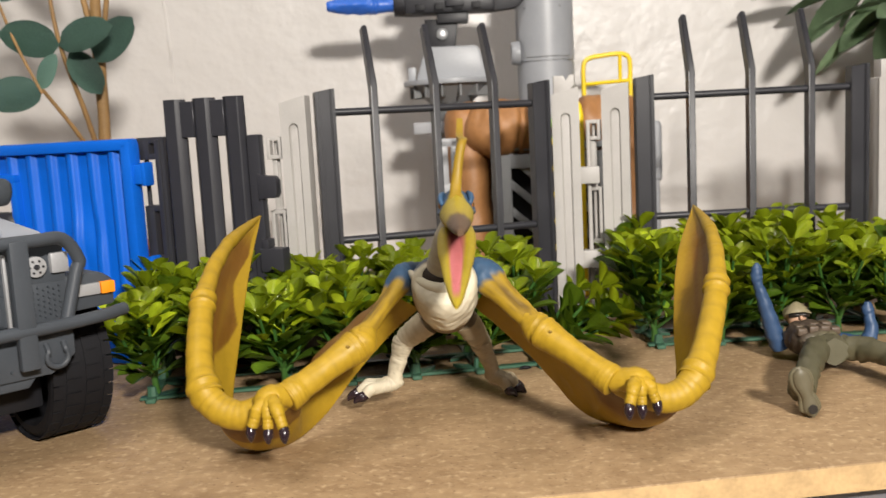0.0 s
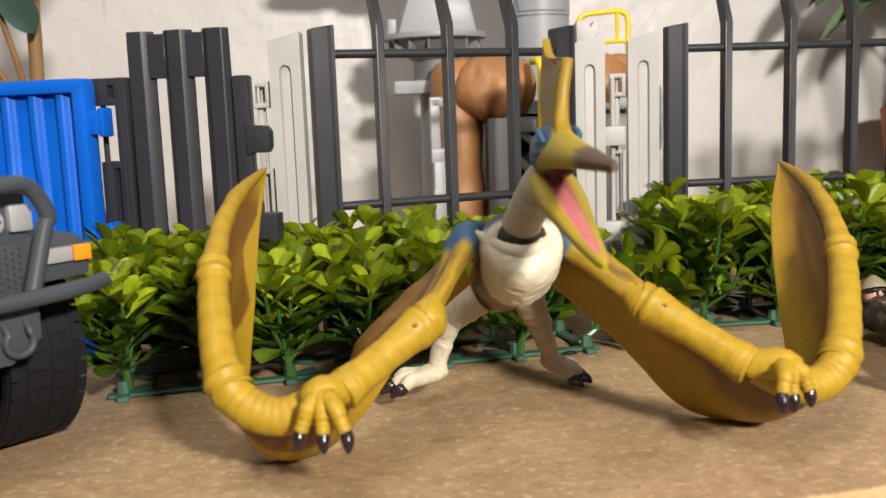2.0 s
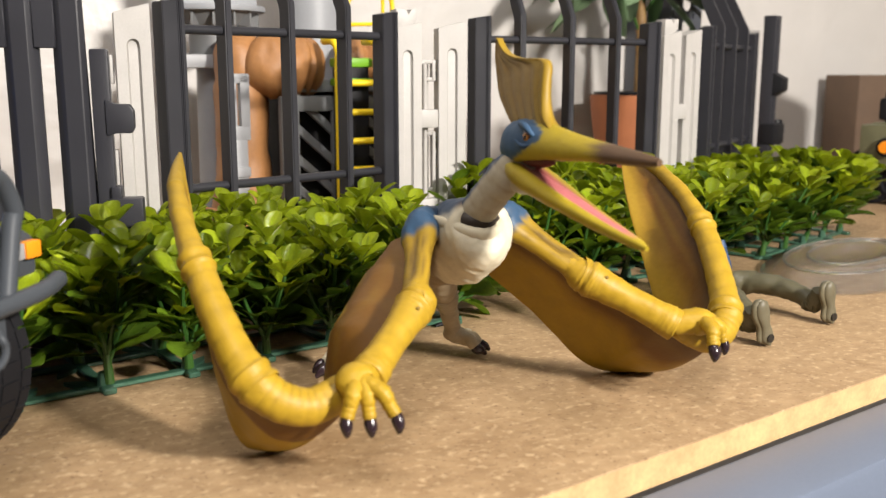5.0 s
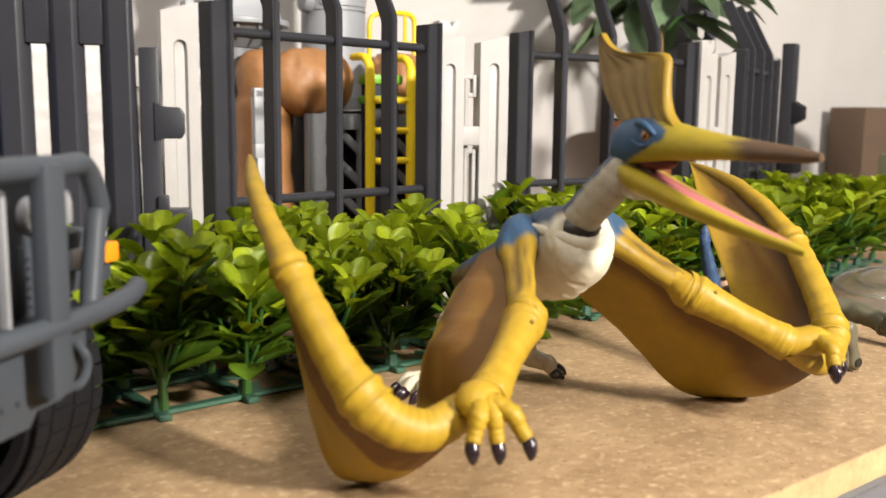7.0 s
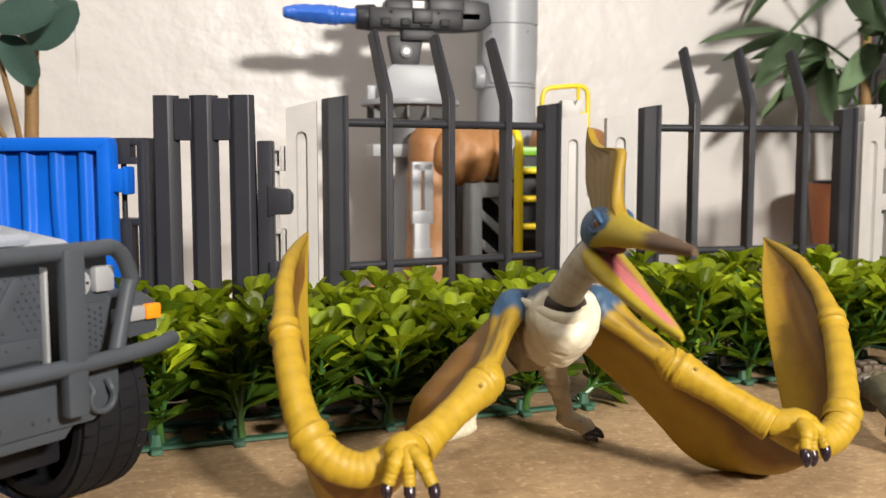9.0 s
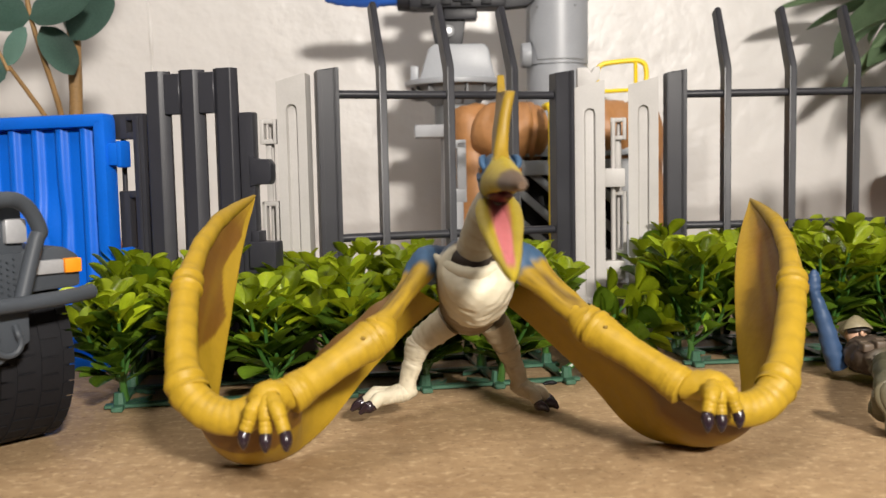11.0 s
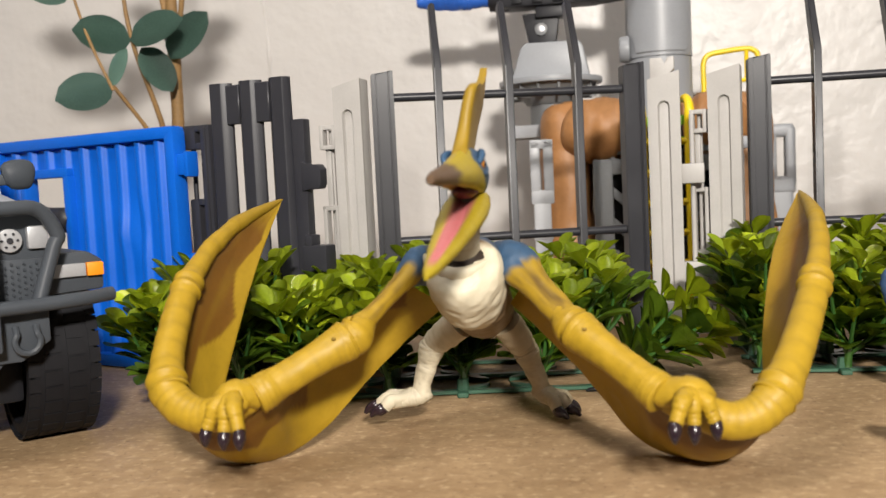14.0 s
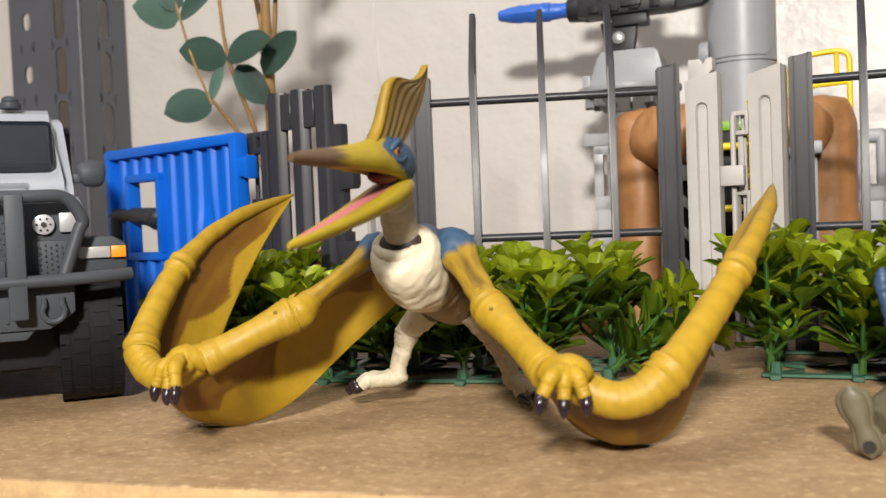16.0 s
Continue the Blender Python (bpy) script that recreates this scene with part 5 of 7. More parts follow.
        rod(bm, (lamp_x, 0.0006, 0.0792), (lamp_x, -0.0008, 0.0792), 0.0011, seg=10)
        part("lamp_studs", bm, MAT_GUN, head)
        bm = fresh()
        box(bm, (CX + s * 0.0350, 0.0020, 0.0798), (0.0072, 0.004, 0.0082), 0.001)
        part("side_lamp", bm, MAT_SILVER, t, "square silver side lamp")
        bm = fresh()
        box(bm, (CX + s * 0.0290, 0.0030, 0.0645), (0.0165, 0.002, 0.0160), 0.0006)
        mesh = part("lamp_mesh", bm, MAT_CARDARK, t)
        bm = fresh()
        for k in range(6):
            for j in range(6):
                x, z = CX + s * (0.0236 + k * 0.0021), 0.0585 + j * 0.0022 + (k % 2) * 0.0011
                rod(bm, (x, 0.0022, z), (x, 0.0010, z), 0.0006, 0.0003, 6)
        part("studs", bm, MAT_CARDARK, mesh, "fine raised studs")
        bm = fresh()
        prism(bm, [(CX + s * 0.0330, 0.0580), (CX + s * 0.0575, 0.0590), (CX + s * 0.0575, 0.0700), (CX + s * 0.0520, 0.0735), (CX + s * 0.0330, 0.0735)], 0.0025, 0.075, 0.0018)
        fender = part("fender", bm, MAT_CARDARK, t)
        bm = fresh()
        box(bm, (CX + s * 0.0445, 0.0020, 0.0668), (0.0125, 0.003, 0.0048), 0.0006)
        part("turn_lamp_lens", bm, MAT_SILVER, fender, "silver lamp lens")
        bm = fresh()
        box(bm, (CX + s * 0.0540, 0.0018, 0.0668), (0.0060, 0.0034, 0.0050), 0.0006)
        part("turn_lamp", bm, MAT_ORANGE, fender, "orange turn lamp")
    bm = fresh()
    prism(bm, [(CX - 0.036, 0.0560), (CX - 0.036, 0.0430), (CX - 0.026, 0.0365), (CX + 0.026, 0.0365), (CX + 0.036, 0.0430), (CX + 0.036, 0.0560)], -0.004, 0.014, 0.0012)
    prism(bm, [(CX - 0.021, 0.0370), (CX - 0.017, 0.0325), (CX + 0.017, 0.0325), (CX + 0.021, 0.0370)], -0.002, 0.012, 0.0008)
    for k in (-2, -1, 1, 2):
        rod(bm, (CX + k * 0.0052, -0.0035, 0.0405), (CX + k * 0.0052, -0.0050, 0.0405), 0.0008, 0.0005, 8)
    part("bumper", bm, MAT_CARDARK, t)
    bm = fresh()
    box(bm, (CX, 0.055, 0.047), (0.044, 0.10, 0.016), 0.002)
    box(bm, (CX, 0.15, 0.045), (0.074, 0.13, 0.028), 0.002)
    box(bm, (CX, 0.11, 0.0270), (0.044, 0.15, 0.0240), 0.002)
    box(bm, (CX, 0.0420, 0.0340), (0.060, 0.046, 0.0320), 0.002)
    part("chassis", bm, MAT_BLACK, t)
    for s in (-1, 1):
        bm = fresh()
        pts = [(CX + s * 0.0275 + 0.0042 * math.sin(a), -0.0065, 0.0440 - 0.0042 * math.cos(a)) for a in np.linspace(-2.2, 2.2, 12)]
        pts = [(pts[0][0], -0.0045, 0.0490)] + pts + [(pts[-1][0], -0.0045, 0.0490)]
        loft(bm, [(*p, 0.0012, 0.0012) for p in pts], 3, 8, up=(0, 1, 0))
        part("tow_hook", bm, MAT_CARDARK, t)
    # bull bar
    R = 0.0026
    for name, pts in (("bar_top", [(-0.0315, -0.0080, 0.0560), (-0.0385, -0.0058, 0.0760), (-0.0402, -0.0056, 0.0806), (-0.0340, -0.0064, 0.0897), (-0.020, -0.0090, 0.0905), (0.020, -0.0090, 0.0905), (0.0340, -0.0064, 0.0897), (0.0402, -0.0056, 0.0806), (0.0385, -0.0058, 0.0760), (0.0315, -0.0080, 0.0560)]),
                      ("bar_low", [(-0.0580, -0.0040, 0.0575), (-0.045, -0.0085, 0.0570), (-0.020, -0.0105, 0.0565), (0.020, -0.0105, 0.0565), (0.045, -0.0085, 0.0570), (0.0580, -0.0040, 0.0575)])):
        bm = fresh()
        loft(bm, [(CX + x, y, z, R, R) for x, y, z in pts], 5, 14, up=(0.1, 1, 0.1))
        part(name, bm, MAT_CARDARK, t)
    for s in (-1, 1):
        bm = fresh()
        box(bm, (CX + s * 0.0150, -0.0105, 0.0665), (0.0072, 0.0045, 0.0500), 0.0012)
        part("bar_upright", bm, MAT_CARDARK, t)
    # wheels
    for x in (0.0165, -0.0675):
        for y in (0.0385, 0.175):
            bm = fresh()
            tread_tyre(bm, (x, y, 0.0335), 0.0335, 0.0250)
            hub = part("tyre", bm, MAT_TYRE, t, "black rubber tyre with tread blocks", angle=25)
            bm = fresh()
            for k in range(34):
                a = 2 * math.pi * k / 34
                for off, w_, sk in ((-0.0108, 0.0040, 0.06), (-0.0042, 0.0062, 0.0), (0.0042, 0.0062, 0.05), (0.0108, 0.0040, -0.02)):
                    box(bm, (x + off, y + math.cos(a + sk) * 0.0330, 0.0335 + math.sin(a + sk) * 0.0330), (w_, 0.0054, 0.0006), 0, Matrix.Rotation(a + sk - math.pi / 2, 3, "X"))
            part("tread", bm, MAT_TYRE, hub)
            bm = fresh()
            side = 1 if x > -0.03 else -1
            rod(bm, (x + side * 0.004, y, 0.0335), (x + side * 0.009, y, 0.0335), 0.0262, seg=28, bevel=0.001)
            rod(bm, (x - side * 0.012, y, 0.0335), (x + side * 0.0108, y, 0.0335), 0.0050, seg=16, bevel=0.001)
            part("rim", bm, MAT_BLACK, hub)
    return t


toy_truck(pose(-0.160, 0.362, 0, 0, 0, 45))


def gun_barrel():
    t = thing("toy_barrel", pose(-0.2520, 0.5480, 0.0), "dark plastic barrel resting in the blue panel's window", "toy barrel")
    bm = fresh()
    loft(bm, [(0.0035, -0.0030, 0.0800, 0.0035, 0.0035), (0.0, -0.0010, 0.0812, 0.0062, 0.0072), (-0.010, 0.003, 0.0830, 0.0052, 0.0060), (-0.030, 0.010, 0.0845, 0.0046, 0.0052), (-0.052, 0.018, 0.0850, 0.0044, 0.0050)], 5, 16)
    part("barrel", bm, MAT_GUN, t)
    bm = fresh()
    rod(bm, (-0.046, 0.016, 0.0), (-0.046, 0.016, 0.084), 0.006, bevel=0.001)
    part("stand", bm, MAT_GUN, t)


gun_barrel()

# ---- the toy tower and turret behind the fence ----
def turret(m):
    t = thing("toy_turret", m, "grey toy gun turret with a dark launcher and blue missile", "toy turret")
    bm = fresh()
    rod(bm, (0, 0, 0.0), (0, 0, 0.128), 0.0130, 0.0110, 20)
    part("pedestal", bm, MAT_GREY, t)
    bm = fresh()
    box(bm, (-0.002, 0, 0.1245), (0.056, 0.034, 0.009), 0.0015)
    part("collar", bm, MAT_PALE, t)
    bm = fresh()
    rod(bm, (0, 0, 0.128), (0, 0, 0.1435), 0.0150, seg=28)
    rod(bm, (0, 0, 0.1430), (0, 0, 0.1570), 0.0165, 0.0315, 36)
    bearing = part("bearing", bm, MAT_GREYD, t)
    for k in range(14):
        a = 2 * math.pi * k / 14
        bm = fresh()
        box(bm, (0.0255 * math.cos(a), 0.0255 * math.sin(a), 0.1520), (0.0120, 0.0016, 0.0095), 0.0003, Matrix.Rotation(a, 3, "Z"), 1)
        part("fin", bm, MAT_GREYD, bearing)
    bm = fresh()
    rod(bm, (0, 0, 0.1565), (0, 0, 0.1605), 0.036, seg=36, bevel=0.001)
    part("turntable", bm, MAT_GREY, t)
    bm = fresh()
    prism(bm, [(-0.026, 0.1600), (0.028, 0.1600), (0.0235, 0.1815), (0.0205, 0.1850), (-0.0155, 0.1850), (-0.019, 0.1815)], -0.016, 0.016, 0.002)
    box(bm, (-0.029, 0, 0.1655), (0.006, 0.012, 0.011), 0.001)
    part("housing", bm, MAT_GREY, t)
    bm = fresh()
    prism(bm, [(-0.0125, 0.1800), (0.0045, 0.1800), (0.0085, 0.2060), (-0.0175, 0.2060)], -0.0085, 0.0005, 0.0012)
    part("bracket", bm, MAT_GUN, t)
    bm = fresh()
    rod(bm, (-0.0045, -0.0075, 0.1945), (-0.0045, -0.0108, 0.1945), 0.0044, seg=18, bevel=0.0008)
    boss = part("screw_boss", bm, MAT_GREYD, t)
    bm = fresh()
    rod(bm, (-0.0045, -0.0105, 0.1945), (-0.0045, -0.0114, 0.1945), 0.0024, seg=14, bevel=0.0004)
    part("screw", bm, MAT_CHROME, boss, "bright round screw head")
    bm = fresh()
    box(bm, (0.002, -0.006, 0.2170), (0.068, 0.022, 0.0150), 0.003)
    box(bm, (-0.010, -0.006, 0.2240), (0.020, 0.018, 0.012), 0.002)
    box(bm, (0.024, -0.006, 0.2260), (0.026, 0.020, 0.012), 0.002)
    box(bm, (0.006, -0.018, 0.2180), (0.014, 0.004, 0.009), 0.001)
    box(bm, (0.004, -0.006, 0.2060), (0.024, 0.014, 0.008), 0.0015)
    box(bm, (0.042, -0.006, 0.2200), (0.016, 0.012, 0.006), 0.001)
    rod(bm, (-0.026, -0.006, 0.2180), (-0.040, -0.006, 0.2180), 0.0095, 0.0085, 18, 0.001)
    part("launcher", bm, MAT_GUN, t)
    bm = fresh()
    box(bm, (0.006, -0.004, 0.2390), (0.046, 0.016, 0.014), 0.002)
    box(bm, (-0.004, -0.010, 0.2470), (0.018, 0.010, 0.010), 0.0015)
    rod(bm, (-0.018, -0.004, 0.2400), (-0.030, -0.004, 0.2400), 0.0052, seg=16, bevel=0.0006)
    part("ammo_box", bm, MAT_GUN, t)
    bm = fresh()
    for k in range(4):
        box(bm, (-0.020 + k * 0.014, -0.0176, 0.2140), (0.0070, 0.0022, 0.0052), 0.0006)
    for k in range(3):
        rod(bm, (-0.016 + k * 0.017, -0.0165, 0.2215), (-0.016 + k * 0.017, -0.0185, 0.2215), 0.0014, seg=10)
    part("side_plate", bm, MAT_BLACK, t)
    bm = fresh()
    prism(bm, [(0.030, 0.2090), (0.052, 0.2110), (0.058, 0.2160), (0.056, 0.2300), (0.036, 0.2330)], -0.012, 0.000, 0.0012)
    part("grip", bm, MAT_GUN, t)
    bm = fresh()
    loft(bm, [(-0.034, -0.006, 0.2185, 0.0058, 0.0058), (-0.048, -0.007, 0.2185, 0.0055, 0.0055), (-0.054, -0.0075, 0.2185, 0.0066, 0.0066), (-0.058, -0.008, 0.2186, 0.0066, 0.0066), (-0.068, -0.009, 0.2188, 0.0060, 0.0060), (-0.078, -0.010, 0.2190, 0.0056, 0.0056), (-0.086, -0.011, 0.2190, 0.0046, 0.0046), (-0.0905, -0.0115, 0.2190, 0.0032, 0.0032)], 5, 16, ripple=lambda i, a: 1 + 0.10 * math.cos(4 * a) * (1 if 3.2 < i < 5.5 else 0.3) + 0.05 * math.sin(i * 7))
    part("missile", bm, MAT_MISSILE, t, "blue toy missile")
    return t


turret(pose(0.0125, 0.7300, 0))


def watch_tower(m):
    """A grey tube on a vented base, with a ladder and a hoop."""
    t = thing("toy_tower", m, "grey plastic tube tower with vented base and yellow hoop", "toy tower")
    bm = fresh()
    rod(bm, (0, 0, 0.112), (0, 0, 0.1700), 0.0222, seg=36)
    rod(bm, (0, 0, 0.1700), (0, 0, 0.1715), 0.0212, seg=36)
    rod(bm, (0, 0, 0.1712), (0, 0, 0.36), 0.0224, seg=36)
    for a in (-2.1, -1.0):
        rod(bm, (0.0224 * math.cos(a), 0.0224 * math.sin(a), 0.185), (0.0224 * math.cos(a), 0.0224 * math.sin(a), 0.36), 0.0007, seg=6)
    part("tube", bm, MAT_GREY, t)
    bm = fresh()
    n_ = 26
    ring = []
    for k in range(n_ + 1):
        a = radians(-155 + 130 * k / n_)
        low = 0.1735 + (0.0135 * max(0, (k - n_ + 4) / 4) ** 1.5 if k > n_ - 4 else 0.0165 * max(0, (4 - k) / 4) ** 0.6)
        ring.append([bm.verts.new((r * math.cos(a), r * math.sin(a), z)) for r, z in ((0.0226, low), (0.0233, low + 0.0006), (0.0233, 0.2160), (0.0226, 0.2166))])
    for p, q in zip(ring, ring[1:]):
        for j in range(3):
            bm.faces.new((p[j], p[j + 1], q[j + 1], q[j]))
    bm.faces.new(ring[0])
    bm.faces.new(ring[-1][::-1])
    part("shell", bm, MAT_GREY, t)
    bm = fresh()
    rod(bm, (0, 0, 0.2172), (0, 0, 0.36), 0.0233, seg=40)
    part("upper_tube", bm, MAT_GREY, t)
    for a in (radians(-135), radians(-65)):
        bm = fresh()
        ball(bm, (0.0233 * math.cos(a), 0.0233 * math.sin(a), 0.2110), (0.0009, 0.0009, 0.0009), seg=10)
        part("rivet", bm, MAT_GREYD, t)
    bm = fresh()
    rod(bm, (-0.0205, -0.0080, 0.178), (-0.0275, -0.0080, 0.178), 0.0095, 0.0085, 20, 0.0015)
    part("hinge_lug", bm, MAT_GREY, t)
    # base wall with slanted vents
    x0, x1, z1, y = -0.048, 0.046, 0.102, -0.062
    for a, b in ((x0, x0 + 0.0125), (-0.012, -0.006), (x1 - 0.020, x1)):
        bm = fresh()
        box(bm, ((a + b) / 2, y, z1 / 2), (b - a, 0.006, z1), 0.001)
        part("wall_post", bm, MAT_GREYD, t)
    for z, h in ((z1 - 0.005, 0.010), (0.012, 0.024)):
        bm = fresh()
        box(bm, ((x0 + x1) / 2, y, z), (x1 - x0 - 0.002, 0.0055, h), 0.001)
        part("wall_rail", bm, MAT_GREYD, t)
    for k in range(4):
        for a, b in ((x0 + 0.011, -0.010), (-0.008, x1 - 0.018)):
            bm = fresh()
            box(bm, ((a + b) / 2, y + 0.001, 0.030 + k * 0.020), ((b - a) * 1.35, 0.0035, 0.0052), 0.0005, Matrix.Rotation(radians(42), 3, "Y"))
            part("vent_slat", bm, MAT_GREYD, t)
    bm = fresh()
    box(bm, (0.001, -0.028, 0.055), (0.084, 0.052, 0.098), 0.002)
    part("base_box", bm, MAT_BLACK, t)
    bm = fresh()
    box(bm, (0.001, -0.030, 0.1085), (0.096, 0.064, 0.008), 0.0015)
    part("deck", bm, MAT_GREY, t)
    # hoop above the deck
    bm = fresh()
    hoop = [(0.0300, 0.004, 0.112), (0.0300, 0.004, 0.150), (0.0302, 0.004, 0.166), (0.0340, 0.004, 0.1718), (0.044, 0.004, 0.1735), (0.058, 0.004, 0.1745), (0.0640, 0.004, 0.1730), (0.0668, 0.004, 0.168), (0.0668, 0.004, 0.150), (0.0668, 0.004, 0.112)]
    loft(bm, [(*p, 0.0019, 0.0019) for p in hoop], 4, 10, up=(0.02, 1, 0.02))
    rod(bm, (0.0302, 0.004, 0.1520), (0.0668, 0.004, 0.1535), 0.0015, seg=8)
    rod(bm, (0.0590, 0.004, 0.1530), (0.0590, 0.004, 0.1740), 0.0015, seg=8)
    part("hoop", bm, MAT_YELLOW, t, "yellow guard hoop")
    return t


watch_tower(pose(0.0880, 0.7400, 0))


def ladder(m):
    t = thing("toy_ladder", m, "bright yellow plastic ladder leaning on the tower", "toy ladder")
    for x in (0.0, 0.0285):
        bm = fresh()
        loft(bm, [(x, 0, 0.001, 0.0032, 0.0026), (x, 0, 0.06, 0.0032, 0.0026), (x, 0, 0.118, 0.0032, 0.0026), (x, 0.001, 0.131, 0.0028, 0.0025), (x - 0.001, 0.007, 0.1365, 0.0026, 0.0026), (x - 0.002, 0.020, 0.1370, 0.0024, 0.0024)], 4, 10, up=(0, 1, 0.1))
        part("rail", bm, MAT_YELLOW, t)
    for k in range(6):
        bm = fresh()
        rod(bm, (0.001, 0, 0.018 + k * 0.0185), (0.0275, 0, 0.018 + k * 0.0185), 0.0021, seg=10)
        part("rung", bm, MAT_YELLOW, t)
    return t


ladder(pose(0.0705, 0.6500, 0))

cage = thing("toy_cage", pose(0.0850, 0.6640, 0), "lime green banded toy cage behind the yellow ladder", "toy cage")
for z, h in ((0.1235, 0.006), (0.1110, 0.005)):
    bm = fresh()
    box(bm, (0, 0, z), (0.026, 0.012, h), 0.0015)
    part("band", bm, MAT_LIME, cage)
bm = fresh()
box(bm, (0, 0.001, 0.062), (0.022, 0.009, 0.124), 0.001)
part("core", bm, MAT_BLACK, cage, "black core")


def rock_leg(m, flip):
    """A moulded brown rock leg that swells into a knob at its top."""
    t = thing("rock_arch_leg", m, "moulded brown plastic rock leg with a rounded top", "toy rock", "brown rock legs")
    lumpy = lambda i, a: 1 + 0.09 * noise.noise((i * 1.6, math.cos(a) * 1.3, math.sin(a) * 1.3 + flip)) + 0.035 * noise.noise((i * 5, math.cos(a) * 4, math.sin(a) * 4)) - 0.05 * max(0, math.sin(i * 4.2 + 0.8 * math.cos(a + 1))) ** 6
    bm = fresh()
    loft(bm, [(-flip * 0.003, 0, 0.0, 0.0265, 0.024), (-flip * 0.001, 0, 0.03, 0.0208, 0.0200), (0, 0, 0.07, 0.0172, 0.0175), (0, 0, 0.105, 0.0175, 0.018), (0, 0, 0.128, 0.0165, 0.017), (flip * 0.002, 0, 0.139, 0.0105, 0.011), (flip * 0.002, 0, 0.1425, 0.002, 0.002)], 8, 28, up=(0, 1, 0), ripple=lumpy)
    part("leg", bm, MAT_BROWN, t)
    bm = fresh()
    loft(bm, [(flip * 0.002, -0.004, 0.120, 0.012, 0.012), (flip * 0.012, -0.010, 0.1205, 0.0195, 0.0195), (flip * 0.024, -0.013, 0.121, 0.0215, 0.0215), (flip * 0.036, -0.012, 0.121, 0.0208, 0.0208), (flip * 0.0445, -0.010, 0.121, 0.0170, 0.0170), (flip * 0.0475, -0.009, 0.121, 0.006, 0.006)], 10, 34, ripple=lambda i, a: lumpy(i, a) - 0.13 * math.exp(-((i - 2.9 - 0.15 * math.sin(2 * a)) / 0.16) ** 2))
    part("knob", bm, MAT_BROWN, t)
    return t


rock_leg(pose(0.0225, 0.7020, 0), 1)
rock_leg(pose(0.1400, 0.7080, 0), -1)


def slotted_strut(m):
    t = thing("toy_strut", m, "pale grey slotted plastic strut standing before the rock leg", "toy strut")
    bm = fresh()
    for x in (-0.0047, 0.0037):
        box(bm, (x, 0, 0.0995), (0.0061, 0.005, 0.032), 0.0006)
    box(bm, (-0.0005, 0, 0.1135), (0.0145, 0.005, 0.006), 0.0008)
    box(bm, (-0.0005, 0, 0.0800), (0.0145, 0.005, 0.009), 0.0008)
    part("slotted_head", bm, MAT_PALE, t)
    bm = fresh()
    box(bm, (-0.001, 0, 0.0380), (0.0110, 0.005, 0.0760), 0.0008)
    box(bm, (-0.001, -0.002, 0.0560), (0.0125, 0.004, 0.006), 0.0006)
    part("shank", bm, MAT_PALE, t)


slotted_strut(pose(0.0085, 0.6640, 0, 0, 0, 6))

bm = fresh()
for x in (-0.0062, 0.0062):
    box(bm, (x, 0, 0.099), (0.0068, 0.010, 0.040), 0.0024, None, 3)
box(bm, (0, 0, 0.1165), (0.0180, 0.0098, 0.009), 0.0030, None, 3)
box(bm, (0, 0, 0.0795), (0.0188, 0.0104, 0.012), 0.0030, None, 3)
box(bm, (0, 0, 0.038), (0.0150, 0.0092, 0.076), 0.0020, None, 3)
solo("toy_pillar", bm, MAT_GREY, pose(0.1662, 0.7350, 0), "grey plastic pillar with a slotted head beside the brown rock", "toy pillar")

# a low brown mound shows through the bars
bm = fresh()
loft(bm, [(-0.060, 0, 0.003, 0.010, 0.006), (-0.040, 0, 0.008, 0.018, 0.020), (-0.015, 0.002, 0.011, 0.020, 0.028), (0.012, 0, 0.009, 0.018, 0.020), (0.035, 0, 0.003, 0.008, 0.008)], 6, 18, ripple=lambda i, a: 1 + 0.08 * noise.noise((i, math.cos(a) * 2, math.sin(a) * 2)))
bmesh.ops.bisect_plane(bm, geom=list(bm.verts) + list(bm.edges) + list(bm.faces), plane_co=(0, 0, 0), plane_no=(0, 0, -1), clear_outer=True)
solo("toy_mound", bm, MAT_BROWN, pose(-0.010, 0.640, 0), "low moulded brown plastic mound on the board", "toy rock")

# ---- potted plants ----
def leaf_mesh(name, mat, length, width, cup=0.12, droop=0.15, point=0.5):
    """One leaf along +x, with a fold at the midrib and a little thickness."""
    bm = fresh()
    n = 9 if point > 1 else 8
    rows = []
    for i in range(n + 1):
        u = (0, 0.13, 0.26, 0.38, 0.52, 0.66, 0.79, 0.89, 0.96, 1.0)[i] if point > 1 else i / n
        if point > 1:  # a spoon: thin stalk, broad rounded end
            f = min(1, max(0, (u - 0.18) / 0.46))
            w = width / 2 * (0.13 + 0.87 * f * f * (3 - 2 * f)) * (1 if u < 0.74 else math.sqrt(max(0.03, 1 - ((u - 0.74) / 0.262) ** 2)))
        else:
            w = max(0.0006, width / 2 * math.sin(math.pi * u ** point) ** 0.50) if 0 < i < n else 0.0005
        x, z = length * u, -droop * length * u * u
        rows.append([bm.verts.new((x, q * w, z + cup * w * 1.6 * q * q + (0.00025 if q else 0) * (1 if 0 < i < n else 0))) for q in (1.0, 0.55, 0.0, -0.55, -1.0)])
    for p, q in zip(rows, rows[1:]):
        for k in range(4):
            bm.faces.new((p[k], q[k], q[k + 1], p[k + 1]))
    bmesh.ops.solidify(bm, geom=list(bm.faces), thickness=0.0004)
    return mesh_of(name, bm, mat, True, 80)


def aim(p, d, roll=0.0):
    """A pose at p whose x axis runs along d and whose z leans up."""
    d = Vector(d).normalized()
    s = Vector((0, 0, 1)).cross(d)
    s = s.normalized() if s.length > 1e-4 else Vector((0, 1, 0))
    r = Matrix((d, s, d.cross(s))).transposed().to_4x4()
    return Matrix.Translation(p) @ r @ Matrix.Rotation(roll, 4, "X")


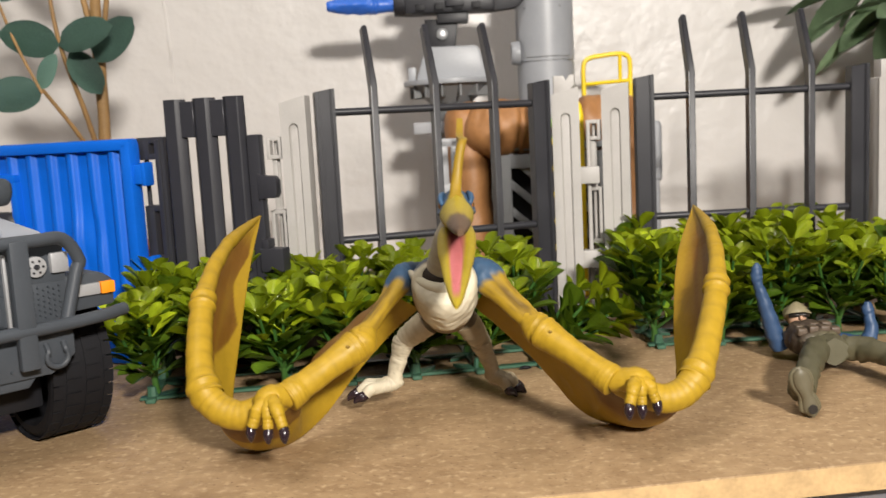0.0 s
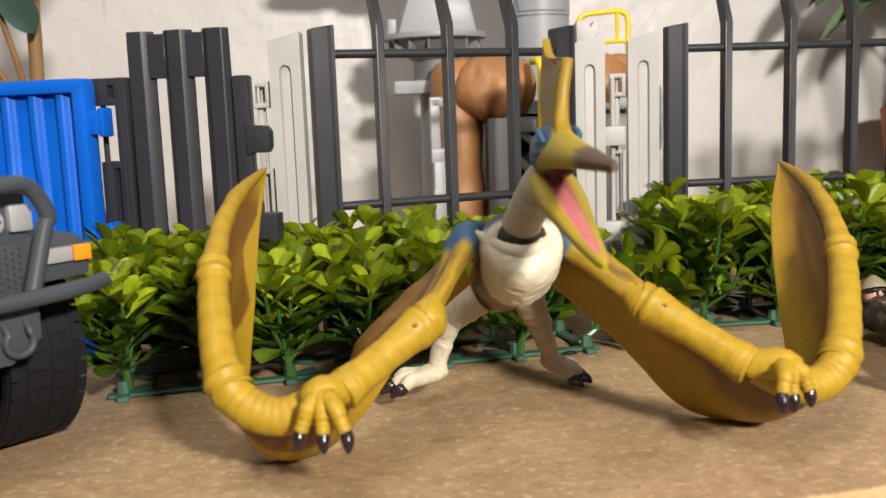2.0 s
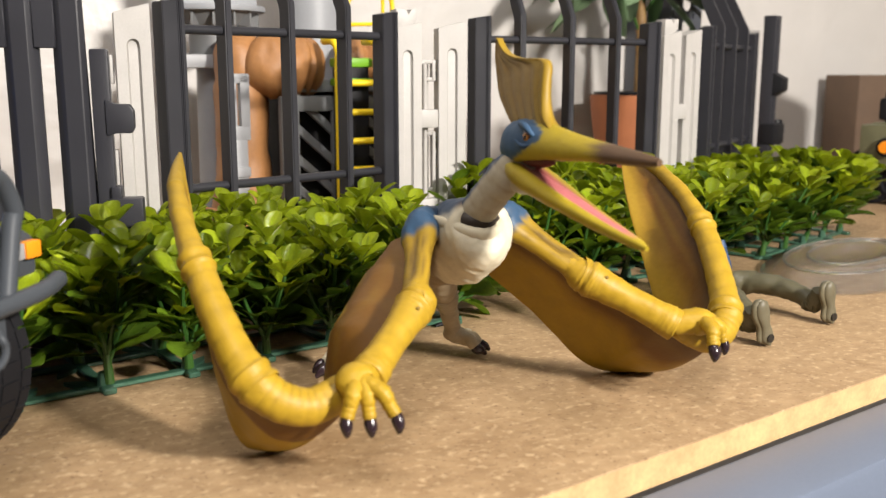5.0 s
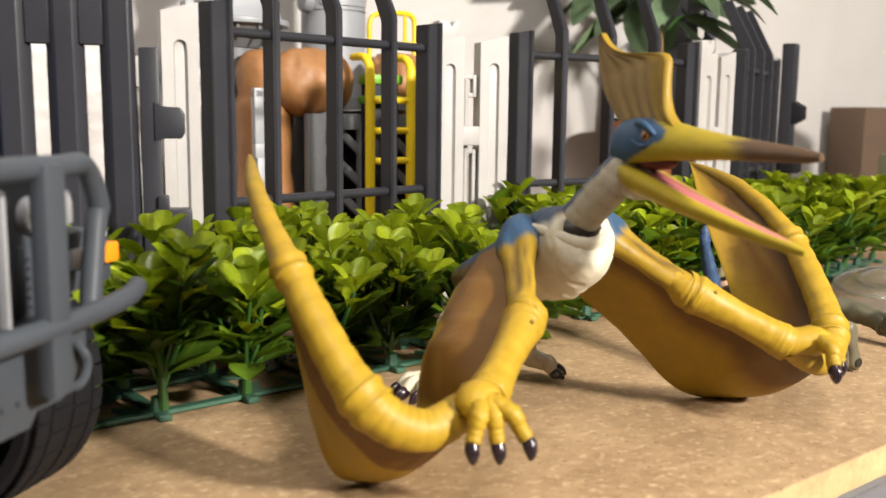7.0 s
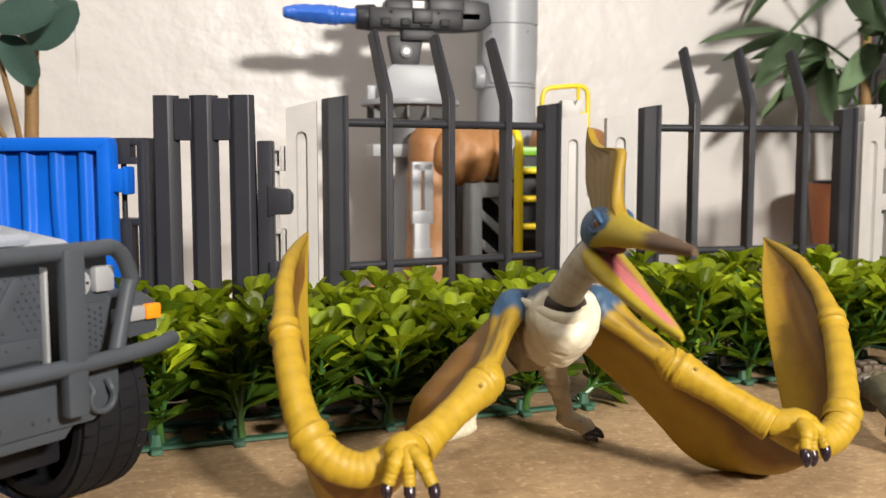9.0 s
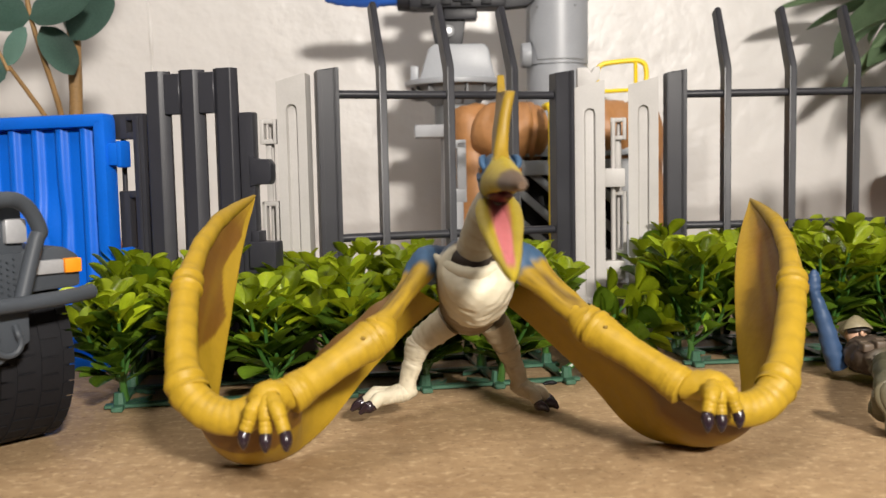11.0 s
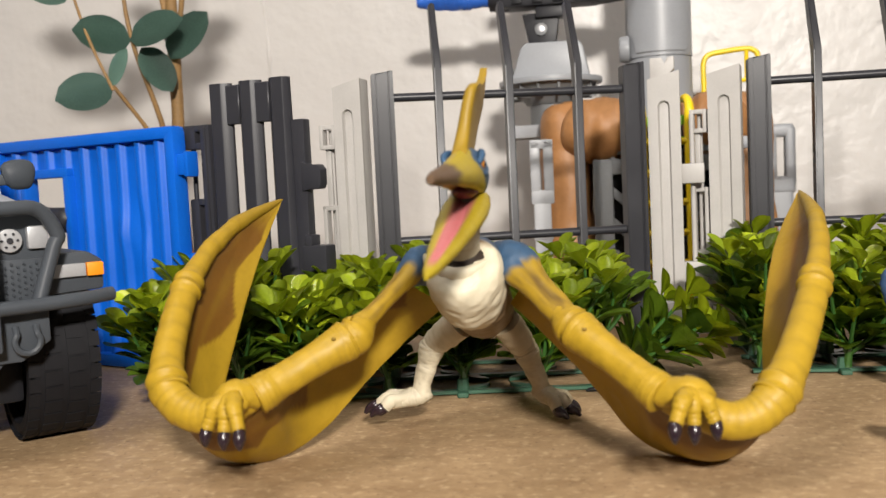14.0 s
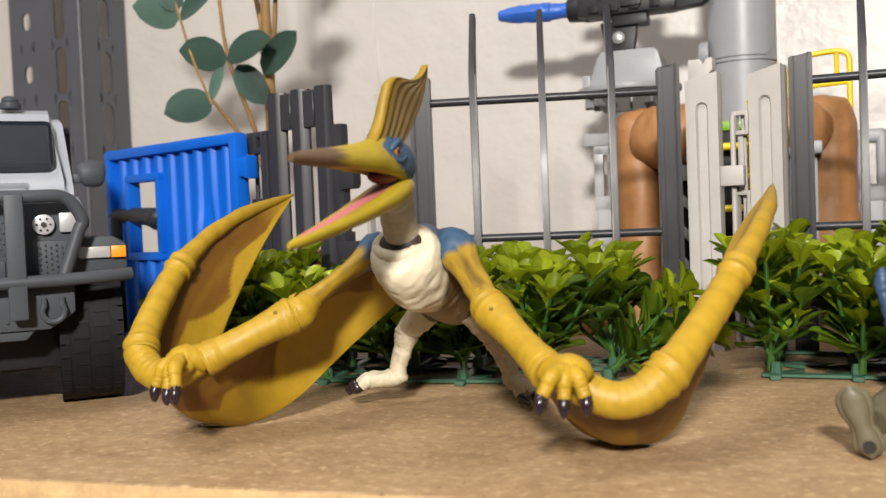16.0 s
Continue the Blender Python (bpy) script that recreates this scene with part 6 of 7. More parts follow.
def leaf(mesh, parent, m, name="leaf"):
    ob = new(name, mesh)
    ob.parent = parent
    ob.matrix_local = m
    return ob


rnd = random.Random(7)
EUCA_LEAF = leaf_mesh("leaf", MAT_EUCA, 0.033, 0.021, 0.10, 0.05, 0.95)


def eucalyptus(m):
    t = thing("eucalyptus_plant", m, "artificial eucalyptus with round blue-green leaves on tan stems", "plant")
    bm = fresh()
    rod(bm, (0, 0.006, 0), (0, 0.006, 0.055), 0.028, 0.034, 28, 0.002)
    part("pot", bm, MAT_TERRA, t)
    knot = lambda i, a: 1 + 0.10 * noise.noise((i * 3, math.cos(a), math.sin(a)))
    stems = [[(0.001, 0, 0.05, 0.0046), (-0.001, 0, 0.10, 0.0044), (0.001, 0, 0.150, 0.0040), (0.003, -0.004, 0.185, 0.0042), (0.007, -0.010, 0.24, 0.0032), (0.013, -0.016, 0.32, 0.0024)],
             [(-0.004, 0, 0.116, 0.0020), (-0.007, -0.014, 0.150, 0.0017), (-0.012, -0.030, 0.190, 0.0014), (-0.015, -0.034, 0.235, 0.0012), (-0.018, -0.036, 0.32, 0.0009)],
             [(-0.006, 0, 0.114, 0.0018), (-0.016, -0.016, 0.140, 0.0014), (-0.026, -0.032, 0.163, 0.0012)],
             [(-0.026, -0.032, 0.160, 0.0010), (-0.038, -0.034, 0.190, 0.0010), (-0.048, -0.034, 0.222, 0.0009), (-0.060, -0.036, 0.27, 0.0007)],
             [(0.002, -0.002, 0.185, 0.0026), (-0.008, 0.004, 0.230, 0.0020), (-0.020, 0.006, 0.28, 0.0016), (-0.028, 0.004, 0.33, 0.0012)],
             [(0.003, -0.002, 0.180, 0.0022), (0.015, -0.010, 0.230, 0.0016), (0.020, -0.018, 0.30, 0.0012)]]
    for s in stems:
        bm = fresh()
        loft(bm, [(x, y, z, r, r) for x, y, z, r in s], 5, 10, up=(0.1, 1, 0.1), ripple=knot)
        part("stem", bm, MAT_TWIG, t)
    leaves = [((-0.012, -0.032, 0.190), (-1, -0.05, 0.25), 1.15), ((-0.012, -0.032, 0.190), (1, -0.05, 0.32), 1.12), ((-0.008, -0.026, 0.186), (0.45, 0.25, -0.80), 0.98), ((-0.026, -0.032, 0.163), (-1, -0.1, -0.18), 1.15), ((-0.026, -0.032, 0.163), (0.45, -0.1, 0.85), 0.75),
              ((0.004, -0.012, 0.180), (0.72, 0.1, 0.85), 1.15), ((0.002, -0.006, 0.178), (-0.30, 0.3, 0.75), 0.95), ((-0.048, -0.034, 0.222), (-1, -0.1, 0.32), 1.15), ((-0.048, -0.034, 0.222), (1, -0.2, 0.42), 1.1), ((-0.050, -0.034, 0.226), (-0.2, -0.3, 0.9), 0.9),
              ((-0.015, -0.034, 0.238), (1, -0.1, 0.30), 1.2), ((-0.015, -0.034, 0.238), (-0.9, -0.1, 0.5), 1.1), ((0.012, -0.014, 0.262), (1, -0.1, 0.3), 1.2), ((0.010, -0.014, 0.235), (0.9, -0.3, 0.5), 1.1), ((-0.016, 0.004, 0.266), (-0.7, 0, 0.6), 1.1), ((0.018, -0.014, 0.30), (0.8, -0.3, 0.6), 1.1), ((-0.058, -0.036, 0.262), (0.7, -0.3, 0.7), 1.1), ((-0.060, -0.036, 0.265), (-0.9, -0.2, 0.5), 1.1)]
    for p, d, s in leaves:
        leaf(EUCA_LEAF, t, aim(p, d, rnd.uniform(1.15, 1.5)) @ Matrix.Scale(s, 4))
    return t


eucalyptus(pose(-0.2280, 0.6440, 0))

OLIVE_LEAF = leaf_mesh("leaf", MAT_OLIVE, 0.066, 0.0185, 0.16, 0.12, 0.85)


def olive_plant(m):
    """A straight stem in a plain pot; side branches carry long narrow leaves in pairs."""
    t = thing("potted_olive", m, "artificial long-leaved plant in a terracotta pot", "plant")
    bm = fresh()
    rod(bm, (0, 0, 0), (0, 0, 0.098), 0.031, 0.0425, 36, 0.0014)
    part("pot", bm, MAT_TERRA, t, "plain terracotta pot")
    bm = fresh()
    rod(bm, (0, 0, 0.0982), (0, 0, 0.1005), 0.039, seg=28)
    part("soil", bm, MAT_BLACK, t)
    bm = fresh()
    loft(bm, [(0.002, 0, 0.098, 0.0050, 0.0050), (0.0, -0.002, 0.15, 0.0045, 0.0045), (-0.001, 0, 0.21, 0.0038, 0.0038), (0.004, 0, 0.28, 0.0030, 0.0030), (0.006, 0, 0.40, 0.0022, 0.0022)], 5, 10, up=(0.1, 1, 0.1), ripple=lambda i, a: 1 + 0.08 * noise.noise((i * 4, a, 1)))
    part("stem", bm, MAT_TWIG, t)
    r = random.Random(11)
    # side branches: height of the fork, heading, reach, rise
    for z, turn, reach, rise in ((0.150, 200, 0.062, 0.050), (0.166, 20, 0.060, 0.030), (0.172, 250, 0.045, 0.050), (0.188, 175, 0.070, 0.034), (0.196, 330, 0.060, 0.040), (0.212, 215, 0.060, 0.050), (0.222, 10, 0.072, 0.036), (0.236, 160, 0.070, 0.056), (0.252, 285, 0.050, 0.050), (0.262, 190, 0.060, 0.056), (0.276, 40, 0.055, 0.060), (0.300, 220, 0.055, 0.060), (0.316, 340, 0.055, 0.060)):
        a = radians(turn)
        out = Vector((math.cos(a), math.sin(a), 0))
        p0 = Vector((0.001, 0, z))
        p1 = p0 + out * (reach * 0.55) + Vector((0, 0, rise * 0.75))
        p2 = p0 + out * reach + Vector((0, 0, rise))
        bm = fresh()
        loft(bm, [(*p0, 0.0016, 0.0016), (*p1, 0.0012, 0.0012), (*p2, 0.0007, 0.0007)], 5, 8, up=(0.1, 1, 0.1))
        part("twig", bm, MAT_STEM, t)
        line = glide([tuple(p0), tuple(p1), tuple(p2)], 10)
        for at in (10, 14, 17, 20):
            for s in ((-1, 1) if at < 20 else (0,)):
                d = out * (0.75 if s else 1.2) + Vector((-math.sin(a), math.cos(a), 0)) * (0.55 * s) + Vector((0, 0, r.uniform(-0.75, 0.15)))
                leaf(OLIVE_LEAF, t, aim(line[at], d, r.uniform(-0.9, 0.9)) @ Matrix.Scale(r.uniform(0.84, 1.20), 4))
    return t


olive_plant(pose(0.4020, 0.7480, 0))


# ---- the boxwood hedge mats ----
TIP_LEAF = leaf_mesh("leaf", MAT_LEAF, 0.0186, 0.0098, 0.20, 0.14, 2.1)
LOW_LEAF = leaf_mesh("leaf", MAT_LEAFD, 0.0225, 0.0120, 0.20, 0.18, 1.9)


def as_rows(me):
    v = np.array([tuple(x.co) for x in me.vertices])
    f = [tuple(p.vertices) for p in me.polygons]
    return v, f


ROWS_TIP, ROWS_LOW = as_rows(TIP_LEAF), as_rows(LOW_LEAF)


def sprig_plan(r, tall, full):
    """Bent twigs and the leaves on them for one sprig: rows of twig points and (pose, is a young leaf)."""
    twigs, leaves = [], []
    k = r.choice((7, 8)) if full else r.choice((6, 7))
    turn0 = r.uniform(0, 6.28)
    for j in range(k):
        a = turn0 + 6.283 * j / 5 + (0.6 if j > 5 else 0) + r.uniform(-0.25, 0.25)
        low = j > 5
        lean = r.uniform(0.6, 1.0) if low else r.uniform(0.22, 0.58) if j else 0.05
        top = tall * r.uniform(0.40, 0.56) if low else tall * r.uniform(0.66, 0.92) * (1.0 if j else 1.06)
        out = Vector((math.cos(a), math.sin(a), 0))
        base = Vector((0, 0, tall * r.uniform(0.10, 0.22)))
        end = base + out * (lean * (top - base.z)) + Vector((0, 0, top - base.z))
        bow = base.lerp(end, 0.45) + out * (0.10 * lean * tall) + Vector((r.uniform(-1, 1), r.uniform(-1, 1), 0)) * 0.0012
        line = glide([tuple(base), tuple(bow), tuple(end)], 8)
        d = (end - bow).normalized()
        twigs.append([tuple(base - Vector((0, 0, 0.002))), tuple(bow), tuple(end)])
        a1 = r.uniform(0, 6.28)
        for n_, (level, count, up, young) in enumerate(((0.08, 0 if full else 2, 0.70, False), (0.30, 2, 1.10, False), (0.56, 2, 1.05, r.random() < 0.25), (0.80, 2, 0.90, r.random() < 0.65), (1.0, 4 if low else r.choice((5, 5, 6)), 1.30, not low))):
            p = Vector(line[int(round(level * (len(line) - 1)))])
            for q in range(count):
                b = a1 + n_ * 1.57 + 6.283 * q / count + r.uniform(-0.25, 0.25)
                dirn = Vector((math.cos(b) + d.x * 0.6, math.sin(b) + d.y * 0.6, up + r.uniform(-0.3, 0.35)))
                s = r.uniform(0.74, 1.06) * (0.86 if level == 1.0 else 1)
                leaves.append((aim(p, dirn, r.uniform(-0.3, 0.3)) @ Matrix.Scale(s, 4), young))
    return twigs, leaves


def mat_grid(t, nx, ny, step):
    """Flat bars with a square foot at each node and leaf-shaped struts across the cells."""
    bm = fresh()
    for i in range(nx):
        box(bm, (i * step, (ny - 1) * step / 2, 0.0015), (0.0044, (ny - 1) * step + 0.012, 0.0017), 0.0004, seg=1)
    for j in range(ny):
        box(bm, ((nx - 1) * step / 2, j * step, 0.0013), ((nx - 1) * step + 0.012, 0.0044, 0.0017), 0.0004, seg=1)
    for i in range(nx):
        for j in range(ny):
            rod(bm, (i * step, j * step, 0.0), (i * step, j * step, 0.0070), 0.0030, 0.0022, 8)
            box(bm, (i * step, j * step - 0.0048, 0.0012), (0.0048, 0.0052, 0.0024), 0.0005, seg=1)
            for q in ((i + j) % 2, (i + j) % 2 + 2):
                a = radians(45 + 90 * q)
                if 0 <= i + (1 if math.cos(a) > 0 else -1) < nx and 0 <= j + (1 if math.sin(a) > 0 else -1) < ny:
                    va = [bm.verts.new((i * step + math.cos(a) * u - math.sin(a) * w, j * step + math.sin(a) * u + math.cos(a) * w, 0.0022)) for u, w in ((0.001, -0.0012), (0.007, -0.0024), (0.0125, -0.0018), (0.0165, 0.0), (0.0125, 0.0018), (0.007, 0.0024), (0.001, 0.0012))]
                    vb = [bm.verts.new((v.co.x, v.co.y, 0.0006)) for v in va]
                    bm.faces.new(va)
                    bm.faces.new(vb[::-1])
                    for k in range(7):
                        bm.faces.new((va[k], vb[k], vb[(k + 1) % 7], va[(k + 1) % 7]))
    part("grid", bm, MAT_GRID, t, "dark green plastic grid")


def hedge_mat(m, nx, ny, step, tall, seed, label, quota=300, lean_last=0.0):
    t = thing("boxwood_mat", m, label, "artificial hedge", "boxwood hedge mats")
    r = random.Random(seed)
    mat_grid(t, nx, ny, step)
    rest_v, rest_f, rest_m = [], [], []
    made = 0
    for j in range(ny):
        for i in range(nx):
            height = tall * r.uniform(0.86, 1.10)
            tw, lv = sprig_plan(r, height, j > 0)
            bend = Matrix.Rotation(r.uniform(0.05, 0.30), 4, "X") if j == 0 else Matrix.Rotation(r.uniform(-0.1, 0.1), 4, "X")
            at = Matrix.Translation((i * step + r.uniform(-0.002, 0.002), j * step + r.uniform(-0.002, 0.002), 0.004)) @ bend @ Matrix.Rotation(r.uniform(-0.12, 0.12) + (lean_last if i == nx - 1 and j == 0 else 0), 4, "Y") @ Matrix.Rotation(r.uniform(0, 6.28), 4, "Z")
            bm = fresh()
            rod(bm, (0, 0, -0.001), (0, 0, height * 0.23), 0.0020, 0.0012, 8)
            sprig = part("sprig", bm, MAT_STEM, t)
            sprig.matrix_local = at
            for pts in tw:
                bm = fresh()
                loft(bm, [(*p, w, w) for p, w in zip(pts, (0.0009, 0.0009, 0.0007))], 4, 6, up=(0.3, 1, 0.1))
                part("twig", bm, MAT_STEM, sprig)
            for lm, young in lv:
                if made < quota:
                    leaf(TIP_LEAF if young else LOW_LEAF, sprig, lm)
                    made += 1
                    continue
                v, f = ROWS_TIP if young else ROWS_LOW
                g = np.array(at @ lm)
                n0 = len(rest_v) * len(v)
                rest_f.extend(tuple(k + n0 for k in p) for p in f)
                rest_m.extend([0 if young else 1] * len(f))
                rest_v.append(v @ g[:3, :3].T + g[:3, 3])
    me = bpy.data.meshes.new("foliage")
    me.from_pydata(np.vstack(rest_v).tolist(), [], rest_f)
    me.materials.append(MAT_LEAFJ)
    me.materials.append(MAT_LEAFDJ)
    me.polygons.foreach_set("material_index", rest_m)
    me.polygons.foreach_set("use_smooth", [True] * len(rest_f))
    ob = new("foliage", me)
    ob.parent = t
    tagged(ob, kind="stuff")
    return t


hedge_mat(pose(-0.1460, 0.4430, 0, 0, 0, 7.6), 7, 3, 0.0325, 0.0500, 3, "glossy green artificial boxwood hedge mat on a plastic grid", lean_last=0.85)
hedge_mat(pose(0.1150, 0.4960, 0, 0, 0, 0.5), 5, 3, 0.0325, 0.0550, 5, "glossy green artificial boxwood mat before the barred fence")
hedge_mat(pose(0.2960, 0.5030, 0, 0, 0, 17), 5, 3, 0.0325, 0.0530, 9, "bright green artificial boxwood mat in the fence corner")

# ---- the toy soldier lying on its back ----
def soldier():
    bm = fresh()
    lay = bm.verts.layers.float_color.new("paint")
    OLIVE, SOLE, VEST, BELT = (0.088, 0.080, 0.045), (0.135, 0.118, 0.072), (0.060, 0.042, 0.030), (0.10, 0.085, 0.05)
    SKY, SKIN, CAP, GLASS = (0.030, 0.066, 0.145), (0.60, 0.36, 0.24), (0.26, 0.22, 0.135), (0.02, 0.015, 0.012)
    fold = lambda i, a: 0.92 + 0.20 * noise.noise((i * 3, math.cos(a) * 2, math.sin(a) * 2)) - 0.12 * max(0, math.sin(i * 8 + 2.4 * math.cos(a + i))) ** 4
    sleeve = lambda i, a: 0.95 - 0.10 * max(0, math.sin(i * 9 + 1.6 * math.cos(a))) ** 3 + 0.13 * noise.noise((i * 3, math.cos(a) * 2, math.sin(a) * 2))
    # legs: hips towards the boots, soles to the front
    loft(bm, [(0.1740, 0.4270, 0.0125, 0.0067, 0.0067, *OLIVE), (0.1680, 0.4150, 0.0135, 0.0064, 0.0064, *OLIVE), (0.1580, 0.3960, 0.0135, 0.0057, 0.0057, *OLIVE), (0.1510, 0.3820, 0.0115, 0.0050, 0.0050, *OLIVE), (0.1475, 0.3740, 0.0090, 0.0045, 0.0045, *OLIVE)], 7, 16, lay, ripple=fold)
    loft(bm, [(0.1860, 0.4270, 0.0120, 0.0069, 0.0069, *OLIVE), (0.1930, 0.4180, 0.0130, 0.0064, 0.0064, *OLIVE), (0.1980, 0.4030, 0.0130, 0.0057, 0.0057, *OLIVE), (0.2000, 0.3900, 0.0105, 0.0050, 0.0050, *OLIVE), (0.2000, 0.3820, 0.0080, 0.0045, 0.0045, *OLIVE)], 7, 16, lay, ripple=fold)
    for hx, tx, y in ((0.1465, 0.1410, 0.3660), (0.2005, 0.1975, 0.3765)):
        along = lambda f: hx + (tx - hx) * f
        for inset, colour, dy in ((1.0, SOLE, 0.0), (0.74, (0.115, 0.100, 0.062), -0.0012)):
            loft(bm, [(along(0), y + dy + 0.0004, 0.0012 + 0.0008 * (1 - inset), 0.0016 * inset, 0.0022, *colour), (along(0.05), y + dy, 0.0035, 0.0045 * inset, 0.0022, *colour), (along(0.22), y + dy, 0.0070, 0.0042 * inset, 0.0022, *colour), (along(0.42), y + dy, 0.0100, 0.0034 * inset, 0.0022, *colour),
                      (along(0.70), y + dy, 0.0150, 0.0050 * inset, 0.0022, *colour), (along(0.92), y + dy, 0.0190, 0.0044 * inset, 0.0022, *colour), (along(1.0), y + dy + 0.0004, 0.0212 - 0.0010 * (1 - inset), 0.0016 * inset, 0.0018, *colour)], 5, 20, lay, up=(0, 1, 0.02))
        loft(bm, [(along(0.72), y + 0.0040, 0.0160, 0.0044, 0.0034, *OLIVE), (along(0.45), y + 0.0060, 0.0115, 0.0046, 0.0046, *OLIVE), (along(0.2), y + 0.0085, 0.0085, 0.0048, 0.0050, *OLIVE), (along(0.1), y + 0.0120, 0.0085, 0.0050, 0.0050, *OLIVE)], 5, 16, lay, up=(0, 1, 0.05), ripple=fold)
        ring = bmesh.ops.create_cone(bm, cap_ends=True, segments=16, radius1=0.0019, radius2=0.0019, depth=0.0006)
        bmesh.ops.transform(bm, matrix=Matrix.Translation((along(0.1), y - 0.0034, 0.0044)) @ Matrix.Rotation(radians(90), 4, "X"), verts=ring["verts"])
        for v in ring["verts"]:
            v[lay] = (0.012, 0.010, 0.008, 1)
    # trunk and vest with pouches
    loft(bm, [(0.1800, 0.4190, 0.0125, 0.0074, 0.0066, *OLIVE), (0.1800, 0.4280, 0.0118, 0.0082, 0.0074, *OLIVE), (0.1796, 0.4325, 0.0118, 0.0094, 0.0080, *BELT), (0.1790, 0.4370, 0.0122, 0.0118, 0.0088, *VEST), (0.1786, 0.4460, 0.0126, 0.0130, 0.0092, *VEST), (0.1783, 0.4540, 0.0124, 0.0122, 0.0086, *VEST), (0.1780, 0.4590, 0.0118, 0.0070, 0.0060, *VEST)], 6, 22, lay, ripple=fold)
    for k, (x, y) in enumerate(((0.1706, 0.4385), (0.1758, 0.4375), (0.1812, 0.4375), (0.1866, 0.4385), (0.1724, 0.4455), (0.1788, 0.4445), (0.1850, 0.4455))):
        verts0 = set(bm.verts)
        box(bm, (x, y, 0.0200 - 0.0012 * abs(k % 4 - 1.5)), (0.0046, 0.0056, 0.0036), 0.0008)
        for v in set(bm.verts) - verts0:
            v[lay] = (0.105, 0.075, 0.052, 1)
    # head with cap, visor and dark glasses
    ball(bm, (0.1783, 0.4640, 0.0190), (0.0047, 0.0052, 0.0050), lay, SKIN, 18)
    ball(bm, (0.1777, 0.4672, 0.0208), (0.0052, 0.0050, 0.0046), lay, CAP, 18)
    loft(bm, [(0.1718, 0.4630, 0.0212, 0.0012, 0.0007, *CAP), (0.1730, 0.4608, 0.0240, 0.0030, 0.0008, *CAP), (0.1760, 0.4592, 0.0258, 0.0042, 0.0009, *CAP), (0.1790, 0.4592, 0.0257, 0.0042, 0.0009, *CAP), (0.1822, 0.4608, 0.0236, 0.0030, 0.0008, *CAP), (0.1834, 0.4630, 0.0214, 0.0012, 0.0007, *CAP)], 5, 10, lay, up=(0, -0.5, 1))
    loft(bm, [(0.1734, 0.4610, 0.0210, 0.0010, 0.0010, *GLASS), (0.1760, 0.4588, 0.0219, 0.0015, 0.0011, *GLASS), (0.1783, 0.4583, 0.0220, 0.0008, 0.0008, *GLASS), (0.1806, 0.4588, 0.0218, 0.0015, 0.0011, *GLASS), (0.1830, 0.4610, 0.0208, 0.0010, 0.0010, *GLASS)], 4, 8, lay)
    ball(bm, (0.1783, 0.4582, 0.0205), (0.0010, 0.0012, 0.0014), lay, SKIN, 8)
    # arms: one raised straight, one bent on the board
    loft(bm, [(0.1670, 0.4560, 0.0060, 0.0046, 0.0046, *SKY), (0.1640, 0.4555, 0.0130, 0.0047, 0.0047, *SKY), (0.1610, 0.4555, 0.0230, 0.0040, 0.0040, *SKY), (0.1580, 0.4560, 0.0330, 0.0033, 0.0033, *SKY), (0.1560, 0.4562, 0.0390, 0.0026, 0.0026, *SKY), (0.1555, 0.4562, 0.0430, 0.0032, 0.0026, *SKY), (0.1555, 0.4562, 0.0475, 0.0026, 0.0021, *SKY), (0.1555, 0.4562, 0.0500, 0.0008, 0.0008, *SKY)], 6, 16, lay, up=(0, 1, 0), ripple=sleeve)
    loft(bm, [(0.1880, 0.4560, 0.0110, 0.0043, 0.0043, *SKY), (0.1980, 0.4540, 0.0085, 0.0043, 0.0043, *SKY), (0.2070, 0.4510, 0.0075, 0.0041, 0.0041, *SKY), (0.2110, 0.4520, 0.0130, 0.0036, 0.0036, *SKY), (0.2110, 0.4545, 0.0200, 0.0029, 0.0029, *SKY), (0.2105, 0.4550, 0.0240, 0.0032, 0.0027, *SKY), (0.2105, 0.4550, 0.0275, 0.0015, 0.0014, *SKY)], 6, 16, lay, up=(0, 1, 0.1), ripple=sleeve)
    return solo("toy_soldier", bm, MAT_FIGURE, Matrix.Identity(4), "olive and blue toy soldier lying on its back", "toy figure", angle=60)


soldier()

# a clear blister tray beside the soldier: a flat flange, a low dome and moulded rings
def clear_tray(m):
    t = thing("clear_tray", m, "empty clear plastic blister tray lying on the board", "plastic tray")
    oval = lambda rx, ry, z: [(rx * math.cos(a), ry * math.sin(a), z) for a in np.linspace(0, 2 * math.pi, 41)[:-1]]
    bm = fresh()
    rings = [[bm.verts.new(p) for p in oval(*q)] for q in ((0.082, 0.046, 0.0006), (0.082, 0.046, 0.0016), (0.074, 0.039, 0.0018), (0.069, 0.035, 0.0070), (0.060, 0.028, 0.0098), (0.036, 0.016, 0.0104), (0.030, 0.012, 0.0072))]
    for p, q in zip(rings, rings[1:]):
        for k in range(40):
            bm.faces.new((p[k], p[(k + 1) % 40], q[(k + 1) % 40], q[k]))
    bm.faces.new(rings[-1])
    part("shell", bm, MAT_CLEAR, t, angle=50)
    for rx, ry, z in ((0.066, 0.033, 0.0090), (0.046, 0.021, 0.0108)):
        bm = fresh()
        pts = oval(rx, ry, z)
        loft(bm, [(*p, 0.0009, 0.0009) for p in pts + pts[:1]], 1, 6, up=(0, 0, 1))
        part("moulded_ring", bm, MAT_CLEAR, t)


clear_tray(pose(0.3200, 0.4550, 0, 0, 0, 20))


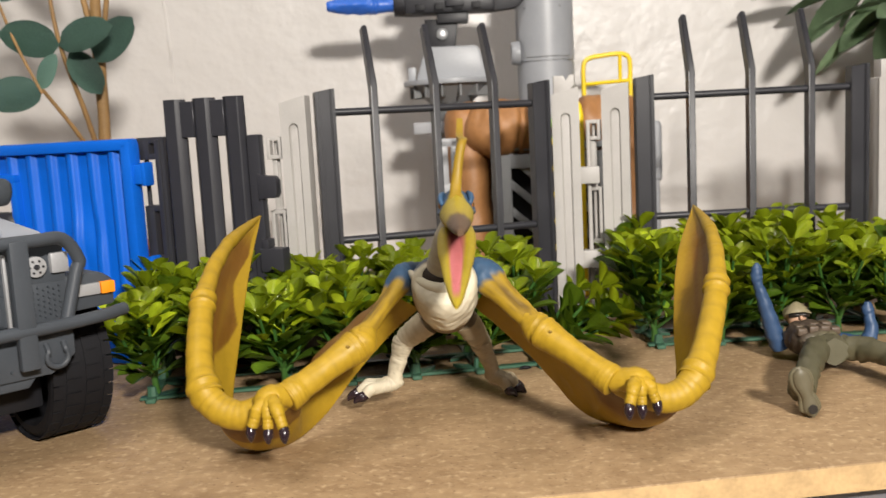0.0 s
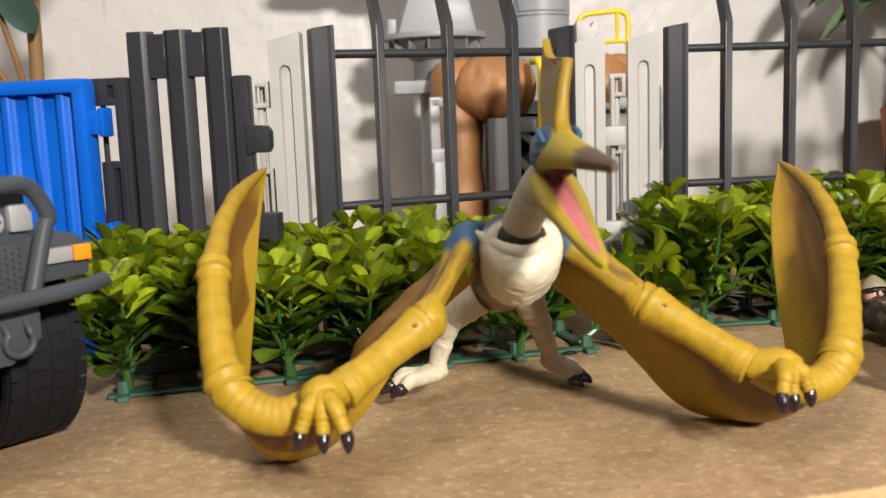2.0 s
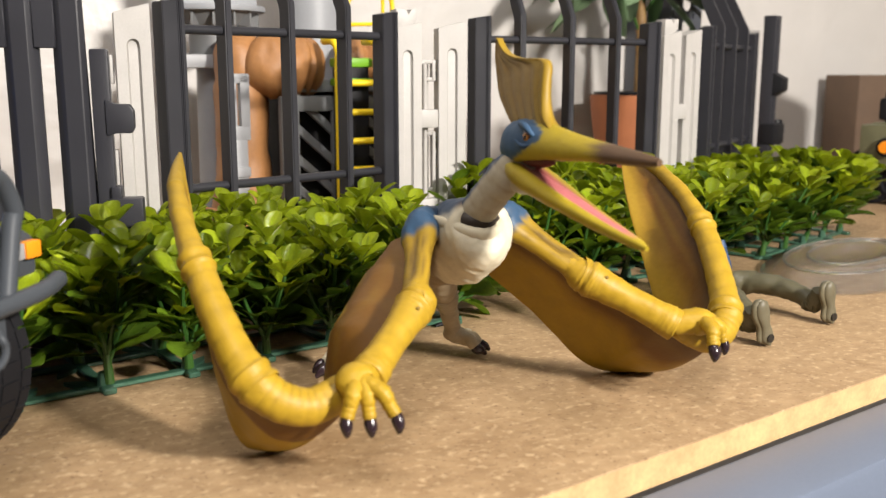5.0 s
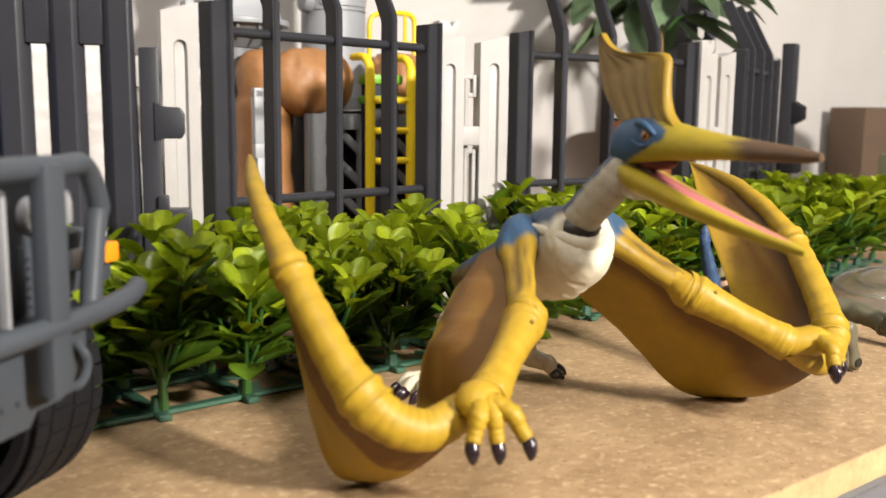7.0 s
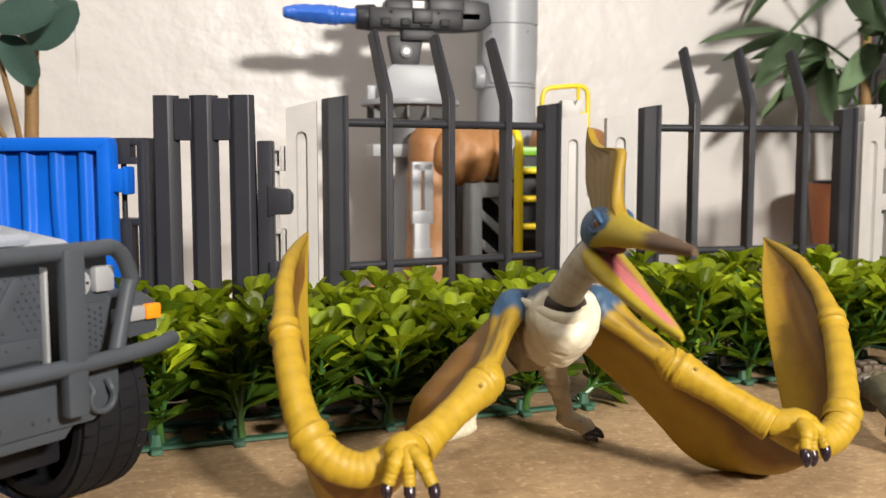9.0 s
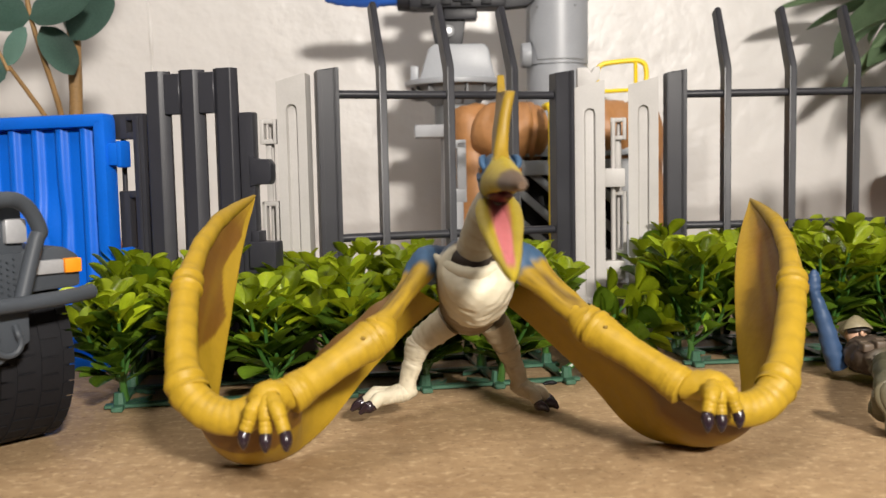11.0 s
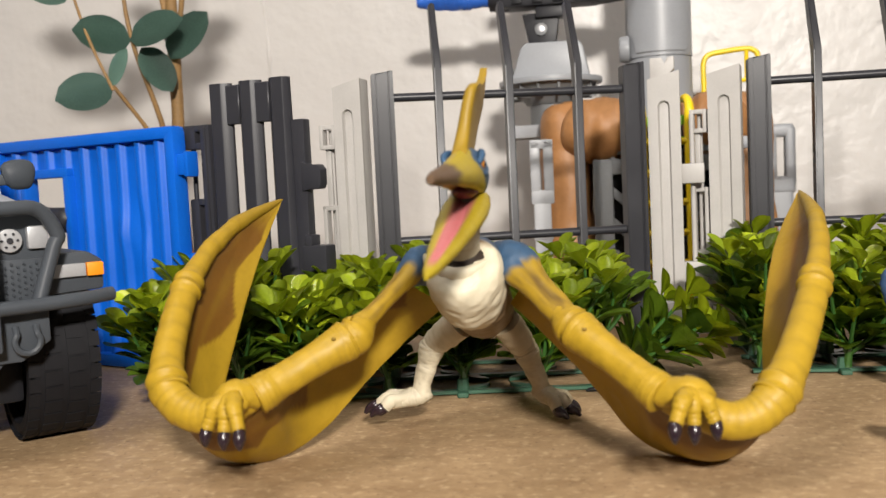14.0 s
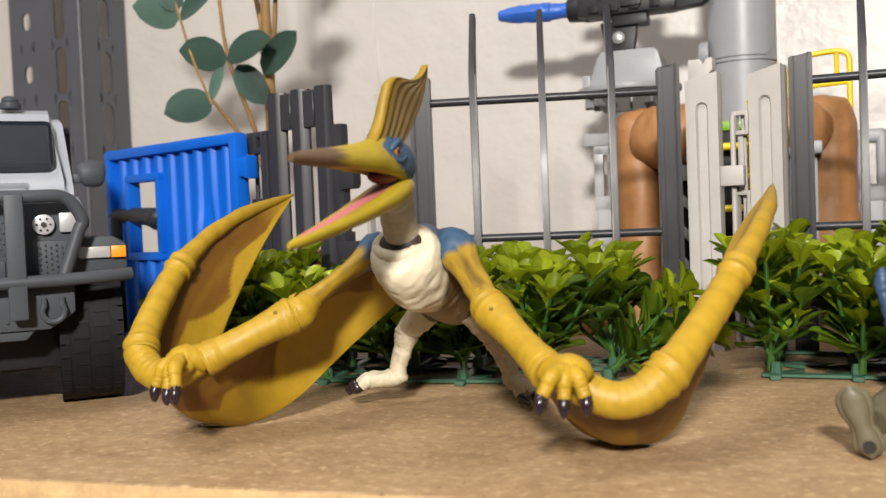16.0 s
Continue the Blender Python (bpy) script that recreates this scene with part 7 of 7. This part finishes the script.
# ---- things at the far side ----
def drab_truck(m):
    """A boxy buggy: drab body, black ribbed cab with a raked frame, side mirror and amber lamp."""
    t = thing("toy_buggy", m, "drab green toy buggy with a black ribbed cab", "toy truck")
    bm = fresh()
    box(bm, (0.046, 0.0225, 0.0540), (0.092, 0.045, 0.036), 0.0020)
    box(bm, (0.050, 0.0225, 0.0715), (0.076, 0.036, 0.004), 0.001)
    part("body", bm, MAT_TRUCKG, t)
    bm = fresh()
    rod(bm, (0.001, 0.020, 0.053), (-0.005, 0.020, 0.053), 0.0085, seg=20, bevel=0.001)
    lampb = part("headlight", bm, MAT_BLACK, t)
    bm = fresh()
    rod(bm, (-0.004, 0.020, 0.053), (-0.0080, 0.020, 0.053), 0.0058, 0.005, 18)
    part("lens", bm, MAT_ORANGE, lampb, "amber lens")
    bm = fresh()
    prism(bm, [(0.024, 0.0735), (0.090, 0.0735), (0.090, 0.138), (0.046, 0.152), (0.042, 0.150), (0.034, 0.108), (0.024, 0.100)], 0.006, 0.036, 0.003)
    cab = part("cab", bm, MAT_BLACK, t, "black plastic cab")
    for k in range(5):
        bm = fresh()
        box(bm, (0.058, 0.0055, 0.080 + k * 0.0060), (0.058, 0.0030, 0.0026), 0.0006)
        part("rib", bm, MAT_BLACK, cab)
    bm = fresh()
    box(bm, (0.0160, 0.030, 0.0855), (0.010, 0.010, 0.0200), 0.003)
    rod(bm, (0.018, 0.030, 0.080), (0.028, 0.030, 0.080), 0.0022, seg=10)
    part("side_mirror", bm, MAT_BLACK, t)
    bm = fresh()
    rod(bm, (0.046, 0.021, 0.148), (0.046, 0.021, 0.160), 0.0045, 0.0030, 14, 0.001)
    part("beacon", bm, MAT_ORANGE, t, "amber roof beacon")
    for x in (0.022, 0.082):
        for y in (0.008, 0.038):
            bm = fresh()
            tread_tyre(bm, (x, y, 0.026), 0.026, 0.020, 28)
            tyre = part("tyre", bm, MAT_TYRE, t)
            bm = fresh()
            rod(bm, (x - 0.007, y, 0.026), (x + 0.007, y, 0.026), 0.016, seg=18)
            part("rim", bm, MAT_BLACK, tyre)


drab_truck(pose(0.5800, 0.5970, 0, 0, 0, 14))

bm = fresh()
box(bm, (0, 0, 0.0575), (0.088, 0.05, 0.115), 0.002)
solo("cardboard_box", bm, MAT_CARD, pose(0.7780, 0.7850, 0, 0, 0, -8), "plain brown cardboard box against the wall", "box")


# a dark scrap lying on the board by the foot
bm = fresh()
loft(bm, [(-0.0030, 0, 0.0006, 0.0006, 0.0004), (-0.0012, 0.0004, 0.0010, 0.0014, 0.0008), (0.0012, -0.0002, 0.0011, 0.0012, 0.0009), (0.0032, 0.0003, 0.0005, 0.0005, 0.0003)], 4, 8)
solo("plastic_scrap", bm, MAT_BLACK, pose(0.0388, 0.4624, 0.0002, 0, 0, 12), "small dark plastic scrap lying on the board", "scrap")
